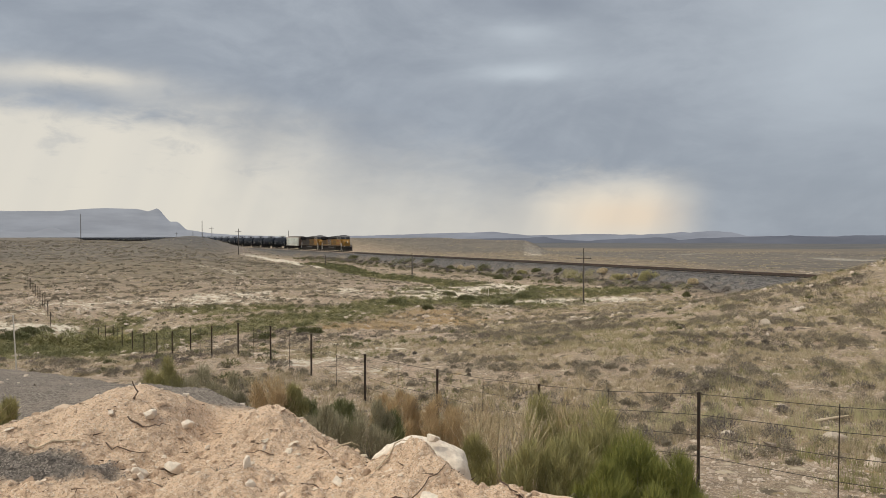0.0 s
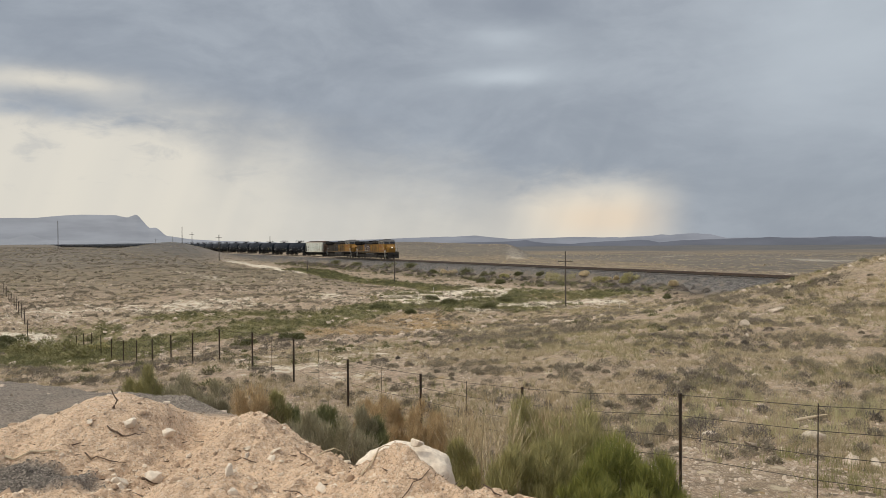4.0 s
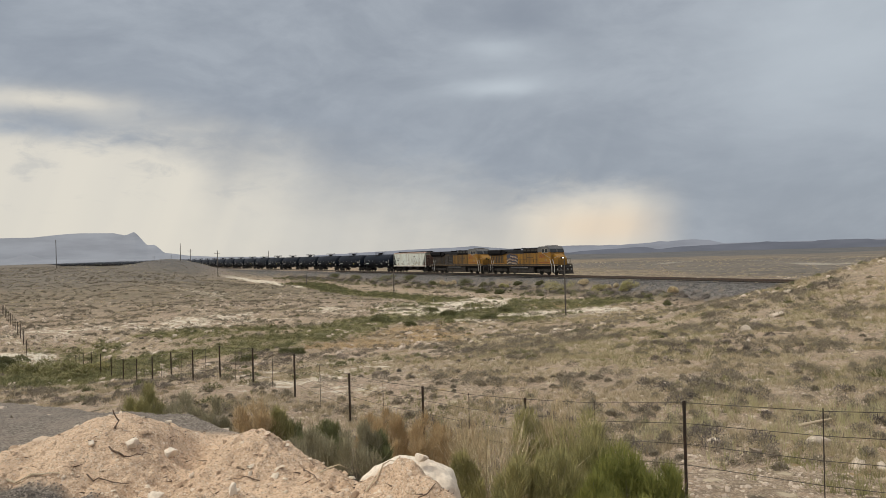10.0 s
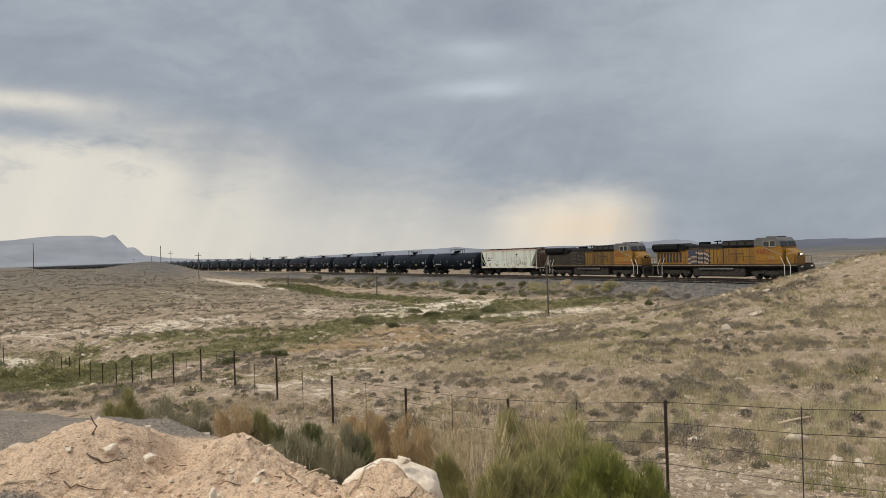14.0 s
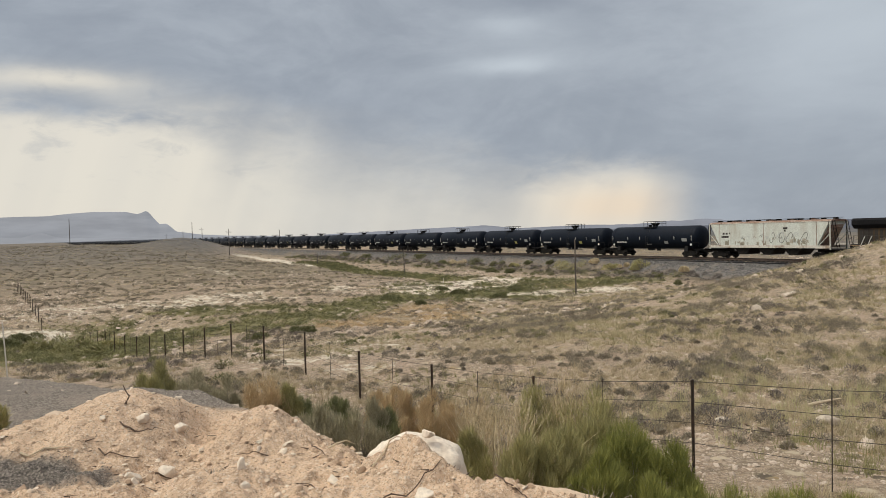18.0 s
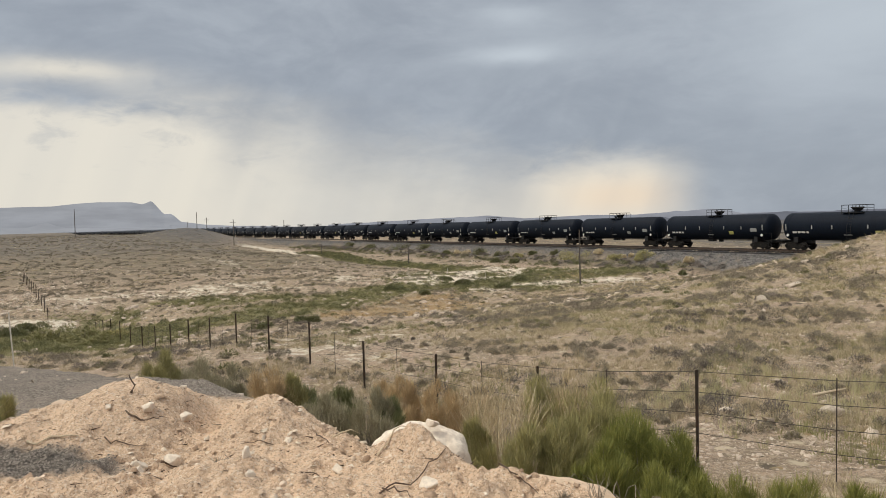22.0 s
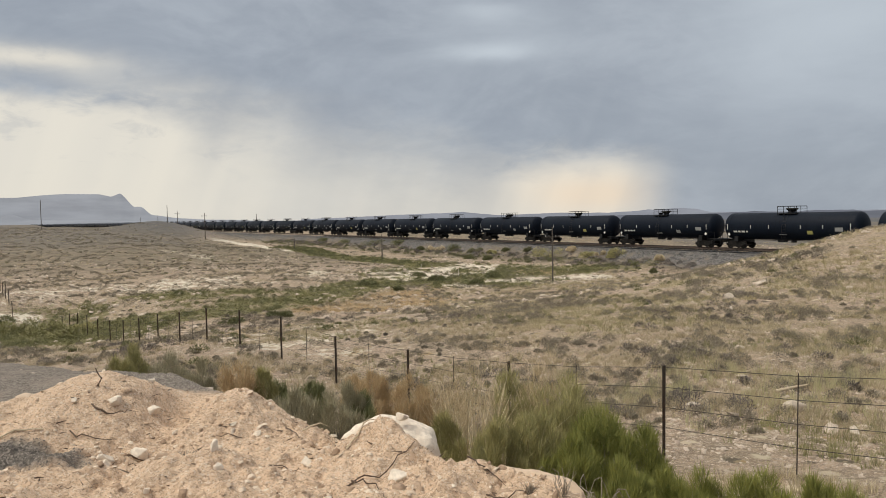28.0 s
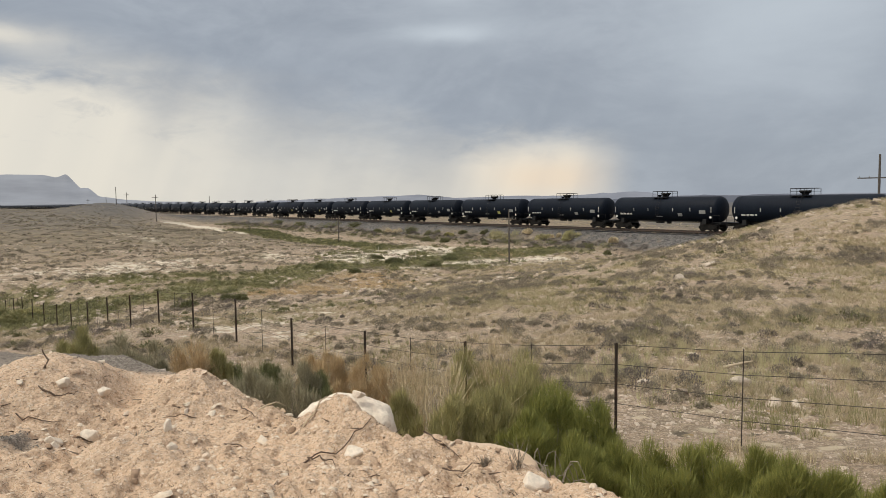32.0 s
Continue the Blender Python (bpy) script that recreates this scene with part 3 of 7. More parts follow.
def value_noise(x, y, seed=0):
    xi, yi = np.floor(x).astype(np.int64), np.floor(y).astype(np.int64)
    fx, fy = x - xi, y - yi
    fx, fy = fx * fx * (3 - 2 * fx), fy * fy * (3 - 2 * fy)

    def corner(i, j):
        h = (i * 374761393 + j * 668265263 + seed * 974711) & 0x7FFFFFFF
        h = ((h ^ (h >> 13)) * 1274126177) & 0x7FFFFFFF
        return ((h ^ (h >> 16)) & 0xFFFF) / 65535.0

    a, b = corner(xi, yi), corner(xi + 1, yi)
    c, d = corner(xi, yi + 1), corner(xi + 1, yi + 1)
    return (a * (1 - fx) + b * fx) * (1 - fy) + (c * (1 - fx) + d * fx) * fy - 0.5


def fbm(x, y, scale, seed=0, octaves=4):
    total, gain = 0.0, 1.0
    for k in range(octaves):
        total = total + gain * value_noise(x / scale * 2 ** k + 17.3 * k, y / scale * 2 ** k - 9.1 * k, seed + k)
        gain *= 0.5
    return total


RAIL_HEIGHT = EYE - 4.2
TRACK_START, TRACK_TURN = (42.48, 77.19), -0.496     # the line at s = 0, and its heading back along the train
TX, TY = math.sin(TRACK_TURN), math.cos(TRACK_TURN)
BEND_START, BEND = 560.0, 0.00029                    # far off the line bends gently to the west


def along(x, y):
    """Distance back along the line, and to the near side of it."""
    s = (x - TRACK_START[0]) * TX + (y - TRACK_START[1]) * TY
    w = -(x - TRACK_START[0]) * TY + (y - TRACK_START[1]) * TX
    w = w - 0.5 * BEND * np.maximum(s - BEND_START, 0.0) ** 2
    return s, w


def track_point(s):
    """Place and heading on the line."""
    bent = max(s - BEND_START, 0.0)
    off = 0.5 * BEND * bent * bent
    x = TRACK_START[0] + TX * s - TY * off
    y = TRACK_START[1] + TY * s + TX * off
    return x, y, TRACK_TURN - math.atan(BEND * bent)


def lot_edge(x, y):
    return (x + 1.0) * 0.714 + (y - 5.95) * 0.70 + 0.25 * fbm(x, y, 2.5, 5, 2) - 0.22 * ease(0.1, 0.7, x) * ease(6.0, 5.0, y)


def bump_at(x, y, cx, cy, sx, sy, h):
    return h * np.exp(-((x - cx) / sx) ** 2 - ((y - cy) / sy) ** 2)


def land(x, y):
    """Height of the ground, without its fine grain."""
    s, w = along(x, y)
    r = np.hypot(x, y)
    q = (x + 30) * 0.573 - (y - 45) * 0.819
    e = -6.8 + 3.3 * ease(6, 46, q)
    e = e + bump_at(x, y, 33, 38, 14, 16, 3.4)
    e = e + bump_at(x, y, 0.3, 14.8, 4.0, 4.0, -0.75) + bump_at(x, y, -10, 30, 6, 6, 0.3) + bump_at(x, y, -23, 49, 12, 9, -0.8) + bump_at(x, y, -2.4, 19, 3, 3, -0.38) + bump_at(x, y, 3.6, 9.7, 2, 2, 0.1)
    e = e + bump_at(x, y, -28.5, 57.0, 5.5, 4.5, -1.7)
    e = e + 4.1 * ease(10, 230, s) * ease(22, 60, w) * ease(12, -10, q)
    e = e + 1.4 * ease(120, 330, s)
    e = e + bump_at(w, s, 27, 258, 16, 40, 6.0)
    # beyond the line
    beyond = ease(0, -25, w)
    turn = np.degrees(np.arctan2(x, y))
    east = ease(-8, 3, turn)
    plain = -5.3 - 0.0142 * (np.clip(r, 260, 900) - 260) - 0.007 * (np.clip(r, 900, 2500) - 900)
    west = -5.3 - 7.0 * ease(20, 620, -w) * ease(320, 0, s) + 4.0 * ease(2500, 4500, r) + bump_at(x, y, -45, 470, 80, 110, 5.0)
    far = west * (1 - east) + plain * east
    # a low tan hill behind the line, cut off by a gully
    knoll = ease(8.3, 6.1, turn + 0.8 * fbm(x, y, 40.0, 77, 3)) * ease(-14, -6, turn) * ease(205, 300, r) * ease(560, 400, r)
    far = far + knoll * (-0.2 - 1.35 * ease(-2, 6, turn) + 0.5 * fbm(x, y, 30.0, 79, 3) - far)
    e = e * (1 - beyond) + far * beyond
    e = e + (-5.2 - e) * ease(330, 560, s) * ease(-30, 10, w)
    relief = 0.22 * fbm(x, y, 7.0, 3) * ease(9, 25, r) + 0.16 * fbm(x, y, 1.6, 13, 3) * ease(9, 14, r) * ease(160, 60, r) + 0.5 * fbm(x, y, 38.0, 9, 3) * ease(40, 90, r) + 4.0 * fbm(x, y, 420.0, 21, 3) * ease(450, 1200, r)
    e = e + relief
    # railway bank and cutting
    side = np.abs(w)
    bank = -4.62 - np.maximum(0.0, side - 2.9) / 1.75 + 0.10 * fbm(x, y, 2.2, 31, 3) * ease(3, 4.5, side)
    bank = np.maximum(bank, -5.95 - (side - 5.0) / 6.0 + 0.5 * fbm(x, y, 3.0, 33, 3))
    cut = -4.75 + np.maximum(0.0, side - 4.2) / 1.6
    on_line = ease(1400, 1100, s)
    e = np.where(side < 40, np.maximum(e, bank * on_line - 50 * (1 - on_line)), e)
    e = np.where(side < 40, np.minimum(e, cut + 50 * (1 - on_line)), e)
    # far to the west a swell hides the line
    swell = ease(-26.2, -28.2, turn) * np.exp(-((r - 820) / 190) ** 2) * (y > 0)
    e = e + swell * np.maximum(0.0, 0.1 - e)
    # gravel lot on its fill, falling away to the valley
    d = lot_edge(x, y)
    lot = -EYE - 0.15 * np.maximum(0.0, y - 7.5) * ease(-1.5, -4, x) - 1.72 * (1 - (1 - np.clip((d + 0.1) / 3.5, 0, 1)) ** 1.9)
    lot = lot - 0.12 * np.maximum(0.0, d - 3.4)
    e = np.where(d < 0, lot, np.maximum(lot, np.minimum(e, -EYE - 0.4)) * (1 - ease(4.0, 7.0, d)) + e * ease(4.0, 7.0, d))
    e = e + bump_at(x, y, 6.1, 6.1, 1.9, 2.0, 0.58)
    # heaped soil along the edge of the lot
    e = e + bump_at(x, y, -2.55, 6.05, 0.78, 0.5, 0.36) + bump_at(x, y, -1.48, 5.85, 0.34, 0.4, 0.235) + bump_at(x, y, -1.98, 5.95, 0.24, 0.4, -0.30)
    e = e + bump_at(x, y, -0.06, 4.92, 0.40, 0.26, 0.20) + bump_at(x, y, -3.2, 5.6, 0.5, 0.3, 0.15)
    lumps = ease(7.5, 5.5, r) * ease(2.0, 3.1, r) * ease(0.6, -0.2, d)
    e = e + lumps * (0.14 * fbm(x, y, 0.75, 41, 3) + 0.10 * fbm(x, y, 0.22, 43, 3) + 0.075 * np.abs(fbm(x, y, 0.11, 47, 2)) - 0.05 * ease(0.16, 0.42, fbm(x, y, 0.32, 49, 3)))
    e = e + 0.035 * fbm(x, y, 0.5, 51, 3) * ease(60, 20, r)
    return e + EYE


def land_at(x, y):
    return float(land(np.array([float(x)]), np.array([float(y)]))[0])


def covers(x, y):
    """How much of each ground cover lies at a place."""
    s, w = along(x, y)
    r = np.hypot(x, y)
    q = (x + 30) * 0.573 - (y - 45) * 0.819
    d = lot_edge(x, y)
    n1, n2, n3 = fbm(x, y, 6.0, 61), fbm(x, y, 14.0, 71), fbm(x, y, 2.0, 81)
    out = {}
    side = np.abs(w)
    low = 1.5 * ease(12, 45, s)
    ballast = ease(7.2 - low, 5.0 - 0.6 * low, side + 3.2 * n1) * ease(1250, 1100, s)
    lot = ease(0.25, -0.1, d + 0.2 * n3)
    behind = ease(6.55, 6.95, y + 0.55 * np.abs(x + 2.5) * (x < -2.5) + 0.5 * n3) * ease(-1.0, -1.8, x + 0.4 * n3)
    patch = ease(1.15, 0.8, np.hypot((x + 3.35) / 1.12, (y - 4.86) / 0.36) + 0.18 * n3)
    gravel = lot * np.maximum(np.maximum(behind, patch), ease(-3.6, -4.4, x + 0.5 * n3))
    out["gravel"] = np.maximum(gravel, 0.8 * behind * ease(2.4, 0.6, d))
    out["soil"] = ease(0.7, 0.1, d + 0.3 * n3)
    wash = np.abs(q + 3.5 + 8 * n2) * ease(60, 20, s) + 60 * ease(20, 60, s)
    creek = np.abs(w - 24.2 + 6.0 * ease(72, 118, s) + 2 * n2) + 60 * ease(38, 26, s) + 60 * ease(125, 165, s)
    broad = 6.0 * ease(-10, -22, x)
    green = np.maximum(ease(9 + broad, 3 + broad, wash) * ease(-0.1, 0.2, n1 + 0.25), ease(4.5, 2.0, creek)) * ease(4, 9, w)
    basin = ease(1.15, 0.7, np.hypot((x - 7) / 14, (y - 84) / 20))
    green = np.maximum(green, basin * ease(0.02, 0.16, n3 * 0.9 + n1 * 0.5))
    mud = ease(1.1, 0.7, np.hypot((x + 33) / 5.0, (y - 56.5) / 3.4) + 0.5 * n3)
    green = green * (1 - mud)
    out["green"] = green * 0.85
    band = np.exp(-((q + 21) / 8.5) ** 2) * ease(22, 34, w) * ease(110, 80, w)
    flats = band * ease(-0.15, 0.25, n1 * 0.7 + n3 * 0.6) * (1 - 0.25 * ease(56, 70, w))
    streak = ease(0.05, 0.2, n1 * 0.3 + 0.8 * np.exp(-((w - 25.2 + 6.3 * ease(92, 152, s)) / 2.6) ** 2) - 0.32) * ease(88, 98, s) * ease(215, 185, s)
    streak = np.maximum(streak, 0.5 * ease(0.05, 0.25, n1 * 0.6 + n3 * 0.5 + 0.6 * np.exp(-((w - 48 - 0.125 * (s - 77)) / 2.4) ** 2) - 0.3) * ease(62, 75, s) * ease(125, 108, s) * ease(38, 42, w) * ease(66, 60, w))
    pan = np.maximum(0.8 * mud, ease(1.1, 0.75, np.hypot((x - 19.5) / 2.3, (y - 77.5) / 5.5) + 0.6 * n3) * 0.75)
    pan = np.maximum(pan, basin * ease(0.26, 0.06, n3 * 0.9 + n1 * 0.5))
    stony = ease(1.1, 0.5, np.hypot((x + 4) / 8, (y - 32) / 13)) * ease(-0.1, 0.3, n3 + 0.1)
    out["alkali"] = np.maximum(0.42 * stony, np.maximum(np.maximum(0.64 * flats, 0.8 * streak), 0.95 * pan)) * (1 - green * 0.6)
    slope = ease(25, 85, s) * ease(14, 30, w) * ease(-14, -30, q)
    out["steppe"] = np.maximum(slope, 0.95 * ease(-8, -30, w)) * (1 - 0.6 * flats)
    out["steppe"] = np.maximum(out["steppe"], 0.85 * ease(12.5, 9.5, w + 4 * n1) * ease(0, 5, w) * ease(-40, -10, s))
    rust = ease(0.0, 0.2, n1 + n3 * 0.5 - 0.02) * ease(9, 4, np.abs(q - 9 + 5 * n2)) * ease(-16, -8, x) * ease(8, 0, x)
    rust = np.maximum(rust, ease(0.0, 0.25, n1 + 0.2) * ease(1.1, 0.7, np.hypot((x - 15.5) / 4, (y - 82) / 5.5)))
    out["rust"] = rust * 0.6
    out["dark_gravel"] = patch
    out["ballast"] = ballast
    turn = np.degrees(np.arctan2(x, y))
    # blue-grey tint that grows with distance on the eastern plain
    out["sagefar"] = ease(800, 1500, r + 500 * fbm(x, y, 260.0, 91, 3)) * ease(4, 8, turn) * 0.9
    lane = np.exp(-((r - 232 - 26 * np.sin(0.35 * turn) + 22 * n2) / 9) ** 2) * ease(17, 20, turn) * ease(-20, -45, w)
    face = ease(6.3, 7.0, turn) * ease(8.6, 7.8, turn) * ease(195, 215, r) * ease(330, 260, r)
    out["alkali"] = np.maximum(out["alkali"], np.maximum(0.7 * lane * ease(-0.2, 0.15, n2), 0.45 * face))
    # the same tint in patches beyond the line, on the knoll and west slope
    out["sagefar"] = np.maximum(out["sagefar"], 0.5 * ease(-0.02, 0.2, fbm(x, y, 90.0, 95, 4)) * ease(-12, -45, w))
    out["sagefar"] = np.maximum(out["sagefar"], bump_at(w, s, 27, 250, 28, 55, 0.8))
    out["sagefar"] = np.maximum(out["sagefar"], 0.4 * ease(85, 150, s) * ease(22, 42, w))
    return out


def make_ground():
    rings = np.concatenate([np.linspace(0.4, 3.2, 8)[:-1], np.linspace(3.2, 8.0, 300)[:-1], 8.0 * (4700 / 8.0) ** np.linspace(0, 1, 330)])
    front = np.radians(np.concatenate([np.linspace(-180, -48, 34)[:-1], np.linspace(-48, 52, 620)[:-1], np.linspace(52, 180, 34)[:-1]]))
    R, A = np.meshgrid(rings, front, indexing="ij")
    x, y = (R * np.sin(A)).ravel(), (R * np.cos(A)).ravel()
    z = land(x, y)
    nr, na = R.shape
    i, j = np.meshgrid(np.arange(nr - 1), np.arange(na), indexing="ij")
    k = (j + 1) % na
    faces = np.stack([i * na + j, i * na + k, (i + 1) * na + k, (i + 1) * na + j], -1).reshape(-1, 4)
    verts = np.concatenate([np.stack([x, y, z], 1), [[0, 0, land_at(0, 0)]]])
    me = mesh_from("ground", verts, faces, GROUND, smooth=True)
    cap = bmesh.new()
    cap.from_mesh(me)
    cap.verts.ensure_lookup_table()
    for a in range(na):
        cap.faces.new((cap.verts[len(verts) - 1], cap.verts[(a + 1) % na], cap.verts[a])).smooth = True
    cap.to_mesh(me)
    cap.free()
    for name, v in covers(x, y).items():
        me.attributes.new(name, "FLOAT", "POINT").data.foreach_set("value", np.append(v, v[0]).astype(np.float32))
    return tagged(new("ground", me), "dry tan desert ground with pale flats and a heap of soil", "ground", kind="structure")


make_ground()


# ---- far land ----
def ridge(name, mat, label, dist, a0, a1, profile, foot=-12.0, depth=500.0):
    """A long ridge round the eye; profile gives its height in degrees over the level of the eye."""
    steps = 420
    verts, faces = [], []
    for i in range(steps + 1):
        a = radians(a0 + (a1 - a0) * i / steps)
        top = math.tan(radians(profile(math.degrees(a)))) * dist + EYE
        for dd, z in ((-0.25 * depth, foot), (-0.1 * depth, foot + 0.45 * (top - foot)), (0.0, top), (depth, top), (depth, foot)):
            rr = dist + dd
            verts.append((rr * math.sin(a), rr * math.cos(a), z))
    for i in range(steps):
        for k in range(4):
            faces.append((i * 5 + k, i * 5 + k + 1, i * 5 + k + 6, i * 5 + k + 5))
    me = mesh_from(name, verts, faces, mat)
    return tagged(new(name, me), label, "backdrop", kind="structure")


def rough(a, seed, scale=3.0):
    return float(fbm(np.array([a * 1.0]), np.array([seed * 7.7]), scale, seed, 4)[0])


def mesa_line(a):
    """A flat top, a notch and a horn, then a cliff and a lower shelf."""
    turns = (-80.0, -33.0, -29.0, -27.2, -26.0, -23.7, -22.95, -22.3, -22.0, -21.45, -20.9, -20.25, -18.5, -15.6, -9.0)
    highs = (1.9, 2.05, 2.10, 2.30, 2.38, 2.37, 2.18, 2.44, 2.10, 1.36, 1.28, 0.62, 0.36, 0.17, -0.1)
    return float(np.interp(a, turns, highs)) - 0.19 * float(ease(-20.5, -22.0, a)) + 0.05 * rough(a, 3, 1.5)


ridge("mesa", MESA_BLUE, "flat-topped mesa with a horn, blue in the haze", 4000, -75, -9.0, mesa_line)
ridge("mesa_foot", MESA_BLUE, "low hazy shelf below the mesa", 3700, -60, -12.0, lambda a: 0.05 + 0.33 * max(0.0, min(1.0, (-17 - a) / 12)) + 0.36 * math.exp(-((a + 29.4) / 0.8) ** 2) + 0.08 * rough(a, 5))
def blue_line(a):
    turns = (-9.0, -3.7, -1.3, 1.3, 4.2, 7.0, 11.5, 15.9, 18.2, 18.9, 19.6, 20.8, 22.5, 23.6, 60.0)
    highs = (0.10, 0.26, 0.36, 0.39, 0.50, 0.19, 0.30, 0.24, 0.36, 0.45, 0.38, 0.50, 0.44, 0.13, 0.10)
    return float(np.interp(a, turns, highs)) + 0.04 * rough(a, 11, 0.8)


def dark_line(a):
    turns = (-2.0, 0.6, 3.8, 6.2, 7.6, 8.3, 8.7, 10.2, 12.0, 12.75, 17.2, 18.0, 18.7, 20.5, 25.0, 26.6, 27.9, 29.6, 29.9, 33.0, 33.5, 75.0)
    highs = (-0.5, -0.13, -0.07, -0.04, 0.04, 0.10, -0.02, -0.26, -0.30, -0.19, 0.02, -0.02, -0.22, -0.03, 0.09, 0.17, 0.11, 0.08, 0.16, 0.17, 0.07, 0.10)
    return float(np.interp(a, turns, highs)) + 0.035 * rough(a, 17, 0.7)


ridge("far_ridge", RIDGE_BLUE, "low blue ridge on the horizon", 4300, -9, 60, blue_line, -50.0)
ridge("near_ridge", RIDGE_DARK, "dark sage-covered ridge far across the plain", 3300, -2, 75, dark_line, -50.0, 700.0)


# ---- railway line ----
def make_line():
    line = tagged(new("railway_track"), "single railway track with steel rails on a ballast bank", "railway track", kind="structure")
    steps = [-330.0, 0.0, 200.0, 400.0, BEND_START] + [BEND_START + 60 * i for i in range(1, 10)]
    for side in (-0.755, 0.755):
        bm = bmesh.new()
        rows = []
        for s in steps:
            x, y, turn = track_point(s)
            out = Vector((math.cos(turn), -math.sin(turn), 0))
            c = Vector((x, y, RAIL_HEIGHT))
            rows.append([bm.verts.new(c + out * (side + dx) + Vector((0, 0, dz))) for dx, dz in ((-0.04, 0), (0.04, 0), (0.04, -0.05), (0.075, -0.19), (-0.075, -0.19), (-0.04, -0.05))])
        for a, b in zip(rows[:-1], rows[1:]):
            for i in range(6):
                bm.faces.new((a[i], a[(i + 1) % 6], b[(i + 1) % 6], b[i]))
        bmesh.ops.recalc_face_normals(bm, faces=bm.faces)
        part("rail", bm, RAIL_STEEL, line)
    bm = box(bmesh.new(), -1.3, 1.3, -0.12, 0.12, -0.33, -0.185)
    first = part("tie", bm, TIE_WOOD, line)
    for i in range(300):
        tie = first if i == 0 else new("tie", first.data)
        x, y, turn = track_point(-45 + i * 0.62)
        tie.parent = line
        tie.matrix_basis = pose(x, y, RAIL_HEIGHT, 0, 0, -math.degrees(turn))
    return line


make_line()


# ---- train ----
def wheelset(x, r, truck):
    """Two wheels on their axle, which turn about its middle."""
    bm = bmesh.new()
    rod(bm, (0, -0.82, 0), (0, 0.82, 0), 0.09, 8)
    for y in (-0.76, 0.76):
        rod(bm, (0, y - 0.065, 0), (0, y + 0.065, 0), r, 18)
        rod(bm, (0, y - 0.10, 0), (0, y + 0.10, 0), r * 0.35, 10)
        for k in range(5):
            a = 2 * math.pi * k / 5
            rod(bm, (0.62 * r * math.cos(a), y - 0.085, 0.62 * r * math.sin(a)), (0.62 * r * math.cos(a), y + 0.085, 0.62 * r * math.sin(a)), 0.05, 6)
    ob = part("wheelset", bm, WHEEL_STEEL, truck)
    ob.matrix_basis = pose(x, 0, r)
    return ob


def freight_truck(x, car):
    bm = bmesh.new()
    for y in (-1.0, 1.0):
        prism(bm, [(x - 1.25, 0.38), (x - 1.25, 0.62), (x - 0.55, 0.86), (x + 0.55, 0.86), (x + 1.25, 0.62), (x + 1.25, 0.38), (x + 0.95, 0.38), (x + 0.5, 0.22), (x - 0.5, 0.22), (x - 0.95, 0.38)], y - 0.09, y + 0.09)
        rod(bm, (x - 0.89, y - 0.14, 0.46), (x - 0.89, y + 0.14, 0.46), 0.15, 10)
        rod(bm, (x + 0.89, y - 0.14, 0.46), (x + 0.89, y + 0.14, 0.46), 0.15, 10)
        for k in (-0.18, 0.0, 0.18):
            rod(bm, (x + k, y, 0.3), (x + k, y, 0.68), 0.075, 8)
    box(bm, x - 0.25, x + 0.25, -1.1, 1.1, 0.62, 0.92)
    truck = part("truck", bm, GRIMY_STEEL, car)
    wheelset(x - 0.89, 0.46, truck)
    wheelset(x + 0.89, 0.46, truck)
    return truck


def coupler(x, sign, car):
    bm = box(fresh(), min(x, x - 0.55 * sign), max(x, x - 0.55 * sign), -0.12, 0.12, 0.72, 0.95)
    box(bm, x - 0.17, x + 0.17, -0.19, 0.19, 0.68, 1.0, 0.04)
    return part("coupler", bm, GRIMY_STEEL, car)


TANK_R, TANK_Z, TANK_HALF = 1.56, 2.66, 8.12


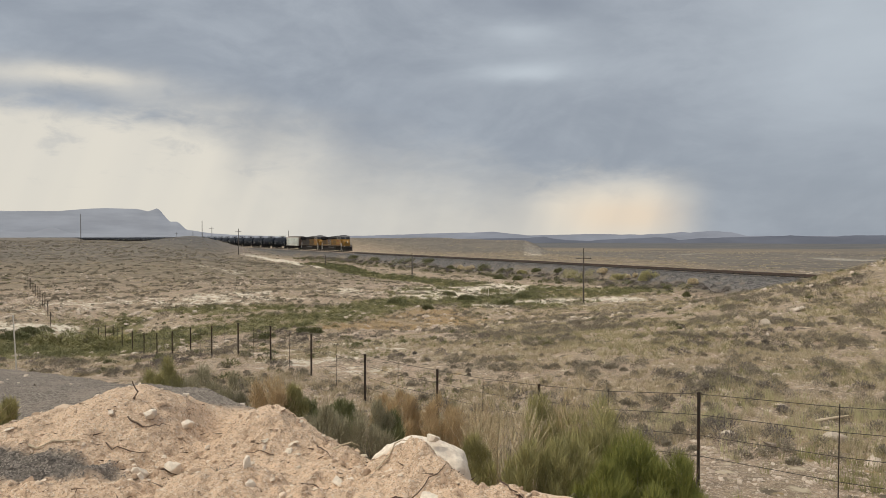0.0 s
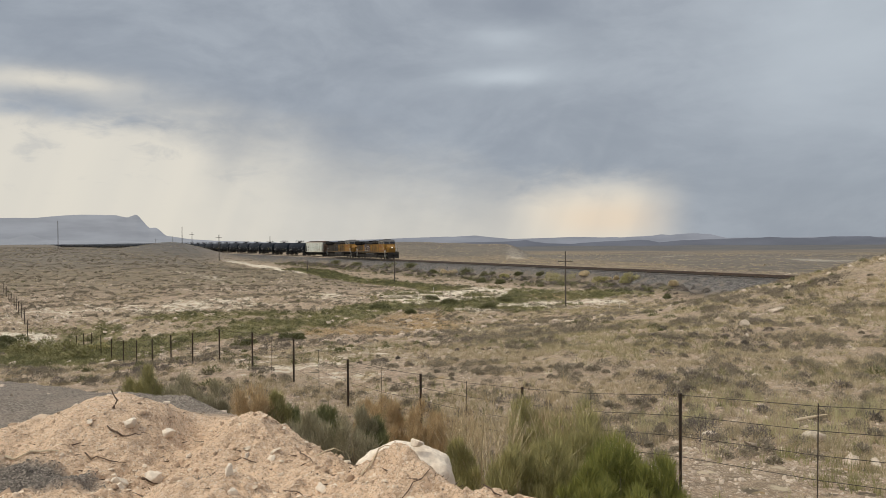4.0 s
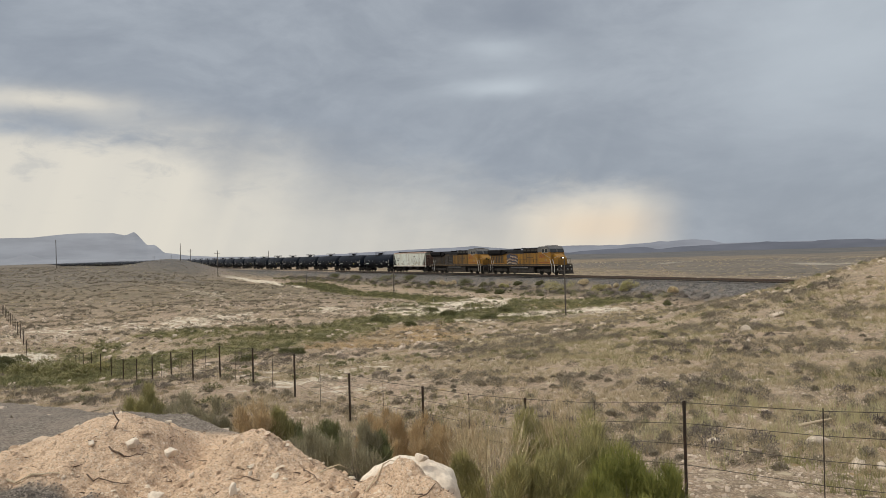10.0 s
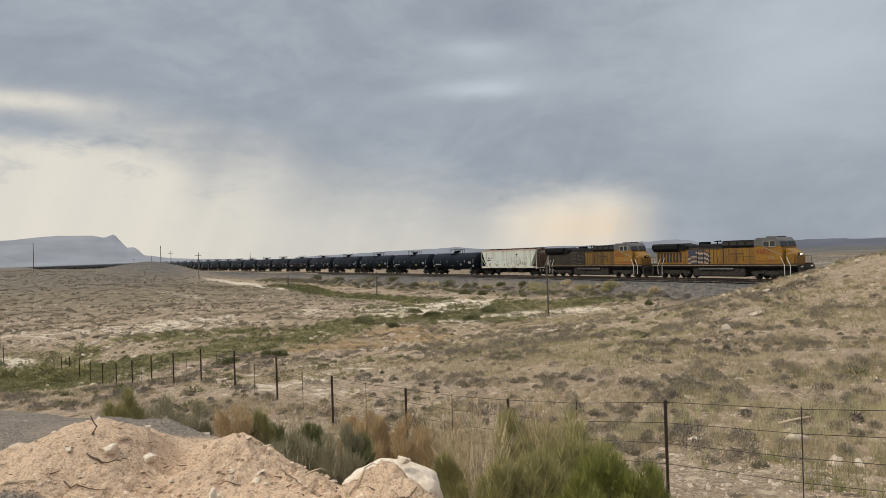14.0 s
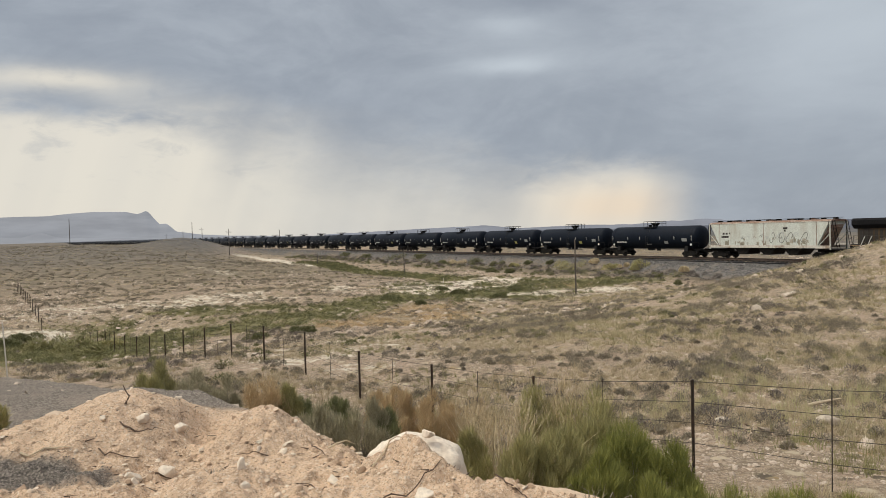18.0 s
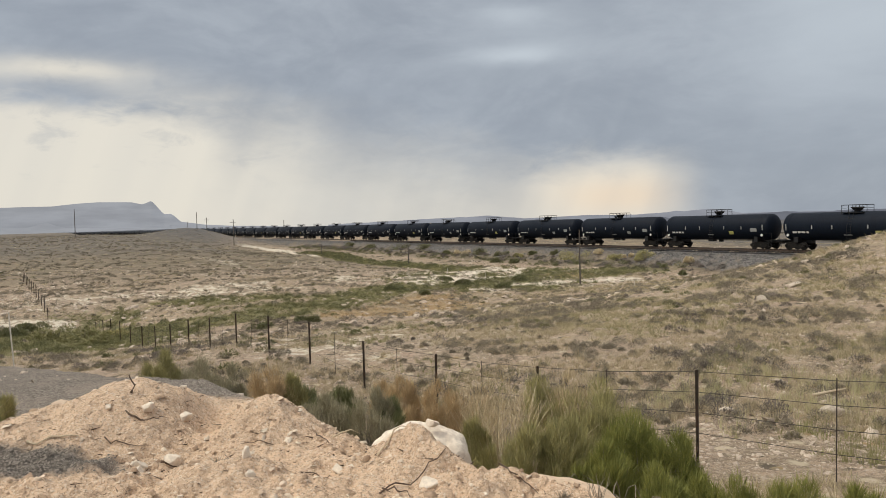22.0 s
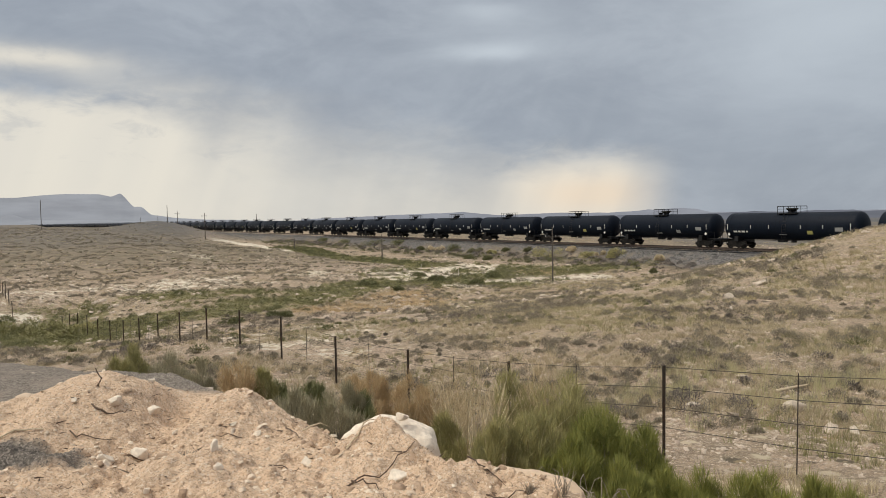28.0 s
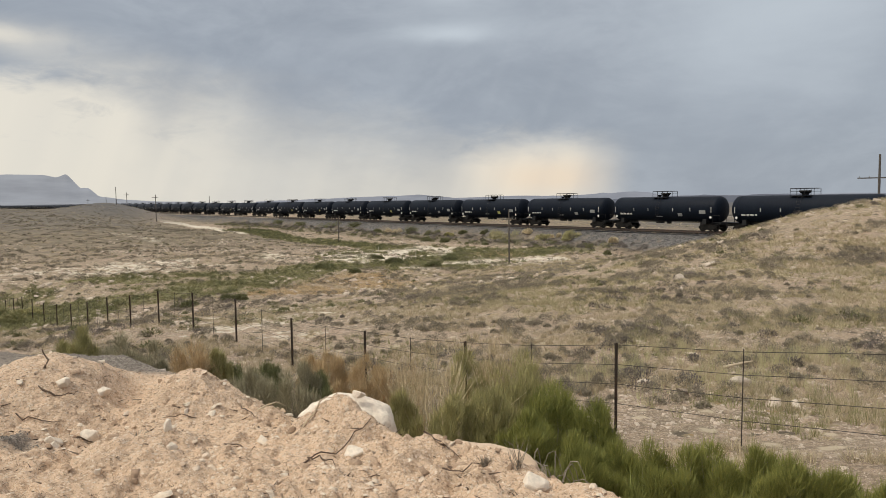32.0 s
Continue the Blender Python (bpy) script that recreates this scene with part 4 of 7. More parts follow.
def tank_car(kind):
    """kind 0: one wide railing; 1: a smaller railing and a yellow placard."""
    car = new("tank_car")
    bm = bmesh.new()
    rings, sides = [], 40
    head = 0.62
    xs = [(-TANK_HALF + head * (1 - math.cos(a)), math.sin(a)) for a in (0.12, 0.35, 0.62, 0.92, 1.25)]
    prof = [(x, max(0.12, f)) for x, f in xs] + [(-TANK_HALF + head, 1.0), (-2.6, 1.0), (0.0, 1.008), (2.6, 1.0), (TANK_HALF - head, 1.0)] + [(-x, max(0.12, f)) for x, f in xs[::-1]]
    for x, f in prof:
        rings.append([bm.verts.new((x, f * TANK_R * math.cos(2 * math.pi * i / sides), TANK_Z + f * TANK_R * math.sin(2 * math.pi * i / sides))) for i in range(sides)])
    for a, b in zip(rings[:-1], rings[1:]):
        for i in range(sides):
            bm.faces.new((a[i], a[(i + 1) % sides], b[(i + 1) % sides], b[i]))
    bm.faces.new(rings[0][::-1]), bm.faces.new(rings[-1])
    bmesh.ops.recalc_face_normals(bm, faces=bm.faces)
    part("tank", bm, BLACK_TANK, car, "glossy black riveted tank", smooth=True)
    top = TANK_Z + TANK_R
    for x in (-7.0, -3.6, 3.6, 7.0):
        bm = bmesh.new()
        bmesh.ops.create_cone(bm, segments=40, radius1=TANK_R + 0.012, radius2=TANK_R + 0.012, depth=0.10, matrix=Matrix.Translation((x, 0, TANK_Z)) @ Matrix.Rotation(math.pi / 2, 4, "Y"))
        part("weld_band", bm, BLACK_TANK, car, smooth=True)
    off = -0.35 if kind == 0 else -0.05
    bm = tube(fresh(), [(off, 0, top - 0.1), (off, 0, top + 0.12), (off, 0, top + 0.36), (off, 0, top + 0.44), (off, 0, top + 0.50)], (0.34, 0.36, 0.60, 0.64, 0.60), 18)
    part("manway_housing", bm, BLACK_IRON, car)
    if kind == 0:
        bm = tube(fresh(), [(off - 0.95, 0, top - 0.06), (off - 0.95, 0, top + 0.1), (off - 0.95, 0, top + 0.26)], (0.2, 0.22, 0.34), 12)
        part("valve_housing", bm, BLACK_IRON, car)
    half = 1.12
    mid = off - (0.12 if kind == 0 else 0.0)
    bm = bmesh.new()
    for y in (-0.85, 0.85):
        box(bm, mid - half, mid + half, y - 0.22, y + 0.22, top - 0.13, top - 0.09)
    part("walkway", bm, BLACK_IRON, car)
    bm = bmesh.new()
    for y in (-1.0, 1.0):
        for x in (mid - half, mid - half * 0.35, mid + half * 0.35, mid + half):
            part("railing_post", rod(fresh(), (x, y, top - 0.25), (x, y, top + 0.70), 0.03, 6), BLACK_IRON, car)
        rod(bm, (mid - half, y, top + 0.70), (mid + half, y, top + 0.70), 0.035, 6)
        rod(bm, (mid - half, y, top + 0.38), (mid + half, y, top + 0.38), 0.02, 5)
    for x in (mid - half, mid + half):
        rod(bm, (x, -1.0, top + 0.70), (x, 1.0, top + 0.70), 0.035, 6)
    part("railing", bm, BLACK_IRON, car)
    for y in (-1, 1):
        bm = bmesh.new()
        for dx in (-0.22, 0.22):
            path_tube(bm, [(mid + dx, y * 1.62, 1.0), (mid + dx, y * 1.66, 2.6), (mid + dx, y * 1.2, 3.85), (mid + dx, y * 1.0, top - 0.1)], 0.02)
        for k in range(9):
            z = 1.1 + k * 0.3
            yy = 1.64 if z < 2.7 else 1.64 - (z - 2.7) * 0.34
            rod(bm, (mid - 0.22, y * yy, z), (mid + 0.22, y * yy, z), 0.016, 5)
        part("ladder", bm, BLACK_IRON, car)
    for sign in (-1, 1):
        bm = bmesh.new()
        x0, x1 = sorted((sign * 8.35, sign * 5.0))
        box(bm, x0, x1, -0.38, 0.38, 0.78, 1.12, 0.02)
        box(bm, min(sign * 6.0, sign * 6.5), max(sign * 6.0, sign * 6.5), -1.35, 1.35, 0.9, 1.5)
        box(bm, min(sign * 8.3, sign * 8.45), max(sign * 8.3, sign * 8.45), -1.45, 1.45, 0.95, 1.1)
        part("stub_sill", bm, BLACK_IRON, car)
        x0, x1 = sorted((sign * 8.42, sign * 7.6))
        part("end_platform", box(fresh(), x0, x1, -1.42, 1.42, 1.10, 1.14), BLACK_IRON, car)
        for y in (-1.42, 1.42):
            a, b = sign * 8.4, sign * 7.4
            part("end_railing", path_tube(fresh(), [(a, y, 1.05), (a, y, 1.95), (b, y, 1.95), (b, y, 1.05)], 0.022), BLACK_IRON, car)
            part("stirrup_step", path_tube(fresh(), [(a, y, 1.05), (a, y, 0.37), (sign * 8.0, y, 0.37), (sign * 8.0, y, 1.05)], 0.02), BLACK_IRON, car)
        freight_truck(sign * 6.55, car)
        coupler(sign * 8.8, sign, car)
    bm = rod(fresh(), (0.2, 0, 0.82), (0.2, 0, 1.2), 0.3, 12)
    box(bm, -1.6, -0.7, -0.3, 0.3, 0.85, 1.15, 0.05)
    rod(bm, (-4.9, 0.35, 1.02), (4.9, 0.35, 1.02), 0.035, 6)
    part("underframe_gear", bm, BLACK_IRON, car)
    # reflectors, stencilled marks and placards on both flanks
    def flank(name, x, z, wide, high, mat, label=""):
        for y in (-1, 1):
            dz = z - TANK_Z
            yy = math.sqrt(max(0.05, TANK_R ** 2 - dz ** 2)) + 0.02
            tilt = math.degrees(math.asin(max(-1, min(1, dz / TANK_R))))
            bm = box(fresh(), -wide / 2, wide / 2, -0.008, 0.008, -high / 2, high / 2)
            ob = part(name, bm, mat, car, label)
            ob.matrix_basis = pose(x, y * yy, z, y * tilt, 0, 0)
    for x in (-7.3, -4.2, -1.9, 1.9, 4.4, 7.3):
        flank("reflector", x, 2.62, 0.075, 0.40 if abs(x) < 7 else 0.7, REFLECTOR)
    for x, wide in ((-6.3, 0.5), (-5.75, 0.3), (-5.25, 0.42), (-4.75, 0.24)):
        flank("stencil_mark", x, 2.05, wide, 0.21, WHITE_MARK)
    flank("data_panel", 2.9, 2.0, 0.62, 0.42, PANEL_YELLOW if kind else GREY_MARK)
    flank("data_panel", 6.1, 2.35, 0.85, 0.42, GREY_MARK)
    flank("stencil_mark", -0.3, 1.75, 0.9, 0.12, GREY_MARK)
    for sign in (-1, 1):
        for y in (-1.47, 1.47):
            bm = bmesh.new()
            m = Matrix.Translation((sign * 7.15, y, 1.72)) @ Matrix.Rotation(math.pi / 4, 4, "Y")
            bmesh.ops.create_cube(bm, size=1.0, matrix=m @ Matrix.Diagonal((0.27, 0.02, 0.27, 1)))
            part("placard", bm, WHITE_MARK, car)
    return car


def hopper_car():
    car = new("covered_hopper")
    half, wide = 7.9, 1.55
    bm = prism(fresh(), [(-half + 0.2, 4.32), (half - 0.2, 4.32), (half - 0.3, 3.95), (half - 1.55, 1.6), (-half + 1.55, 1.6), (-half + 0.3, 3.95)], -wide, wide)
    part("body", bm, HOPPER_WHITE, car, "chalky white steel body streaked with rust")
    for sign in (-1, 1):
        a, b = sign * (half - 0.32), sign * (half - 1.5)
        bm = prism(fresh(), [(a, 3.9), (a, 3.6), (b, 1.45), (b, 1.7)], -1.25, 1.25)
        part("slope_sheet", bm, RUSTY, car)
        for y in (-1.52, 1.52):
            bm = box(fresh(), min(sign * half, sign * (half - 0.12)), max(sign * half, sign * (half - 0.12)), y - 0.05, y + 0.05, 1.2, 4.3)
            part("end_post", bm, HOPPER_WHITE, car)
            part("end_strut", rod(fresh(), (sign * (half - 0.06), y, 3.0), (sign * (half - 1.3), y, 1.7), 0.04, 6), HOPPER_WHITE, car)
    for x in (-0.2, -half + 1.6, half - 1.6):
        for y in (-wide - 0.012, wide + 0.012):
            bm = box(fresh(), x - 0.03, x + 0.03, y - 0.012, y + 0.012, 1.66, 4.25)
            part("side_seam", bm, RUSTY, car)
    bm = loft(fresh(), [(-wide - 0.04, 4.26), (wide + 0.04, 4.26), (wide - 0.3, 4.46), (0, 4.54), (-wide + 0.3, 4.46)], -half, half)
    part("roof", bm, RUSTY, car, "rust-flecked roof sheet")
    bm = box(fresh(), -half - 0.3, half + 0.3, -0.5, 0.5, 4.66, 4.70)
    for i in range(12):
        x = -half + 0.5 + i * 1.36
        box(bm, x - 0.03, x + 0.03, -0.45, 0.45, 4.45, 4.66)
    part("running_board", bm, GRIMY_STEEL, car)
    for x in (-5.2, -2.6, 0, 2.6, 5.2):
        bm = rod(fresh(), (x, 0, 4.48), (x, 0, 4.64), 0.42, 14)
        part("roof_hatch", bm, RUSTY, car)
    for x in (-3.3, 0.0, 3.3):
        bm = bmesh.new()
        prism(bm, [(x - 1.3, 1.5), (x + 1.3, 1.5), (x + 0.6, 0.72), (x - 0.6, 0.72)], -1.25, 1.25)
        box(bm, x - 0.5, x + 0.5, -1.3, 1.3, 0.55, 0.74)
        part("discharge_chute", bm, GRIMY_STEEL, car)
    bm = bmesh.new()
    for y in (-wide, wide):
        box(bm, -half, half, y - 0.06, y + 0.06, 1.36, 1.66)
    part("side_sill", bm, SILL_RUST, car, "rust-blotched white side sill")
    for sign in (-1, 1):
        bm = bmesh.new()
        box(bm, min(sign * (half - 2.2), sign * (half + 0.9)), max(sign * (half - 2.2), sign * (half + 0.9)), -0.4, 0.4, 0.85, 1.2)
        box(bm, min(sign * (half + 0.75), sign * (half + 0.9)), max(sign * (half + 0.75), sign * (half + 0.9)), -1.5, 1.5, 1.0, 1.2)
        box(bm, min(sign * (half - 2.0), sign * (half + 0.9)), max(sign * (half - 2.0), sign * (half + 0.9)), -1.4, 1.4, 1.2, 1.25)
        part("end_sill", bm, GRIMY_STEEL, car)
        bm = bmesh.new()
        for y in (-1.45, -0.95, 0.95, 1.45):
            rod(bm, (sign * (half + 0.8), y, 0.5), (sign * (half + 0.1), y, 4.4), 0.03, 5)
        for k in range(10):
            z = 0.8 + 0.38 * k
            x = sign * (half + 0.8 - 0.7 * (z - 0.5) / 3.9)
            rod(bm, (x, -1.45, z), (x, -0.95, z), 0.02, 5)
            rod(bm, (x, 0.95, z), (x, 1.45, z), 0.02, 5)
        for y in (-1.5, 1.5):
            rod(bm, (sign * (half - 0.1), y, 4.2), (sign * (half - 0.1), y, 1.2), 0.05, 6)
        part("end_ladder", bm, GRIMY_STEEL, car)
        freight_truck(sign * 6.75, car)
        coupler(sign * 9.3, sign, car)
    rng = random.Random(4)

    def spray(points, y, r, mat, name):
        """A flat painted stroke on the flank: short overlapping blades in one skin."""
        bm = bmesh.new()
        at = y * (wide + 0.004)
        for (x0, z0), (x1, z1) in zip(points[:-1], points[1:]):
            way = Vector((x1 - x0, 0, z1 - z0))
            if way.length < 1e-4:
                continue
            out = Vector((-way.z, 0, way.x)).normalized() * r
            a, b = Vector((x0, at, z0)) - way * 0.15, Vector((x1, at, z1)) + way * 0.15
            bm.faces.new([bm.verts.new(p) for p in (a - out, b - out, b + out, a + out)])
        return part(name, bm, mat, car)

    for y in (-1, 1):
        # looping letters over a cloud of grime along the lower flank
        for k in range(26):
            cx, cz = rng.uniform(-5.6, 5.6), rng.uniform(1.75, 2.35)
            high = rng.uniform(0.15, 0.45)
            spray([(cx + rng.uniform(-0.05, 0.05), cz - high * 0.5 + high * i / 3) for i in range(4)], y, rng.uniform(0.05, 0.22), GRIME, "grime_streak")
        for cx, wd, mat in ((0.9, 0.5, GRAFFITI_DARK), (1.9, 0.8, GRAFFITI_PALE), (2.2, 0.75, GRAFFITI_DARK), (3.1, 0.6, GRAFFITI_DARK), (3.9, 0.65, GRAFFITI_PALE), (4.9, 0.6, GRAFFITI_DARK)):
            a0, turns = rng.uniform(0, 6.28), rng.uniform(4.2, 6.0)
            pts = []
            for i in range(15):
                a = a0 + turns * i / 14
                rr = 1.0 - 0.25 * math.sin(2.3 * a)
                pts.append((cx + wd * 0.6 * rr * math.cos(a) + 0.12 * math.sin(a), 2.55 + 0.48 * rr * math.sin(a)))
            spray(pts, y, 0.04, mat, "graffiti_stroke")
        for k in range(9):
            cx, cz = -3.2 + 0.55 * k * 1.5, rng.uniform(2.2, 2.7)
            pts = [(cx + 0.13 * i + rng.uniform(-0.05, 0.05), cz + (0.22 if i % 2 else 0.0) + rng.uniform(-0.1, 0.1)) for i in range(4)]
            spray(pts, y, 0.03, (GRAFFITI_DARK, GRAFFITI_PALE, GRIME)[k % 3], "graffiti_stroke")
        for x, wd, z in ((-5.75, 0.28, 3.08), (-5.3, 0.28, 3.08), (-4.85, 0.14, 3.1), (-5.55, 1.05, 2.68), (2.6, 0.55, 3.62), (2.55, 0.2, 3.35)):
            bm = box(fresh(), x - wd / 2, x + wd / 2, y * wide - 0.012, y * wide + 0.012, z - 0.11, z + 0.11)
            part("stencil_mark", bm, LOUVRE, car)
    return car


def loco_truck(x, loco):
    bm = bmesh.new()
    for y in (-1.18, 1.18):
        prism(bm, [(x - 2.65, 0.62), (x - 2.5, 0.95), (x - 1.3, 1.02), (x + 1.3, 1.02), (x + 2.5, 0.95), (x + 2.65, 0.62), (x + 2.2, 0.5), (x + 1.4, 0.72), (x + 0.5, 0.5), (x - 0.5, 0.5), (x - 1.4, 0.72), (x - 2.2, 0.5)], y - 0.1, y + 0.1)
        for k in (-1.95, 0.0, 1.95):
            box(bm, x + k - 0.24, x + k + 0.24, y - 0.17, y + 0.17, 0.36, 0.74, 0.03)
        for k in (-1.0, 1.0):
            rod(bm, (x + k, y, 0.55), (x + k, y, 1.05), 0.16, 8)
    box(bm, x - 2.5, x + 2.5, -0.5, 0.5, 0.5, 1.0)
    truck = part("truck", bm, LOCO_TRUCK, loco)
    for k in (-1.95, 0.0, 1.95):
        wheelset(x + k, 0.53, truck)


def text_mesh(text, size):
    curve = bpy.data.curves.new("number", "FONT")
    curve.body, curve.size, curve.align_x, curve.align_y, curve.extrude = text, size, "CENTER", "CENTER", 0.006
    ob = bpy.data.objects.new("number", curve)
    scene.collection.objects.link(ob)
    me = bpy.data.meshes.new_from_object(ob.evaluated_get(bpy.context.evaluated_depsgraph_get()))
    bpy.data.objects.remove(ob)
    bpy.data.curves.remove(curve)
    return me


def locomotive(number, sooty):
    """A six-axle road locomotive, its cab towards +x."""
    loco = new("locomotive")
    YEL = LOCO_YELLOW
    rear = LOCO_SOOT if sooty else LOCO_YELLOW
    middle = LOCO_DULL if sooty else LOCO_YELLOW
    bm = box(fresh(), -10.6, 10.4, -1.52, 1.52, 1.38, 1.62, 0.02)
    part("deck", bm, LOCO_DARK, loco)
    for y in (-1.5, 1.5):
        bm = box(fresh(), -10.5, 10.3, y - 0.03, y + 0.03, 1.66, 1.80)
        part("sill_stripe", bm, LOUVRE, loco)
        bm = box(fresh(), -10.5, 10.3, y - 0.036, y + 0.036, 1.58, 1.66)
        part("sill_line", bm, SILL_PALE, loco, "thin faded line along the sill")
    # long hood in sections
    bm = box(fresh(), -10.0, -5.2, -1.12, 1.12, 1.62, 3.5, 0.05)
    part("radiator_hood", bm, rear, loco)
    bm = loft(fresh(), [(-1.14, 3.32), (1.14, 3.32), (1.56, 3.72), (1.56, 4.16), (1.3, 4.36), (-1.3, 4.36), (-1.56, 4.16), (-1.56, 3.72)], -10.35, -6.1)
    part("radiator_wing", bm, LOCO_DARK, loco, "flared dark radiator wings")
    bm = prism(fresh(), [(-6.12, 3.45), (-6.12, 4.3), (-5.0, 4.14), (-4.7, 3.95), (-4.9, 3.68)], -1.34, 1.34)
    part("wing_fairing", bm, LOCO_DARK, loco)
    bm = box(fresh(), -5.2, -1.5, -1.1, 1.1, 1.62, 3.72, 0.04)
    part("engine_hood", bm, rear, loco)
    bm = box(fresh(), -1.5, 0.6, -1.1, 1.1, 1.62, 3.72, 0.04)
    part("engine_hood", bm, middle, loco)
    bm = box(fresh(), -10.0, 9.8, -0.9, 0.9, 0.8, 1.4)
    part("underframe", bm, GRIMY_STEEL, loco)
    bm = loft(fresh(), [(-1.12, 3.66), (1.12, 3.66), (0.98, 4.0), (0.6, 4.16), (-0.6, 4.16), (-0.98, 4.0)], -5.0, 0.6)
    part("hood_roof", bm, LOCO_DARK, loco)
    bm = box(fresh(), 0.6, 5.0, -1.16, 1.16, 1.62, 3.7, 0.05)
    part("equipment_hood", bm, middle, loco)
    bm = loft(fresh(), [(-1.2, 3.64), (1.2, 3.64), (1.3, 3.85), (1.22, 4.32), (1.0, 4.5), (-1.0, 4.5), (-1.22, 4.32), (-1.3, 3.85)], 0.5, 5.2)
    part("inverter_roof", bm, LOCO_DARK, loco)
    bm = box(fresh(), -3.6, -2.4, -0.42, 0.42, 4.1, 4.46, 0.03)
    part("exhaust_box", bm, LOCO_DARK, loco)
    bm = bmesh.new()
    box(bm, -1.14, -1.06, -0.05, 0.05, 4.1, 4.44)
    for y, reach in ((-0.3, 0.3), (0.0, 0.42), (0.3, 0.3)):
        rod(bm, (-1.1 - reach, y, 4.48), (-1.1, y, 4.48), 0.05, 8, 0.03)
        rod(bm, (-1.1, y, 4.48), (-1.1 + reach, y, 4.48), 0.03, 8, 0.10)
    box(bm, -1.2, -1.0, -0.36, 0.36, 4.41, 4.47)
    part("horn", bm, LOCO_DARK, loco)
    for y in (-1, 1):
        for x in (1.0, 2.1, 3.2, 4.3):
            bm = box(fresh(), x - 0.42, x + 0.42, y * 1.27 - 0.03, y * 1.27 + 0.03, 3.95, 4.3)
            part("intake_grille", bm, LOUVRE, loco)
        bm = box(fresh(), -4.9, 0.5, y * 1.115 - 0.01, y * 1.115 + 0.01, 3.52, 3.72)
        part("soot_band", bm, LOCO_SOOT, loco, "soot-stained band below the roof")
    # cab and nose
    bm = prism(fresh(), [(5.0, 1.62), (8.55, 1.62), (8.55, 3.15), (8.1, 4.25), (7.7, 4.62), (5.4, 4.62), (5.0, 4.3)], -1.5, 1.5)
    bmesh.ops.bevel(bm, geom=list(bm.edges), offset=0.06, segments=2, affect="EDGES")
    part("cab", bm, YEL, loco)
    bm = prism(fresh(), [(4.98, 3.7), (8.38, 3.7), (8.14, 4.29), (7.73, 4.68), (5.35, 4.68), (4.95, 4.35)], -1.53, 1.53)
    bmesh.ops.bevel(bm, geom=list(bm.edges), offset=0.05, segments=2, affect="EDGES")
    part("cab_roof", bm, CAB_GREY, loco)
    bm = box(fresh(), 6.1, 7.6, -0.8, 0.8, 4.66, 4.82, 0.04)
    part("air_conditioner", bm, CAB_GREY, loco)
    for y in (-1.55, 1.55):
        for x0, x1 in ((6.25, 6.95), (7.05, 7.7)):
            bm = box(fresh(), x0, x1, y - 0.012, y + 0.012, 3.68, 4.25)
            part("side_window", bm, CAB_GLASS, loco, "dark side window")
            for z0, z1, a, b in ((3.62, 3.68, x0 - 0.05, x1 + 0.05), (4.25, 4.30, x0 - 0.05, x1 + 0.05), (3.68, 4.25, x0 - 0.05, x0), (3.68, 4.25, x1, x1 + 0.05)):
                part("window_frame", box(fresh(), a, b, y - 0.016, y + 0.016, z0, z1), FLAG_PALE, loco)
    for y in (-0.78, 0.78):
        bm = box(fresh(), -0.012, 0.012, -0.6, 0.6, -0.28, 0.28)
        ob = part("windscreen", bm, CAB_GLASS, loco)
        ob.matrix_basis = pose(8.33, y, 3.94, 0, -22.0, 0)
    bm = prism(fresh(), [(8.5, 1.62), (9.75, 1.62), (9.78, 2.62), (9.5, 2.95), (8.5, 3.5)], -0.95, 0.95)
    bmesh.ops.bevel(bm, geom=list(bm.edges), offset=0.09, segments=2, affect="EDGES")
    part("nose", bm, YEL, loco)
    bm = box(fresh(), 9.62, 9.82, -0.35, 0.35, 2.62, 2.92, 0.02)
    part("headlight_case", bm, LOCO_DARK, loco)
    for y in (-0.14, 0.14):
        bm = rod(fresh(), (9.81, y, 2.78), (9.85, y, 2.78), 0.065, 12)
        part("headlight", bm, HEADLIGHT if not sooty else YELLOW_MARK, loco)
    for y in (-0.95, 0.95):
        bm = rod(fresh(), (10.42, y, 1.42), (10.46, y, 1.42), 0.10, 12)
        part("ditch_light", bm, HEADLIGHT if not sooty else GREY_MARK, loco)
    for sign in (-1, 1):
        x = 10.4 * sign
        bm = prism(fresh(), [(x, 1.62), (x + 0.12 * sign, 1.3), (x + 0.12 * sign, 0.7), (x + 0.35 * sign, 0.22), (x + 0.05 * sign, 0.22), (x - 0.15 * sign, 1.0), (x - 0.15 * sign, 1.62)], -1.45, 1.45)
        part("pilot_plough", bm, LOCO_TRUCK, loco)
        coupler(11.1 * sign, sign, loco)
        for y in (-1, 1):
            for k, z in enumerate((0.45, 0.78, 1.1, 1.42)):
                bm = box(fresh(), x - sign * 1.3 - 0.28, x - sign * 1.3 + 0.28, y * 1.42 - 0.12, y * 1.42 + 0.12, z - 0.025, z)
                part("step", bm, LOCO_GREY, loco)
            bm = bmesh.new()
            for dx in (-0.95, -1.65):
                a = x + sign * dx
                path_tube(bm, [(a, y * 1.53, 0.5), (a, y * 1.53, 1.6), (a - sign * 0.45, y * 1.53, 2.55)], 0.035)
            part("grab_rail", bm, WHITE_MARK, loco, "white curved grab rails")
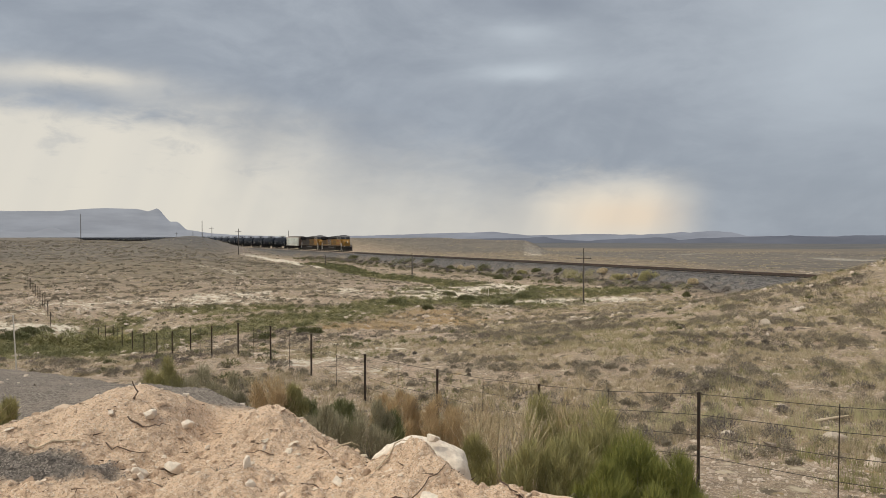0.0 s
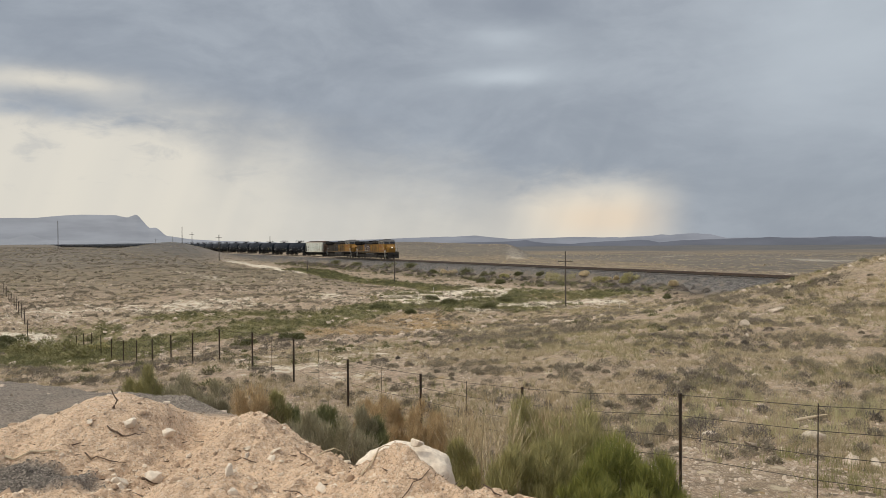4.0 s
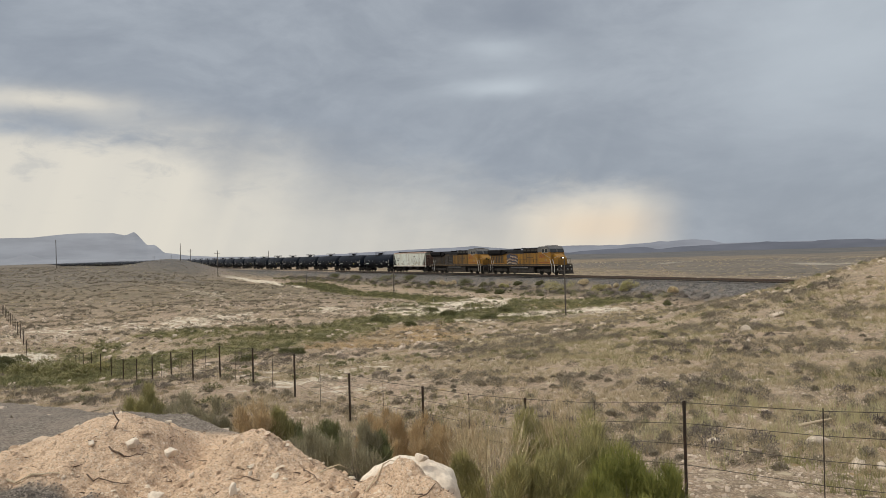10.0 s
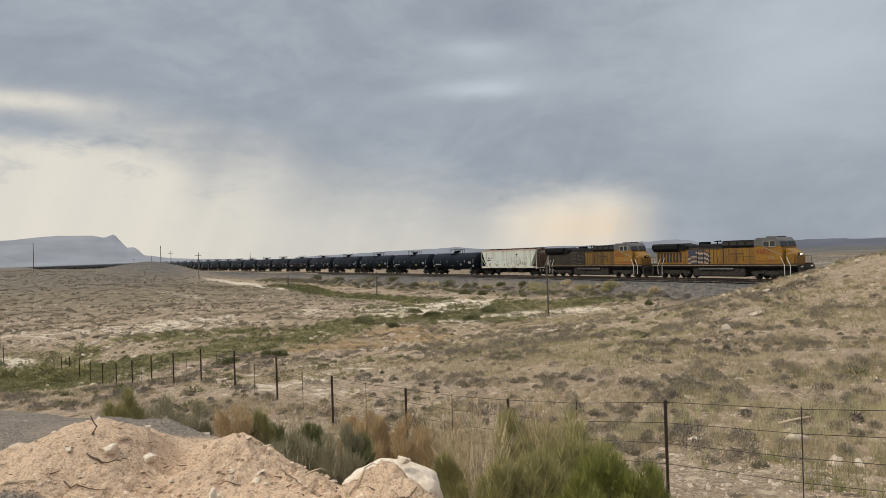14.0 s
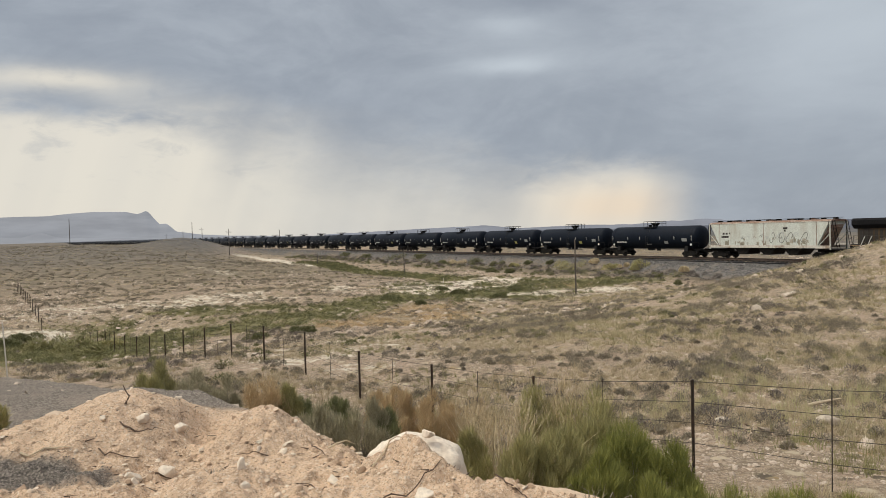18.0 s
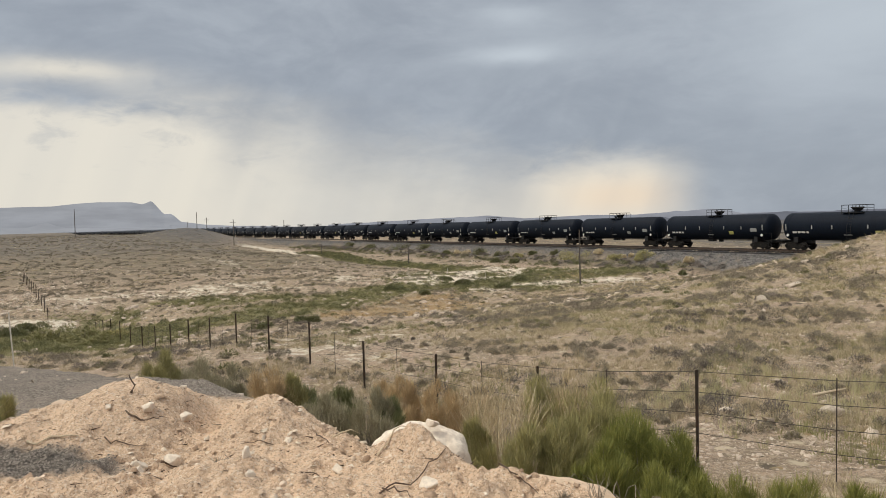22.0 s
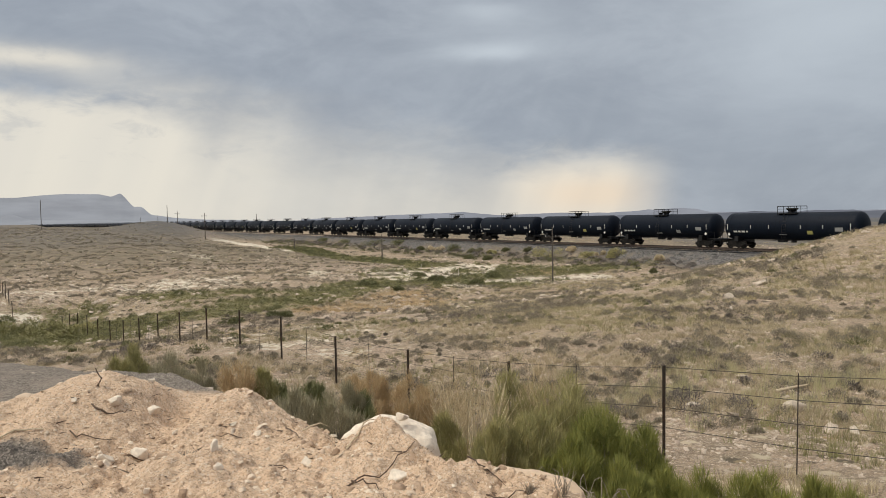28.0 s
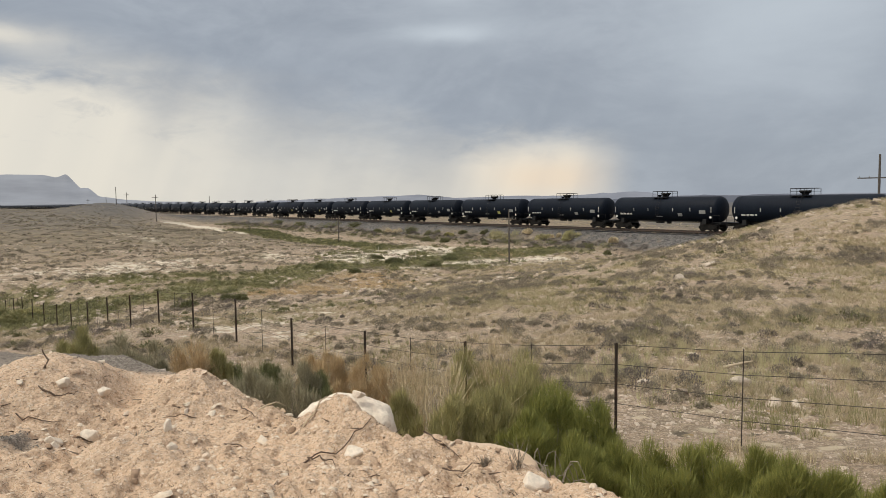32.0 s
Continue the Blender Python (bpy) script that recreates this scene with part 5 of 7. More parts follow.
    for y in (-1, 1):
        bm = bmesh.new()
        for i in range(13):
            x = -10.2 + i * 1.27
            rod(bm, (x, y * 1.48, 1.62), (x, y * 1.48, 2.6), 0.018, 5)
        rod(bm, (-10.2, y * 1.48, 2.6), (5.2, y * 1.48, 2.6), 0.02, 5)
        for x in (8.8, 9.3, 9.8, 10.2):
            rod(bm, (x, y * 1.3, 1.62), (x, y * 1.3, 2.6), 0.02, 5)
        rod(bm, (8.8, y * 1.3, 2.6), (10.2, y * 1.3, 2.6), 0.022, 5)
        part("handrail", bm, LOUVRE, loco)
        # louvres, doors and lettering on the flank
        for i in range(8):
            x = -9.6 + i * 0.52
            bm = box(fresh(), x - 0.16, x + 0.16, y * 1.13 - 0.012, y * 1.13 + 0.012, 2.0, 3.2)
            part("louvre", bm, LOUVRE, loco)
        for x in (1.35, 2.35, 3.3):
            bm = box(fresh(), x - 0.035, x + 0.035, y * 1.175 - 0.01, y * 1.175 + 0.01, 2.1, 3.5)
            part("door_seam", bm, LOUVRE, loco)
        bm = box(fresh(), 1.35, 3.3, y * 1.175 - 0.01, y * 1.175 + 0.01, 2.9, 2.98)
        part("door_seam", bm, LOUVRE, loco)
        for x in (-0.4, -0.9):
            bm = box(fresh(), x - 0.03, x + 0.03, y * 1.115 - 0.01, y * 1.115 + 0.01, 1.8, 3.6)
            part("door_seam", bm, LOUVRE, loco)
        # waving striped panel
        for k in range(7):
            bm = bmesh.new()
            for i in range(10):
                x0, x1 = -4.75 + i * 0.34, -4.75 + (i + 1) * 0.34
                top0 = 3.62 - 0.28 * abs(i - 3.5) / 3.5
                zc = top0 - 0.27 * k + 0.09 * math.sin(i * 1.1)
                box(bm, x0, x1, y * 1.118 - 0.008, y * 1.118 + 0.008, zc - 0.21, zc - 0.02)
            mat = (LOUVRE, LOCO_GREY)[k % 2] if sooty else (BLUE_PAINT, FLAG_PALE)[k % 2]
            part("flag_stripe", bm, mat, loco)
        bm = box(fresh(), -4.7, -3.6, y * 1.13 - 0.008, y * 1.13 + 0.008, 2.85, 3.45)
        part("flag_canton", bm, BLUE_PAINT if not sooty else LOUVRE, loco)
        ob = new("number", text_mesh(number, 0.86))
        ob.data.materials.append(RED_PAINT)
        ob.parent = loco
        ob.matrix_basis = pose(6.15, y * 1.515, 3.12, 90, 0, 0 if y < 0 else 180)
        bm = bmesh.new()
        prism(bm, [(8.35, 2.75), (8.5, 2.75), (6.3, 3.62), (6.15, 3.62)], y * 1.52 - 0.008, y * 1.52 + 0.008)
        part("wing_stripe", bm, GREY_MARK, loco)
        bm = prism(fresh(), [(8.55, 2.72), (9.62, 2.98), (9.62, 3.05), (8.55, 2.80)], y * 0.965 - 0.01, y * 0.965 + 0.01)
        part("nose_stripe", bm, FLAG_PALE, loco)
        for x in (-1.5, -2.4, -3.3, 0.55, 4.2):
            bm = box(fresh(), x - 0.025, x + 0.025, y * 1.125 - 0.05, y * 1.125 + 0.05, 1.85, 3.5)
            part("door_seam", bm, LOUVRE, loco)
        bm = box(fresh(), 5.3, 8.3, y * 1.512 - 0.008, y * 1.512 + 0.008, 2.05, 2.13)
        part("cab_band", bm, RED_PAINT, loco)
        bm = box(fresh(), 6.9, 7.5, y * 1.515 - 0.01, y * 1.515 + 0.01, 2.3, 2.62)
        part("battery_door", bm, SILL_PALE, loco)
    bm = box(fresh(), -3.9, 3.7, -1.4, 1.4, 0.30, 1.37, 0.18)
    part("fuel_tank", bm, LOCO_TRUCK, loco)
    bm = bmesh.new()
    for y in (-1.42, 1.42):
        rod(bm, (-2.8, y, 1.18), (2.2, y, 1.18), 0.16, 10)
    part("air_reservoir", bm, LOCO_GREY, loco)
    loco_truck(-7.0, loco)
    loco_truck(7.0, loco)
    loco.scale = (0.985, 1.0, 1.03)
    return loco


TRAIN = []          # each vehicle with its distance behind the leading end


def make_train():
    here = 0.0

    def join(ob, length):
        nonlocal here
        TRAIN.append((ob, here + length / 2))
        here += length

    lead = locomotive("6685", False)
    join(tagged(lead, "yellow and grey diesel locomotive with lit headlights", "locomotive", "locomotives of the train"), 22.2)
    second = locomotive("6832", True)
    join(tagged(second, "soot-blackened yellow diesel locomotive, second in the train", "locomotive", "locomotives of the train"), 22.2)
    join(tagged(hopper_car(), "chalky white covered hopper with rust and graffiti", "hopper car"), 18.5)
    kinds = [tank_car(0), tank_car(1)]
    for k, ob in enumerate(kinds):
        tagged(ob, ("glossy black tank car with a railed top platform", "black tank car with a yellow panel on its flank")[k], "tank car", "tank cars of the train")
    order = [0, 1, 1, 0, 0, 1, 0, 1, 0, 0, 1, 0, 1]
    used = set()
    for i in range(76):
        k = order[i % len(order)]
        ob = kinds[k] if k not in used else copy_thing(kinds[k], Matrix())
        used.add(k)
        join(ob, 17.68)


make_train()


# ---- fence ----
def make_fence():
    fence = tagged(new("wire_fence"), "rusty steel post fence with strands of barbed wire", "fence")
    start, step = Vector((3.57, 9.7)), Vector((-2.01, 2.93))
    spots = [start + Vector((2.03, -3.35)) * i for i in (3, 2, 1, 0)]
    for i in range(16):
        spots.append(spots[-1] + (Vector((-1.8, 3.06)), Vector((-1.91, 2.99)), Vector((-1.96, 2.96)))[i] if i < 3 else spots[-1] + step)
    for i in range(12):
        spots.append(Vector((-33.1, 58.6)) + Vector((-1.95, 2.97)) * i)
    tops = []
    for i, p in enumerate(spots):
        z = land_at(p.x, p.y)
        lean = Vector((random.uniform(-0.02, 0.02), random.uniform(-0.02, 0.02), 0))
        a, b = Vector((p.x, p.y, z - 0.2)), Vector((p.x, p.y, z + 1.32)) + lean * 1.3
        bm = bmesh.new()
        rod(bm, a, b, 0.019, 6)
        m = Matrix.Translation((a + b) / 2) @ Matrix.Rotation(0.59, 4, "Z")
        bmesh.ops.create_cube(bm, size=1.0, matrix=m @ Matrix.Diagonal((0.056, 0.012, (b - a).length, 1)))
        part("post", bm, POST_STEEL, fence)
        tops.append((a + Vector((0, 0, 0.2)), b))
    heights = (0.98, 0.76, 0.54, 0.32)
    for h in heights:
        strand = []
        for (a0, b0), (a1, b1) in zip(tops[:-1], tops[1:]):
            p, q = a0.lerp(b0, h), a1.lerp(b1, h)
            strand += [p, (p + q) / 2 - Vector((0, 0, 0.035))]
        strand.append(tops[-1][0].lerp(tops[-1][1], h))
        part("wire", tube(fresh(), strand, [0.0045] * len(strand), 4), WIRE_STEEL, fence)
    for (a0, b0), (a1, b1) in zip(tops[:20], tops[1:21]):
        p, q = (a0 + a1) / 2, (b0 + b1) / 2
        bm = rod(fresh(), p.lerp(q, 0.05), p.lerp(q, 0.98), 0.007, 4)
        part("stay", bm, WIRE_STEEL, fence)


make_fence()


# ---- poles and markers ----
def line_pole(x, y, height, arms, turn=61.6, thick=0.15, drop=1.0, half=1.35):
    pole = new("line_pole")
    z = land_at(x, y)
    bm = rod(fresh(), (0, 0, -0.3), (0, 0, height), thick, 10, thick * 0.7)
    part("shaft", bm, POLE_WOOD, pole)
    for k in range(arms):
        zz = height - drop - 0.7 * k
        deep = 0.4 * thick
        bm = box(fresh(), -half, half, thick * 0.55, thick * 1.3, zz - deep, zz + deep)
        part("crossarm", bm, POLE_WOOD, pole)
        for xx in (-0.9 * half, -0.45 * half, 0.45 * half, 0.9 * half):
            bm = rod(fresh(), (xx, thick * 0.93, zz + deep), (xx, thick * 0.93, zz + deep + 0.14), 0.04, 6)
            part("insulator", bm, GREY_MARK, pole)
    pole.matrix_basis = pose(x, y, z, 0, 0, turn)
    return tagged(pole, "weathered wooden line pole" + (" with a crossarm" if arms else ", bare of arms"), "utility pole", "poles along the railway")


line_pole(14.1, 69.7, 5.5, 1, -10.0, 0.085, half=0.75)
line_pole(-5.36, 120.5, 4.3, 0, thick=0.1)
line_pole(54.0, 69.0, 9.2, 1, -30.0, drop=2.5, half=2.0)
line_pole(-104, 313, 7.4, 1)
line_pole(-70.6, 240, 8.9, 1)
line_pole(-98, 283, 7, 0)
line_pole(-142, 395, 9.9, 0)
line_pole(-186, 485, 9.1, 1)
line_pole(-65, 293, 8.4, 0)
line_pole(-138.5, 266, 10.6, 0)
line_pole(-27, 160, 2.6, 0, thick=0.11)


def marker_post(x, y, height, lean=0.0, wide=0.03):
    bm = box(fresh(), -wide, wide, -0.008, 0.008, -0.1, height, 0.003)
    ob = part("marker_post", bm, MARKER_WHITE)
    ob.matrix_basis = pose(x, y, land_at(x, y), 0, lean, 0)
    return tagged(ob, "thin white plastic marker post in the ground", "marker post", "white marker posts")


marker_post(5.09, 77.8, 1.0)
marker_post(1.03, 90.2, 0.8)
marker_post(18.7, 66.6, 0.6)
marker_post(-8.3, 13.5, 1.2, -3.0, 0.011)


# ---- plants and stones ----
def blade_mesh(name, base, tip, width, mat, rng, bend=0.0):
    """Thin tapering blades from base to tip, each bent once on the way."""
    n = len(base)
    way = tip - base
    side = np.cross(way, rng.normal(size=(n, 3)))
    side /= np.linalg.norm(side, axis=1, keepdims=True) + 1e-9
    side *= np.reshape(width, (-1, 1)) * 0.5
    mid = base + way * 0.55 + rng.normal(size=(n, 3)) * bend * np.linalg.norm(way, axis=1, keepdims=True)
    verts = np.stack([base - side, base + side, mid + side * 0.8, mid - side * 0.8, tip], 1).reshape(-1, 3)
    k = np.arange(n)[:, None] * 5
    faces = np.concatenate([k + [[0, 1, 2]], k + [[0, 2, 3]], k + [[3, 2, 4]]], 0)
    return mesh_from(name, verts, faces, mat)


def leaf_mesh(name, base, tip, width, mat, rng):
    """Small tapering leaves of one face each."""
    n = len(base)
    side = np.cross(tip - base, rng.normal(size=(n, 3)))
    side /= np.linalg.norm(side, axis=1, keepdims=True) + 1e-9
    side *= np.reshape(width, (-1, 1)) * 0.5
    verts = np.stack([base - side, base + side, tip], 1).reshape(-1, 3)
    return mesh_from(name, verts, np.arange(n * 3).reshape(-1, 3), mat)


def spread_points(rng, count, r0, r1, a0=-44.0, a1=47.0, power=1.0):
    """Places round the eye, denser near it."""
    a = np.radians(rng.uniform(a0, a1, count))
    u = rng.uniform(0, 1, count)
    r = np.exp(np.log(r0) + u * (np.log(r1) - np.log(r0))) if power == 0 else (r0 ** power + u * (r1 ** power - r0 ** power)) ** (1 / power)
    return r * np.sin(a), r * np.cos(a)


def tufts(name, x, y, count, height, spread, width, mat, label, category, seed, upright=0.5):
    rng = np.random.default_rng(seed)
    z = land(x, y)
    n = len(x)
    h = np.repeat(np.broadcast_to(height, n) * rng.uniform(0.55, 1.25, n), count)
    sp = np.repeat(np.broadcast_to(spread, n), count)
    base = np.repeat(np.stack([x, y, z - 0.02], 1), count, 0)
    way = rng.normal(size=(n * count, 2))
    base[:, :2] += way * sp[:, None] * 0.30
    tip = base.copy()
    tip[:, :2] += way * sp[:, None] * rng.uniform(0.3, 1.0, (n * count, 1)) * (1 - upright) * 1.2 + rng.normal(size=(n * count, 2)) * sp[:, None] * 0.25
    tip[:, 2] += h * rng.uniform(0.5, 1.0, n * count)
    me = leaf_mesh(name, base, tip, np.repeat(np.broadcast_to(width, n), count) * 1.25, mat, rng)
    return tagged(new(name, me), label, category, kind="stuff")


def clumps(name, x, y, count, wide, tall, leaf, mat, label, category, seed):
    """Low rounded shrubs made of many small leaves and twigs."""
    rng = np.random.default_rng(seed)
    z = land(x, y)
    n = len(x)
    size = np.repeat(rng.uniform(0.5, 1.35, n), count)
    wide, tall, leaf = (np.repeat(np.broadcast_to(v, n), count) for v in (wide, tall, leaf))
    d = rng.normal(size=(n * count, 3))
    d /= np.linalg.norm(d, axis=1, keepdims=True)
    d[:, 2] = np.abs(d[:, 2])
    rad = rng.uniform(0.35, 1.0, n * count) ** 0.6
    stretch = np.repeat(rng.uniform(0.7, 1.3, (n, 2)), count, 0)
    c = np.repeat(np.stack([x, y, z], 1), count, 0)
    p = c + d * rad[:, None] * np.stack([wide * size * 0.5 * stretch[:, 0], wide * size * 0.5 * stretch[:, 1], tall * size], 1)
    out = d * leaf[:, None] * rng.uniform(0.6, 1.5, (n * count, 1)) + rng.normal(size=(n * count, 3)) * leaf[:, None] * 0.5
    out[:, 2] = np.abs(out[:, 2]) + leaf * 0.3
    me = leaf_mesh(name, p - out * 0.5, p + out, leaf * 0.7, mat, rng)
    return tagged(new(name, me), label, category, kind="stuff")


BLOCK = np.array([(-1, -1, -0.8), (1, -1, -0.8), (1, 1, -0.8), (-1, 1, -0.8), (-0.75, -0.75, 0.8), (0.75, -0.75, 0.8), (0.75, 0.75, 0.8), (-0.75, 0.75, 0.8)], float)
BLOCK_FACES = np.array([(4, 5, 6), (4, 6, 7), (0, 1, 5), (0, 5, 4), (1, 2, 6), (1, 6, 5), (2, 3, 7), (2, 7, 6), (3, 0, 4), (3, 4, 7)])


def pebbles(name, x, y, size, mat, label, seed, flat=0.6):
    """Angular broken stones, tilted and half sunk."""
    rng = np.random.default_rng(seed)
    n = len(x)
    z = land(x, y)
    v = BLOCK[None] * rng.uniform(0.45, 1.15, (n, 8, 3))
    v = v * np.stack([rng.uniform(0.7, 1.5, n), rng.uniform(0.55, 1.1, n), flat * rng.uniform(0.5, 1.3, n)], 1)[:, None, :]
    a, b = rng.uniform(0, 6.28, n)[:, None], rng.normal(0, 0.35, n)[:, None]
    px, pz = v[..., 0] * np.cos(b) - v[..., 2] * np.sin(b), v[..., 0] * np.sin(b) + v[..., 2] * np.cos(b)
    vx, vy = px * np.cos(a) - v[..., 1] * np.sin(a), px * np.sin(a) + v[..., 1] * np.cos(a)
    s = np.broadcast_to(size, n)[:, None] * 0.55
    verts = np.stack([x[:, None] + vx * s, y[:, None] + vy * s, z[:, None] + pz * s + s * flat * 0.2], -1).reshape(-1, 3)
    faces = (np.arange(n)[:, None, None] * 8 + BLOCK_FACES[None]).reshape(-1, 3)
    return tagged(new(name, mesh_from(name, verts, faces, mat)), label, "stones", kind="stuff")


def scatter():
    rng = np.random.default_rng(7)

    def open_land(x, y, edge=3.2, line=9.5):
        s, w = along(x, y)
        return (lot_edge(x, y) > edge) & (np.abs(w) > line)

    def pick(count, r0, r1, rule, power=1.0):
        x, y = spread_points(rng, count, r0, r1, power=power)
        keep = rule(x, y, covers(x, y))
        return x[keep], y[keep]

    patchy = lambda x, y, scale, seed, low, jitter: fbm(x, y, scale, seed, 3) + rng.uniform(-jitter, jitter, len(x)) > low
    dry = lambda x, y, c: open_land(x, y) & (c["green"] < 0.4) & (c["alkali"] < rng.uniform(0.1, 0.9, len(x))) & patchy(x, y, 2.6, 101, 0.09, 0.14)
    x, y = pick(21000, 9.0, 34.0, dry)
    tufts("dry_grass", x, y, 22, 0.19, 0.11, 0.009, GRASS_DRY, "tufts of dry straw-coloured bunch grass", "grass", 11)
    x, y = pick(26000, 34.0, 90.0, dry)
    tufts("dry_grass", x, y, 15, 0.20, 0.20, 0.020, GRASS_DRY, "tufts of dry straw-coloured bunch grass", "grass", 12)
    x, y = pick(15000, 85.0, 330.0, dry)
    tufts("dry_grass", x, y, 10, 0.24, 0.40, 0.06, GRASS_DRY, "tufts of dry straw-coloured bunch grass", "grass", 13)
    x, y = pick(11000, 9.0, 40.0, lambda x, y, c: open_land(x, y) & patchy(x, y, 3.4, 131, 0.08, 0.1) & (x > -6))
    tufts("green_grass", x, y, 14, 0.24, 0.10, 0.008, GRASS_GREEN, "thin tufts of green grass among the dry", "grass", 14)
    # a belt of taller green grass beyond the fence
    belt = lambda x, y: np.exp(-((y - 13.6 - 0.05 * (x - 8)) / 1.5) ** 2) * ease(3.5, 5.5, x)
    x, y = pick(13000, 10.5, 21.0, lambda x, y, c: open_land(x, y, 4.0) & (rng.uniform(0, 1, len(x)) < belt(x, y) * 0.95) & patchy(x, y, 1.4, 211, -0.05, 0.2))
    tufts("green_grass", x, y, 13, 0.34, 0.08, 0.0075, GRASS_BELT, "belt of pale green grass beyond the fence", "grass", 16)
    x, y = pick(20000, 18.0, 85.0, lambda x, y, c: open_land(x, y) & (c["alkali"] < 0.3) & (c["green"] < 0.4) & (x > 2) & patchy(x, y, 3.0, 201, 0.05, 0.16))
    tufts("olive_grass", x, y, 18, 0.24, 0.24, 0.006 + 0.0003 * np.hypot(x, y), OLIVE_GRASS, "olive and straw bunch grass on the hill", "grass", 15)

    sage = lambda x, y, c: open_land(x, y, 4.5) & (c["green"] < 0.5) & (c["alkali"] < 0.35) & (along(x, y)[1] > 0) & (rng.uniform(0, 1, len(x)) < 0.35 + 0.65 * ease(11, 24, np.hypot(x, y))) & patchy(x, y, 2.2, 111, 0.07, 0.26) & (rng.uniform(0, 1, len(x)) > 0.7 * ease(1.1, 0.6, np.hypot((x + 4) / 8, (y - 32) / 13)))
    x, y = pick(5200, 10.0, 34.0, sage)
    clumps("sagebrush", x, y, 300, 0.40, 0.18, 0.019, SAGE, "low grey-brown sage clumps on the slope", "shrubs", 21)
    x, y = pick(10500, 32.0, 95.0, sage)
    clumps("sagebrush", x, y, 110, 0.64, 0.25, 0.040, SAGE, "low grey-brown sage clumps on the slope", "shrubs", 22)
    x, y = pick(22000, 95.0, 420.0, sage)
    clumps("sagebrush", x, y, 26, 0.95, 0.20, 0.12, SAGE, "low grey-brown sage clumps on the slope", "shrubs", 23)
    x, y = pick(12000, 70.0, 330.0, lambda x, y, c: sage(x, y, c) & (along(x, y)[1] > 26))
    clumps("sagebrush", x, y, 32, 0.85, 0.20, 0.09, SAGE, "low grey-brown sage clumps on the slope", "shrubs", 25)
    x, y = pick(900, 20.0, 130.0, lambda x, y, c: open_land(x, y, 5.0) & (fbm(x, y, 12.0, 141, 3) > 0.05))
    clumps("green_sagebrush", x, y, 130, 0.65, 0.22, 0.045, SAGE_GREEN, "darker green sage clumps", "shrubs", 24)

    x, y = pick(2600, 12.5, 70.0, lambda x, y, c: sage(x, y, c) & (fbm(x, y, 5.0, 161, 3) > -0.03))
    clumps("dusky_sagebrush", x, y, 260, 0.52, 0.23, 0.024, SAGE_DUSK, "dusky grey sagebrush with dark bare twigs", "shrubs", 26)
    flat_land = lambda x, y, c: open_land(x, y, 5.0) & (c["alkali"] > 0.15) & (along(x, y)[1] > 20) & (fbm(x, y, 2.0, 171, 3) > -0.08)
    x, y = pick(20000, 50.0, 200.0, flat_land)
    clumps("flat_shrubs", x, y, 44, 0.75, 0.26, 0.055, SAGE, "small grey shrubs dotted over the pale flats", "shrubs", 27)

    wet = lambda x, y, c: open_land(x, y, 5.0, 11.0) & (c["green"] > rng.uniform(0.15, 0.75, len(x)))
    x, y = pick(120000, 28.0, 220.0, wet)
    far = np.hypot(x, y)
    tufts("wash_grass", x, y, 14, 0.28, 0.34, 0.0004 * far, GRASS_GREEN, "rank green grass along the wash", "grass", 31)
    x, y = pick(20000, 28.0, 200.0, wet)
    far = np.hypot(x, y)
    clumps("wash_shrubs", x, y, 80, 1.0, 0.40, 0.0006 * far + 0.012, SAGE_GREEN, "dark green shrubs along the wash", "shrubs", 32)
    x, y = pick(70000, 25.0, 110.0, lambda x, y, c: open_land(x, y, 5.0, 11.0) & (c["rust"] > rng.uniform(0.2, 0.7, len(x))))
    far = np.hypot(x, y)
    tufts("rust_weeds", x, y, 14, 0.24, 0.26, 0.0004 * far, RUST_WEED, "rust-orange dry weeds", "weeds", 33)

    # stones on the slopes, the heap and the bank
    x, y = pick(46000, 8.5, 45.0, lambda x, y, c: open_land(x, y, 1.0) & (fbm(x, y, 3.5, 121, 3) + rng.uniform(-0.3, 0.3, len(x)) > 0.0))
    pebbles("slope_stones", x, y, 0.014 + 0.08 * rng.uniform(0, 1, len(x)) ** 6 + 0.0009 * np.hypot(x, y), STONE_MIX, "pale stones scattered over the slope", 41, 0.5)
    x, y = pick(520, 9.5, 45.0, lambda x, y, c: open_land(x, y, 3.0) & (x > -3) & patchy(x, y, 4.0, 221, 0.05, 0.2))
    pebbles("slope_slabs", x, y, 0.06 + 0.24 * rng.uniform(0, 1, len(x)) ** 3, STONE_MIX, "broken pale slabs lying on the slope", 52, 0.32)
    x, y = pick(14000, 45.0, 130.0, lambda x, y, c: open_land(x, y, 5.0) & (fbm(x, y, 8.0, 151, 3) > 0.0))
    pebbles("slope_stones", x, y, 0.10 + 0.45 * rng.uniform(0, 1, len(x)) ** 5, STONE_MIX, "pale stones scattered over the slope", 42)
    on_heap = lambda x, y, c: (c["soil"] > 0.5) & (c["gravel"] < 0.4)
    x, y = pick(15000, 3.2, 7.6, lambda x, y, c: on_heap(x, y, c) & (fbm(x, y, 0.7, 191, 3) + rng.uniform(-0.2, 0.2, len(x)) > 0.02))
    pebbles("soil_crumbs", x, y, 0.006 + 0.04 * rng.uniform(0, 1, len(x)) ** 6, CLOD, "crumbled clods of tan and brown soil", 46, 0.75)
    x, y = pick(7500, 3.2, 7.6, lambda x, y, c: on_heap(x, y, c) & patchy(x, y, 0.5, 181, 0.0, 0.3))
    pebbles("heap_stones", x, y, 0.009 + 0.034 * rng.uniform(0, 1, len(x)) ** 3, HEAP_STONE, "small pale stones in the heaped soil", 43, 0.5)
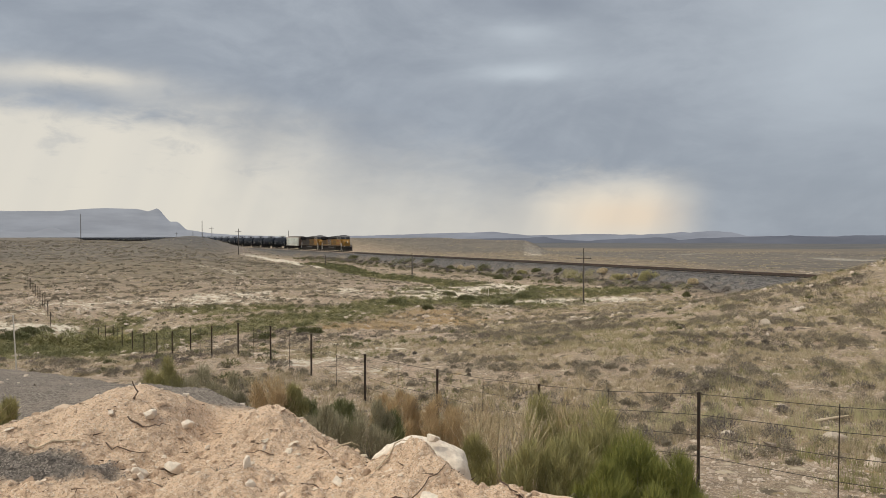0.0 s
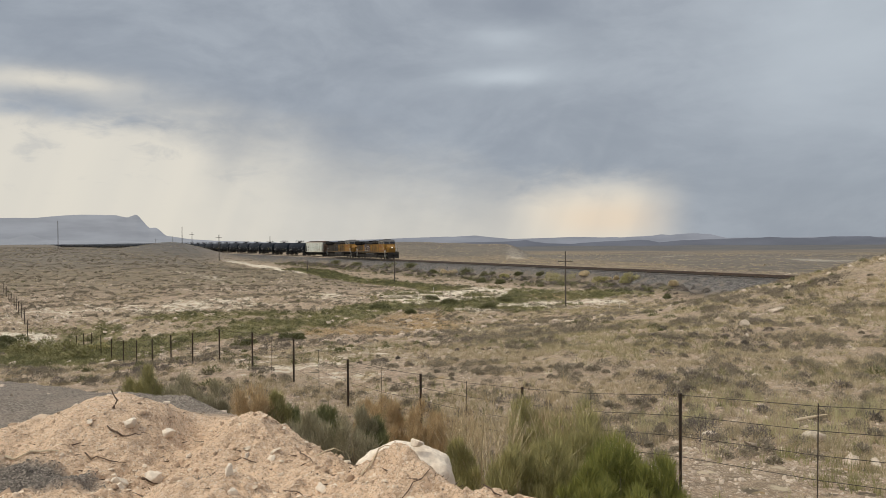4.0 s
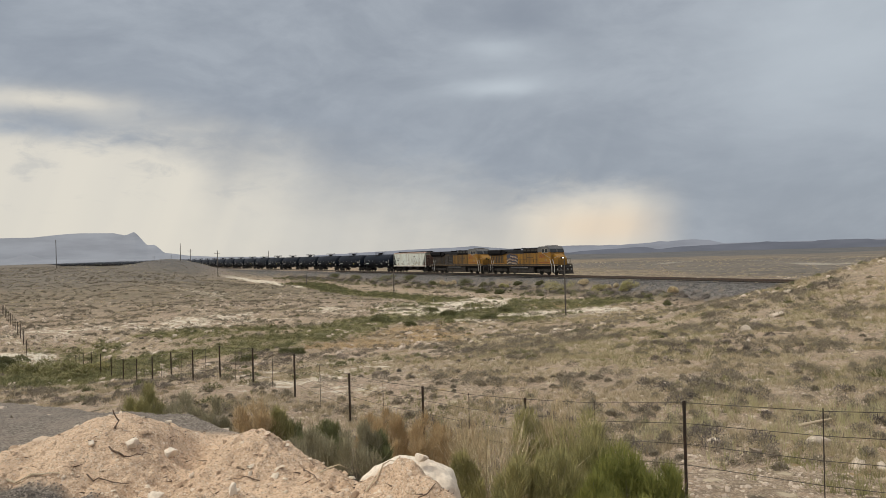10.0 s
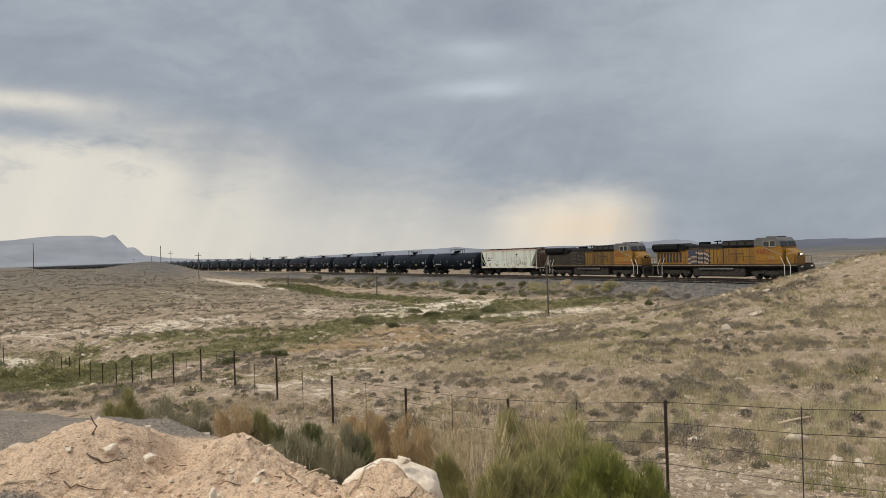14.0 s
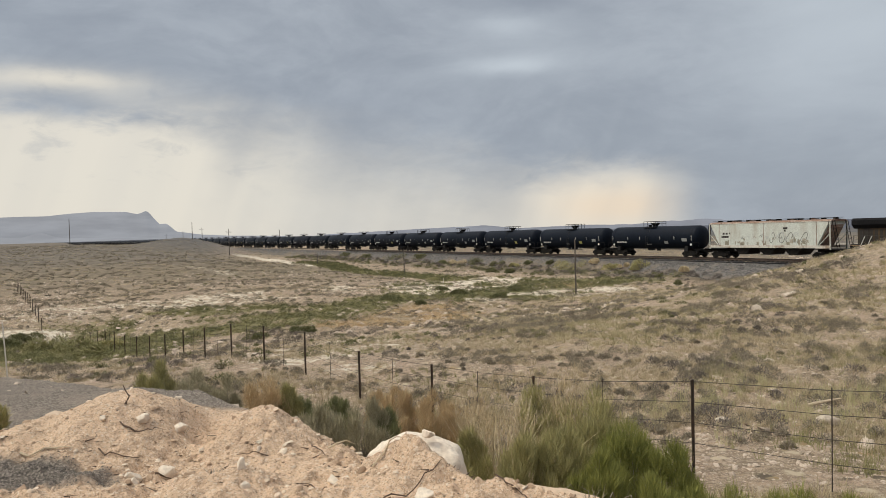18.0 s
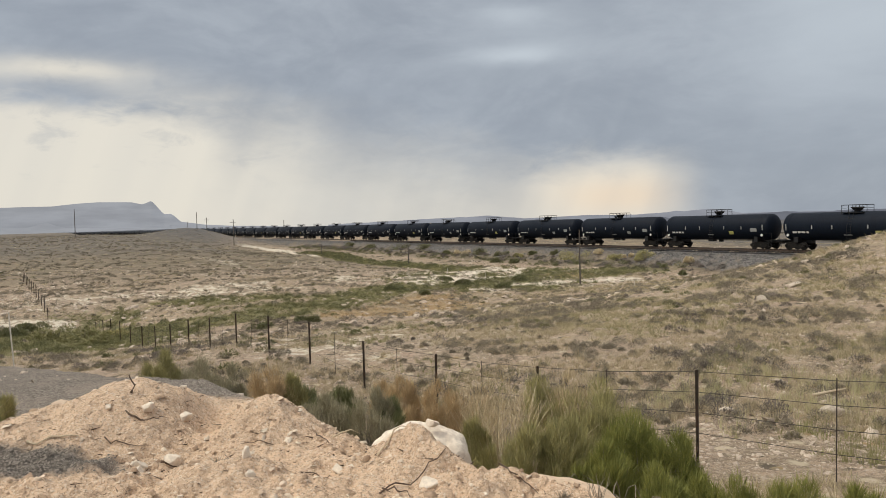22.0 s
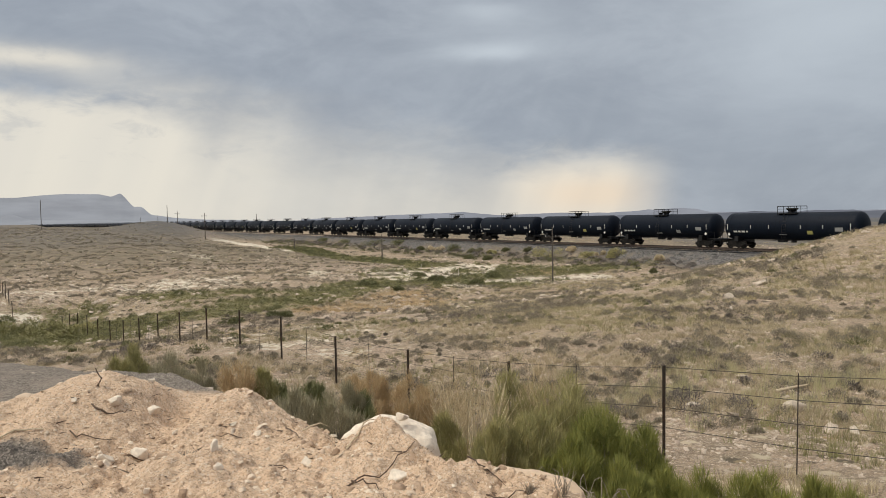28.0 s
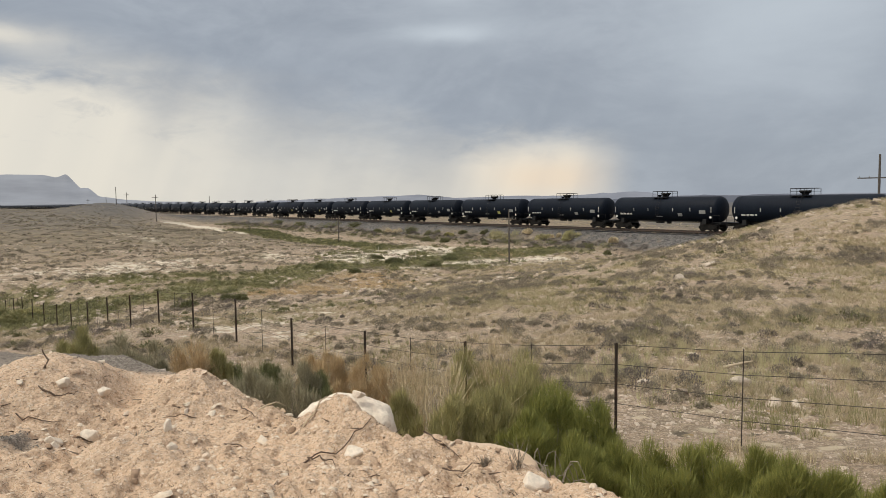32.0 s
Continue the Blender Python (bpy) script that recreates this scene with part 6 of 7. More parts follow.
    x, y = pick(760, 3.2, 7.4, lambda x, y, c: on_heap(x, y, c) & patchy(x, y, 0.8, 231, 0.0, 0.3))
    pebbles("heap_chips", x, y, 0.03 + 0.05 * rng.uniform(0, 1, len(x)) ** 2, PALE_CHIP, "flat pale chips of sandstone on the heap", 53, 0.35)
    x, y = pick(700, 3.2, 7.4, lambda x, y, c: on_heap(x, y, c) & patchy(x, y, 0.6, 241, 0.05, 0.25))
    pebbles("heap_clods", x, y, 0.03 + 0.07 * rng.uniform(0, 1, len(x)) ** 3, CLOD, "larger clods of caked soil on the heap", 54, 0.6)
    x, y = pick(34000, 4.2, 14.0, lambda x, y, c: c["gravel"] > 0.35)
    pebbles("lot_gravel", x, y, 0.006 + 0.012 * rng.uniform(0, 1, len(x)) ** 2, LOT_GRAVEL, "dark loose gravel of the lot", 44)
    x, y = spread_points(rng, 16000, 4.4, 6.6, -44.0, -22.0)
    keep = covers(x, y)["dark_gravel"] > rng.uniform(0.2, 0.8, len(x))
    pebbles("spilled_gravel", x[keep], y[keep], 0.006 + 0.010 * rng.uniform(0, 1, keep.sum()) ** 2, LOT_GRAVEL, "fine dark gravel spilled on the soil", 57)
    x, y = pick(9000, 8.5, 18.0, lambda x, y, c: open_land(x, y, 3.0) & (x > 1.5) & patchy(x, y, 1.2, 251, 0.02, 0.25))
    pebbles("slope_gravel", x, y, 0.018 + 0.05 * rng.uniform(0, 1, len(x)) ** 3, STONE_MIX, "pale gravel washed over the bare slope", 58, 0.5)
    x, y = pick(90, 5.5, 12.0, lambda x, y, c: (c["gravel"] > 0.25) & (c["dark_gravel"] < 0.3))
    pebbles("lot_stones", x, y, 0.04 + 0.09 * rng.uniform(0, 1, len(x)) ** 3, STONE_MIX, "loose pale stones on the gravel lot", 55, 0.45)
    x, y = pick(4200, 3.2, 7.4, on_heap)
    tufts("wood_bits", x, y, 2, 0.022, 0.04, 0.011, DEAD_WOOD, "small dark bits of wood and root in the soil", "debris", 47, 0.0)
    x, y = pick(420, 6.2, 9.5, lambda x, y, c: (lot_edge(x, y) > -0.6) & (lot_edge(x, y) < 1.8) & (x < -0.4))
    tufts("dead_litter", x, y, 6, 0.03, 0.09, 0.007, GREY_TWIG, "grey litter of dead twigs behind the heap", "debris", 56, 0.0)
    n = 420
    s, w = rng.uniform(-5, 170, n), rng.uniform(5.2, 9.5, n)
    x, y = TRACK_START[0] + TX * s - TY * w, TRACK_START[1] + TY * s + TX * w
    clumps("bank_brush", x, y, 110, 1.25, 0.45, 0.075, SAGE_DUSK, "dusky brush along the foot of the railway bank", "shrubs", 48)
    n = 260
    s, w = rng.uniform(12, 170, n), rng.uniform(6.5, 11.5, n)
    x, y = TRACK_START[0] + TX * s - TY * w, TRACK_START[1] + TY * s + TX * w
    clumps("bank_brush", x, y, 110, 1.2, 0.5, 0.075, SAGE_GREEN, "olive brush along the foot of the railway bank", "shrubs", 49)
    n = 17000
    s = rng.uniform(-60, 260, n) ** 1.0
    w = 2.4 + 5.0 * rng.uniform(0, 1, n) ** 1.2
    x, y = TRACK_START[0] + TX * s - TY * w, TRACK_START[1] + TY * s + TX * w
    pebbles("bank_stones", x, y, 0.09 + 0.22 * rng.uniform(0, 1, n) ** 4, BALLAST_STONE, "grey broken stone of the railway bank", 45, 0.7)


scatter()


def bush(kind, x, y, wide, tall, seed):
    """A broom-like desert bush: arching stems fan out from the foot and end in plumes of fine shoots."""
    rng = np.random.default_rng(seed)
    thing = new("bush")
    # leaf, stem, shoots, stems, shoot's width
    looks = {
        "green": (RABBIT_GREEN, TWIG, 21000, 160, 0.0052, "bright green rabbitbrush on the bank below the lot"),
        "olive": (RABBIT_OLIVE, STRAW, 15000, 170, 0.0052, "olive-green rabbitbrush with some dry stems"),
        "straw": (STRAW_FINE, STRAW, 1900, 170, 0.0046, "half-dead bush of long straw-pale stems"),
        "grey": (BUSH_GREY, TWIG, 11000, 260, 0.0058, "grey-green sagebrush full of bare twigs"),
        "dark": (BUSH_DARK, TWIG, 10000, 120, 0.0070, "dark green leafy bush by the fence"),
        "rust": (RUST_WEED, STRAW, 12000, 150, 0.0050, "rust-orange dry weed bush"),
    }
    leaf, stem, shoots, stems, width, label = looks[kind]
    dead = kind == "straw"
    z = land_at(x, y)
    # rounded lobes give the crown an uneven outline
    lobes = max(12, int(30 * wide / 0.7))
    lobe = rng.uniform(-1, 1, size=(lobes, 2)) * wide * 0.38
    reach = np.hypot(lobe[:, 0], lobe[:, 1]) / (wide * 0.5)
    high = tall * np.clip(1.04 - 0.38 * reach ** 2, 0.4, 1.0) * rng.uniform(0.62, 1.0, lobes)
    high[np.argmin(reach)] = tall
    radius = np.minimum(rng.uniform(0.07, 0.14, lobes) * wide, high * 0.4) + 0.03

    pick = rng.integers(0, lobes, shoots)
    d = rng.normal(size=(shoots, 3)) + [0, 0, 0.55]
    d /= np.linalg.norm(d, axis=1, keepdims=True)
    shell = rng.uniform(0.15, 1.0, (shoots, 1)) ** 0.5
    rad = np.stack([radius[pick], radius[pick], radius[pick] * 1.7], 1)
    centre = np.stack([lobe[pick, 0], lobe[pick, 1], high[pick] - radius[pick] * 1.35], 1)
    base = centre + d * shell * rad * 0.85
    # a share of the shoots fills the sides down to the ground
    low = rng.uniform(0, 1, shoots) < (0.12 if dead else 0.36)
    base[low, 2] *= rng.uniform(0.1, 1.0, low.sum())
    grow = d * [0.36, 0.36, 0.2] + [0, 0, 0.8] + rng.normal(size=(shoots, 3)) * 0.22
    tip = base + grow * rng.uniform(0.04, 0.115, (shoots, 1)) * (0.6 + 0.5 * tall)
    base[:, 2], tip[:, 2] = np.maximum(base[:, 2], 0.0), np.maximum(tip[:, 2], 0.03)
    ob = new("foliage", leaf_mesh("foliage", base, tip, width * rng.uniform(0.7, 1.5, shoots), leaf, rng))
    ob.parent = thing
    # arching stems, each a tapering ribbon in four lengths
    pick = rng.integers(0, lobes, stems)
    foot = rng.normal(size=(stems, 3)) * [wide * 0.08, wide * 0.08, 0.0]
    end = np.stack([lobe[pick, 0], lobe[pick, 1], high[pick]], 1) * rng.uniform(0.7, 1.12 if dead else 1.0, (stems, 1))
    end = end * ([1.35, 1.35, 1.0] if dead else [1, 1, 1]) + rng.normal(size=(stems, 3)) * radius[pick][:, None] * ([1.6, 1.6, 0.5] if dead else [0.8, 0.8, 0.35])
    end[:, 2] = np.maximum(end[:, 2], 0.05)
    knee = foot * 0.4 + end * [0.55, 0.55, 0.62] + rng.normal(size=(stems, 3)) * 0.05 * wide
    side = np.cross(end - foot, rng.normal(size=(stems, 3)))
    side /= np.linalg.norm(side, axis=1, keepdims=True) + 1e-9
    side *= (0.0075 if dead else 0.0042) * rng.uniform(0.4, 1.3, (stems, 1))
    rows = []
    for i in range(5):
        u = i / 4
        p = foot * (1 - u) ** 2 + knee * 2 * u * (1 - u) + end * u * u
        rows += [p - side * (1 - 0.2 * i), p + side * (1 - 0.2 * i)]
    verts = np.stack(rows, 1).reshape(-1, 3)
    quads = np.array([(2 * i, 2 * i + 1, 2 * i + 3, 2 * i + 2) for i in range(4)])
    ob = new("branchwork", mesh_from("branchwork", verts, (np.arange(stems)[:, None, None] * 10 + quads[None]).reshape(-1, 4), stem))
    ob.parent = thing
    thing.matrix_basis = pose(x, y, z - 0.03)
    return tagged(thing, label, "bush", "bushes on the bank below the lot")


BUSHES = (
    ("olive", -4.48, 11.15, 0.65, 1.32),
    ("grey", -3.79, 10.88, 0.92, 1.37),
    ("grey", -3.07, 10.07, 0.45, 1.12),
    ("rust", -2.22, 8.75, 0.72, 0.88),
    ("olive", -1.97, 9.01, 0.40, 0.93),
    ("dark", -2.11, 10.62, 0.60, 0.88),
    ("dark", -1.57, 10.51, 0.62, 0.88),
    ("grey", -1.39, 8.21, 0.59, 0.71),
    ("grey", -0.84, 8.08, 0.61, 0.92),
    ("rust", -0.59, 9.81, 0.64, 1.16),
    ("rust", -0.02, 9.63, 0.64, 1.20),
    ("rust", -0.87, 10.29, 0.50, 1.03),
    ("dark", -0.58, 8.21, 0.43, 0.89),
    ("straw", 0.49, 9.50, 0.69, 1.27),
    ("straw", 0.69, 7.58, 0.93, 1.52),
    ("olive", 1.25, 8.52, 0.77, 1.44),
    ("straw", 1.58, 8.06, 0.73, 1.76),
    ("olive", 1.72, 7.62, 0.90, 1.62),
    ("green", 1.93, 6.95, 0.88, 1.36),
    ("green", 2.20, 6.66, 0.68, 1.20),
    ("olive", 1.21, 6.81, 0.73, 1.18),
    ("olive", 0.85, 6.66, 0.60, 1.03),
    ("green", 1.41, 6.16, 0.56, 1.01),
    ("green", 2.13, 5.84, 0.71, 0.93),
    ("green", 2.40, 5.52, 0.73, 0.96),
    ("green", 2.75, 5.36, 0.73, 1.06),
    ("green", 3.02, 5.09, 0.67, 1.06),
    ("green", 3.19, 4.87, 0.52, 1.02),
    ("green", 1.76, 5.75, 0.63, 0.91),
    ("olive", 0.32, 7.40, 0.48, 0.90),
    ("olive", -4.02, 5.98, 0.5, 0.34),
    ("green", 3.48, 4.72, 0.62, 0.98),
    ("green", 3.74, 4.52, 0.62, 0.92),
)
for i, (kind, x, y, wide, tall) in enumerate(BUSHES):
    bush(kind, x, y, wide, tall, 200 + i)


def bank_shrub(x, y, wide, tall, mat, label, seed):
    rng = np.random.default_rng(seed)
    thing = new("shrub")
    n = 2000
    d = rng.normal(size=(n, 3))
    d /= np.linalg.norm(d, axis=1, keepdims=True)
    d[:, 2] = np.abs(d[:, 2])
    lob = rng.normal(size=(5, 3)) * [0.24, 0.24, 0.1]
    p = lob[rng.integers(0, 5, n)] * [wide, wide, tall] + d * (rng.uniform(0.3, 1, (n, 1)) ** 0.5) * [wide * 0.36, wide * 0.36, tall * 0.75]
    p[:, 2] = np.maximum(p[:, 2], 0.02)
    out = (d + rng.normal(size=(n, 3)) * 0.6) * 0.085
    out[:, 2] = np.abs(out[:, 2])
    ob = new("crown", leaf_mesh("crown", p - out * 0.5, p + out, np.full(n, 0.07), mat, rng))
    ob.parent = thing
    base = np.zeros((14, 3))
    tip = rng.normal(size=(14, 3)) * [wide * 0.25, wide * 0.25, 0.05] + [0, 0, tall * 0.7]
    ob = new("branchwork", blade_mesh("branchwork", base, tip, np.full(14, 0.05), TWIG, rng, 0.05))
    ob.parent = thing
    thing.matrix_basis = pose(x, y, land_at(x, y) - 0.05)
    return tagged(thing, label, "shrub", "shrubs of the wash and the railway bank")


SHRUBS = (
    (21.0, 105.5, 3.6, 1.9, 1), (24.9, 98.6, 2.4, 1.3, 1), (27.9, 94.0, 1.9, 1.8, 1), (27.6, 79.0, 1.1, 0.8, 2), (18.6, 112.0, 1.3, 0.9, 2),
    (7.6, 129.5, 3.2, 1.6, 2), (-9.0, 160.5, 4.0, 1.6, 2), (-3.6, 152.8, 3.4, 1.5, 2), (11.0, 123.4, 2.2, 1.2, 2), (-16.8, 174.5, 3.2, 1.4, 2),
    (11.8, 110.5, 1.5, 0.9, 2), (23.8, 103.6, 1.4, 0.9, 3), (31.5, 86.5, 1.3, 1.0, 3), (13.2, 118.0, 1.6, 0.9, 1), (1.6, 139.0, 2.4, 1.2, 2),
    (-24.0, 190.0, 3.4, 1.4, 2), (15.6, 116.5, 1.8, 0.9, 2), (26.6, 97.0, 1.0, 0.8, 3), (4.6, 134.0, 2.0, 1.2, 3), (9.4, 116.0, 1.4, 0.9, 2),
)
SHRUBS += (
    (-27.4, 49.4, 2.6, 1.3, 4), (-24.8, 48.4, 2.4, 1.2, 4), (-22.6, 46.5, 2.0, 0.9, 4), (-33.5, 56.0, 2.2, 0.9, 2), (-23.5, 50.5, 1.6, 0.7, 1), (-31.5, 51.0, 2.0, 0.9, 2),
    (-12.5, 49.5, 1.5, 0.6, 2), (-9.8, 51.0, 1.4, 0.6, 2), (-4.8, 70.0, 2.0, 0.9, 2), (2.5, 74.0, 1.8, 0.8, 2), (-1.5, 66.0, 1.5, 0.7, 2), (6.5, 70.0, 1.5, 0.7, 2), (8.5, 76.0, 1.8, 0.8, 2), (0.5, 80.0, 1.6, 0.7, 2),
)
for i, (x, y, wide, tall, look_no) in enumerate(SHRUBS):
    mat = (None, RABBIT_OLIVE, SAGE_GREEN, STRAW, GRASS_GREEN)[look_no]
    label = ("", "yellow-green rabbitbrush on the ballast bank", "dark green shrub in the damp ground below the bank", "pale dry shrub on the stony bank", "green shrub beside the pale mud of the wash")[look_no]
    bank_shrub(x, y, wide, tall, mat, label, 300 + i)


def rock(x, y, wide, deep, tall, turn, seed, label, sink=0.35, mat=None, smooth=False, group="loose rocks on the heap", lift=0.0):
    """A broken stone with flat faces, or a worn boulder where smooth."""
    bm = bmesh.new()
    rng = random.Random(seed)
    if smooth:
        bmesh.ops.create_icosphere(bm, subdivisions=5, radius=1.0)
        off = Vector((seed * 3.1, seed * 1.7, seed * 0.9))
        for v in bm.verts:
            p = v.co.normalized()
            k = 1.0 + 0.16 * noise.noise(p * 1.1 + off) + 0.07 * noise.noise(p * 2.7 + off) + 0.02 * noise.noise(p * 8.0 + off) - 0.03 * abs(noise.noise(p * 4.0 + off))
            v.co = Vector((p.x * k * wide * 0.5, p.y * k * deep * 0.5, p.z * k * tall))
    else:
        for i in range(13):
            p = Vector((rng.gauss(0, 1), rng.gauss(0, 1), rng.gauss(0, 0.8))).normalized() * rng.uniform(0.85, 1.1)
            bm.verts.new((p.x * wide * 0.5, p.y * deep * 0.5, p.z * tall))
        bmesh.ops.convex_hull(bm, input=bm.verts)
        bmesh.ops.bevel(bm, geom=list(bm.edges), offset=wide * 0.03, segments=1, affect="EDGES")
    ob = part("rock", bm, mat or PALE_ROCK, smooth=smooth)
    ob.matrix_basis = pose(x, y, land_at(x, y) + tall * (0.7 - sink * 1.4) + lift, 0, 0, turn)
    return tagged(ob, label, "rock", group)


rock(-0.19, 5.34, 0.88, 0.6, 0.36, 8, 1, "large pale sandstone boulder sunk in the soil", 0.44, smooth=True)
rock(0.72, 4.34, 0.72, 0.44, 0.17, -25, 2, "rounded tan boulder at the edge of the heap", 0.80, TAN_ROCK, smooth=True)
rock(0.93, 3.76, 0.22, 0.17, 0.08, 10, 3, "white broken rock at the edge of the heap", 0.4)
rock(-0.08, 5.28, 0.13, 0.1, 0.04, 15, 4, "small white stone lying on the boulder", 0.2, lift=0.372)
STONES = (
    (-3.17, 5.77, 0.13), (-2.17, 5.87, 0.13), (-2.40, 5.70, 0.14), (-1.34, 5.78, 0.09), (-2.04, 5.22, 0.15), (-2.19, 5.0, 0.14), (-1.76, 4.78, 0.10),
    (-2.03, 5.29, 0.10), (-2.14, 4.87, 0.09), (-1.64, 4.56, 0.08), (-1.25, 4.47, 0.09), (-1.31, 4.64, 0.11), (-1.01, 4.38, 0.10), (-0.73, 4.80, 0.11), (-0.09, 4.37, 0.14), (-0.82, 4.44, 0.06), (-1.38, 5.37, 0.07), (-2.69, 5.61, 0.08),
    (-2.95, 5.9, 0.07), (-2.3, 6.2, 0.08), (-1.9, 5.6, 0.07), (0.2, 4.6, 0.08), (0.4, 4.75, 0.09), (-0.5, 4.1, 0.06), (0.3, 3.9, 0.06), (-1.6, 4.2, 0.06),
)
for i, (x, y, size) in enumerate(STONES):
    rock(x, y, size, size * 0.75, size * (0.5 if i % 3 else 0.28), 40 * i, 10 + i, "pale angular stone half sunk in the heap", 0.3, PALE_ROCK if i % 3 else HEAP_STONE)
for i, (x, y, size) in enumerate(((6.73, 11.9, 0.60), (5.06, 12.3, 0.48), (4.79, 12.5, 0.25), (6.9, 10.5, 0.40), (5.1, 10.7, 0.15), (9.6, 13.0, 0.35), (8.4, 17.5, 0.4), (12.6, 27.0, 0.8), (15.6, 30.5, 1.1), (13.9, 33.0, 0.7), (11.2, 24.0, 0.4), (16.8, 26.0, 0.5), (19.8, 37.5, 0.8))):
    rock(x, y, size * 0.8, size * 0.5, size * 0.27, 25 * i, 50 + i, "pale weathered slab of rock on the slope", 0.3, SLOPE_ROCK, group="rocks on the slope")


def stick(points, r, mat, label):
    """A dead root or stick lying on the ground."""
    bm = bmesh.new()
    rng = random.Random(int(abs(points[0][0]) * 1000))
    fine = []
    for (x0, y0, h0), (x1, y1, h1) in zip(points[:-1], points[1:]):
        for i in range(3):
            u = i / 3
            wob = 0.0 if i == 0 or mat is PALE_WOOD else 0.14 * math.hypot(x1 - x0, y1 - y0)
            fine.append((x0 + (x1 - x0) * u + rng.uniform(-wob, wob), y0 + (y1 - y0) * u + rng.uniform(-wob, wob), h0 + (h1 - h0) * u))
    fine.append(points[-1])
    pts = [Vector((x, y, land_at(x, y) + h * 0.8)) for x, y, h in fine]
    count = len(pts) - 1
    tube(bm, pts, [r * 0.5 * (1.15 - 0.7 * k / count) * rng.uniform(0.8, 1.2) for k in range(count + 1)], 6)
    ob = part("stick", bm, mat)
    return tagged(ob, label, "stick", "dead sticks and roots")


def twig_pile(x, y, seed):
    """Arching dead twigs under a bush."""
    rng = random.Random(seed)
    pile = new("twig_pile")
    z = land_at(x, y)
    for i in range(34):
        a, reach, high = rng.uniform(0, 6.28), rng.uniform(0.12, 0.34), rng.uniform(0.16, 0.42)
        bx, by = rng.uniform(-0.22, 0.22), rng.uniform(-0.16, 0.16)
        pts = [(bx + math.cos(a) * reach * u, by + math.sin(a) * reach * u, high * (1 - (1.6 * u - 0.9) ** 2) * 1.1) for u in (0.0, 0.2, 0.42, 0.65, 0.85, 1.0)]
        part("twig", path_tube(fresh(), pts, rng.uniform(0.0022, 0.0045), 4), GREY_TWIG, pile)
    pile.matrix_basis = pose(x, y, z)
    return tagged(pile, "pile of arching bleached dead twigs under the bushes", "twigs", "dead sticks and roots")


def dry_plant(x, y, tall, wide, count, seed, label):
    """A small dead plant: thin stems that fan out from one root."""
    rng = np.random.default_rng(seed)
    foot = rng.normal(size=(count, 3)) * [0.012, 0.012, 0.0]
    end = rng.normal(size=(count, 3)) * [wide * 0.4, wide * 0.4, 0.0] + np.stack([np.zeros(count), np.zeros(count), tall * rng.uniform(0.5, 1.0, count)], 1)
    plant = new("dry_plant", blade_mesh("dry_plant", foot, end, np.full(count, 0.005), GREY_TWIG, rng, 0.06))
    plant.matrix_basis = pose(x, y, land_at(x, y) - 0.01)
    return tagged(plant, label, "dead plant", "dead sticks and roots")


dry_plant(0.70, 4.02, 0.09, 0.09, 90, 71, "small tuft of dead grey grass on the boulder")
dry_plant(0.88, 3.92, 0.22, 0.16, 26, 72, "leafless dry weed at the edge of the heap")
dry_plant(-1.55, 4.75, 0.05, 0.12, 60, 73, "flattened dead tuft on the heap")
twig_pile(1.28, 5.22, 5)
twig_pile(0.98, 5.5, 6)

stick([(-2.58, 5.78, 0.0), (-2.55, 5.79, 0.08), (-2.60, 5.80, 0.17)], 0.017, DEAD_WOOD, "dark dead root standing out of the heap")
stick([(-2.55, 5.6, 0.02), (-2.42, 5.57, 0.02), (-2.33, 5.6, 0.05), (-2.26, 5.66, 0.06)], 0.012, DEAD_WOOD, "dark crooked root on the heap")
stick([(-2.62, 5.38, 0.02), (-2.46, 5.35, 0.03), (-2.3, 5.36, 0.02)], 0.012, DEAD_WOOD, "dark crooked root on the heap")
stick([(-3.15, 5.26, 0.02), (-2.95, 5.24, 0.025), (-2.76, 5.27, 0.02)], 0.018, PALE_WOOD, "pale weathered stick on the gravel")
stick([(-0.42, 4.25, 0.01), (-0.3, 4.36, 0.03), (-0.12, 4.5, 0.02), (0.02, 4.62, 0.02)], 0.011, DEAD_WOOD, "long dark root trailing over the soil")
stick([(-0.38, 4.3, 0.015), (-0.28, 4.2, 0.03), (-0.22, 4.22, 0.03), (-0.2, 4.13, 0.01)], 0.009, DEAD_WOOD, "curled dark root on the soil")
stick([(-0.46, 4.82, 0.02), (-0.34, 4.92, 0.03), (-0.2, 5.0, 0.04)], 0.012, PALE_WOOD, "pale split root below the boulder")
stick([(-0.86, 5.42, 0.02), (-0.66, 5.52, 0.09)], 0.014, PALE_WOOD, "pale broken stick at the edge of the heap")
stick([(-1.0, 5.5, 0.02), (-0.93, 5.38, 0.04), (-0.84, 5.3, 0.02)], 0.010, DEAD_WOOD, "dark crooked root on the heap")
stick([(-2.1, 5.15, 0.02), (-2.0, 5.2, 0.03)], 0.016, DEAD_WOOD, "dark broken lump of wood on the soil")
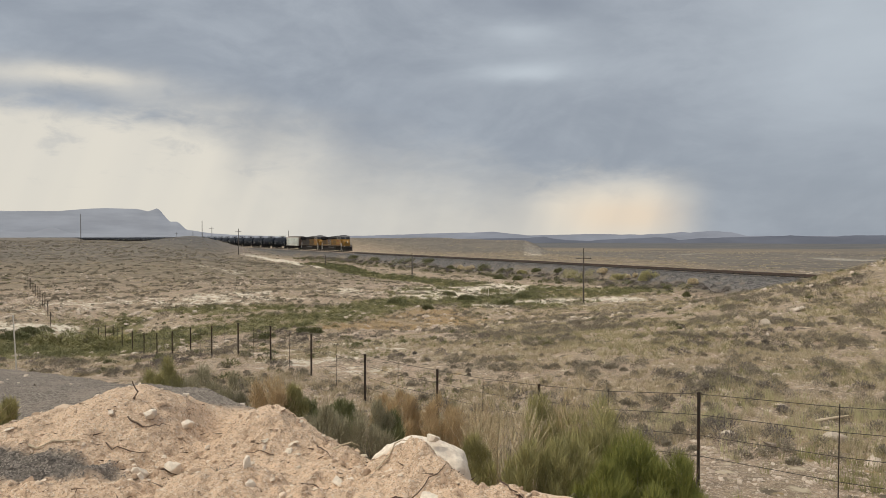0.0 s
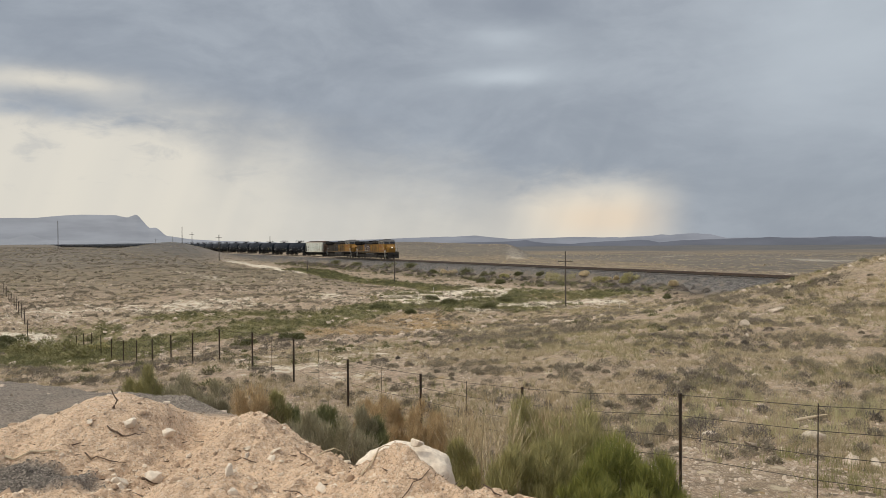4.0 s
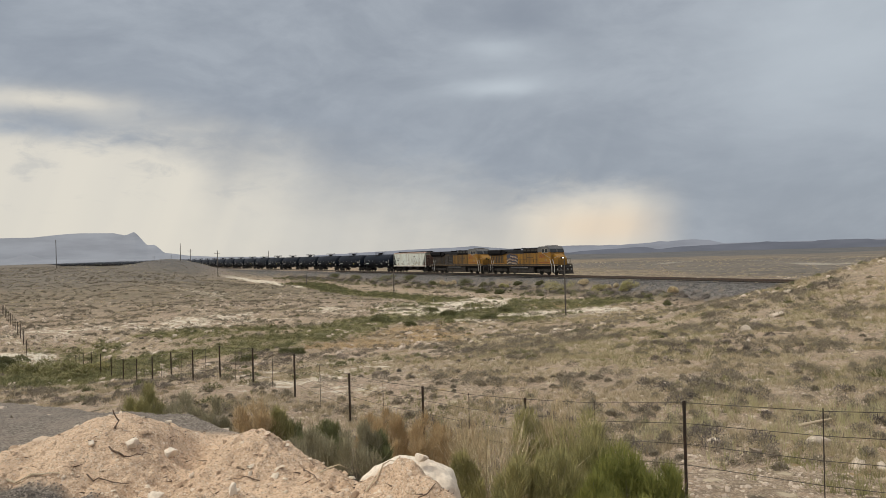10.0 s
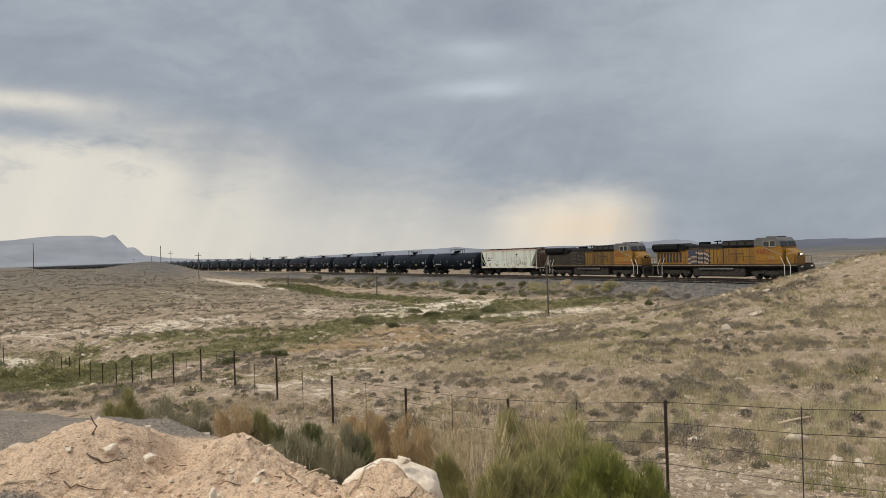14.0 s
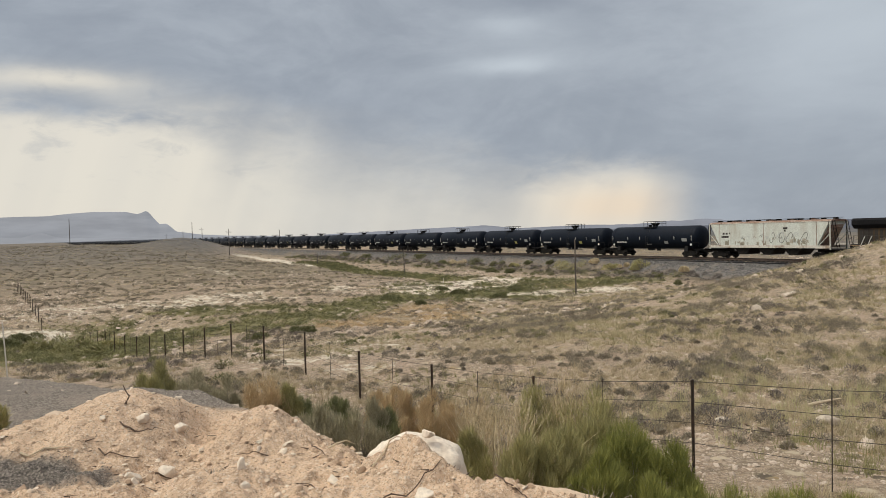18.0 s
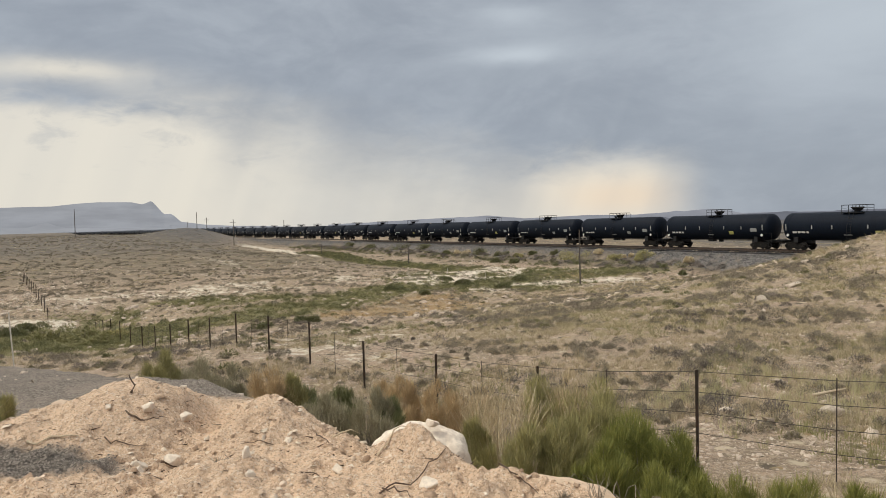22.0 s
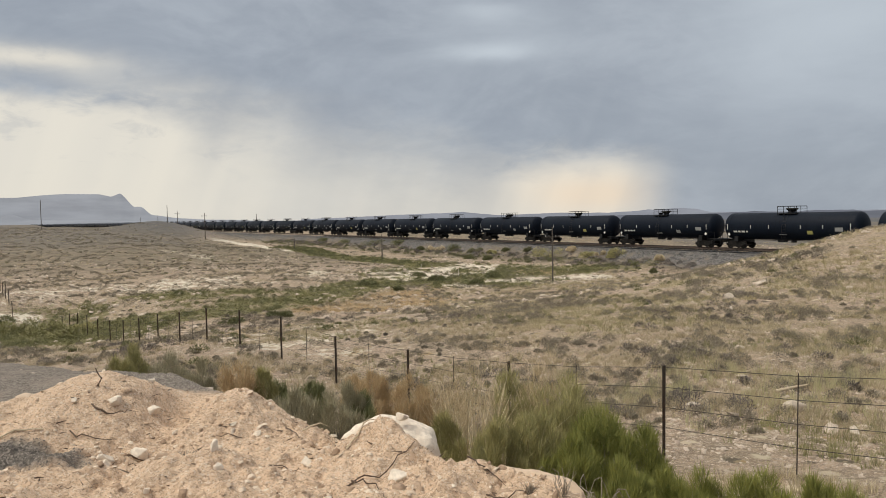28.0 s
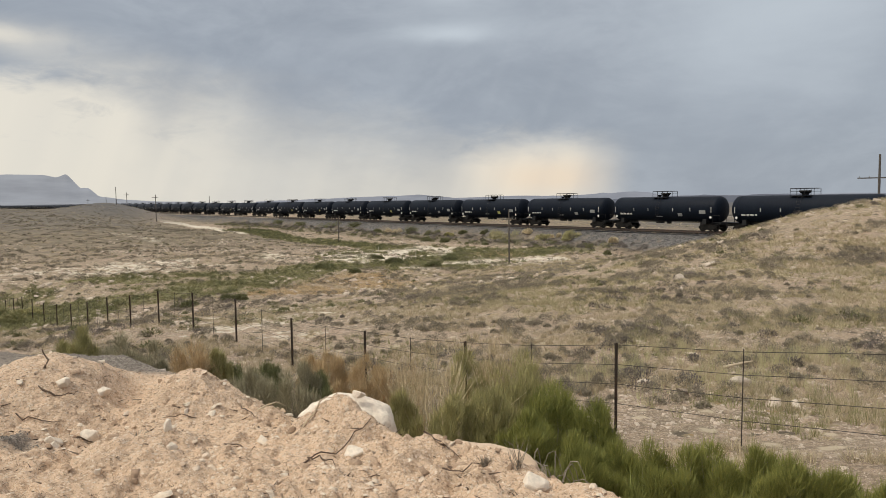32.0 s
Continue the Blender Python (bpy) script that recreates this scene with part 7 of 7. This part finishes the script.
stick([(-3.0, 6.2, 0.02), (-2.93, 6.22, 0.05)], 0.035, DEAD_WOOD, "charred lump of wood at the foot of the heap")
stick([(0.36, 4.4, 0.02), (0.46, 4.3, 0.03), (0.58, 4.22, 0.02)], 0.009, DEAD_WOOD, "dark twig on the soil")
stick([(0.44, 4.0, 0.02), (0.5, 3.93, 0.05), (0.58, 3.88, 0.03), (0.66, 3.9, 0.04)], 0.009, DEAD_WOOD, "dark twig on the soil")
stick([(-1.3, 5.32, 0.02), (-1.42, 5.35, 0.03), (-1.55, 5.31, 0.02)], 0.008, DEAD_WOOD, "dark twig on the soil")
stick([(-0.95, 4.6, 0.02), (-0.84, 4.58, 0.03), (-0.74, 4.52, 0.02)], 0.010, DEAD_WOOD, "dark crooked root on the heap")
stick([(0.55, 3.7, 0.01), (0.53, 3.66, 0.06)], 0.010, DEAD_WOOD, "charred stub of wood in the soil")
stick([(6.95, 12.95, 0.16), (7.72, 13.18, 0.18)], 0.055, PALE_WOOD, "bleached board lying in the grass")


# ---- what moves ----
def lead_at(t):
    return 148.484 + t * (-11.02167 + t * (0.043657 + t * (-0.0032757 + t * 6.022e-05)))


def roll_wheels(car):
    """Turn the wheels by the way that the car has gone."""
    for ob in car.children_recursive:
        if not ob.name.startswith("wheelset"):
            continue
        x, r = ob.location.x, ob.location.z
        step = 1.35 * r / 11.2
        count = int(32.0 / step) + 1
        rows = []
        for i in range(count + 1):
            t = 32.0 * i / count
            rows.append((t, pose(x, 0, r, 0, math.degrees((lead_at(0) - lead_at(t)) / r), 0)))
        walk(ob, rows)


def motions():
    times = [0, 2, 4, 6, 8, 10, 12, 14, 16, 18, 20, 22, 24, 26, 28, 30, 32]
    for ob, behind in TRAIN:
        rows = []
        for t in times:
            x, y, turn = track_point(lead_at(t) + behind)
            rows.append((t, pose(x, y, RAIL_HEIGHT + 0.005, 0, 0, -math.degrees(turn) - 90)))
        walk(ob, rows)
    for ob, behind in TRAIN[:22]:
        roll_wheels(ob)


motions()
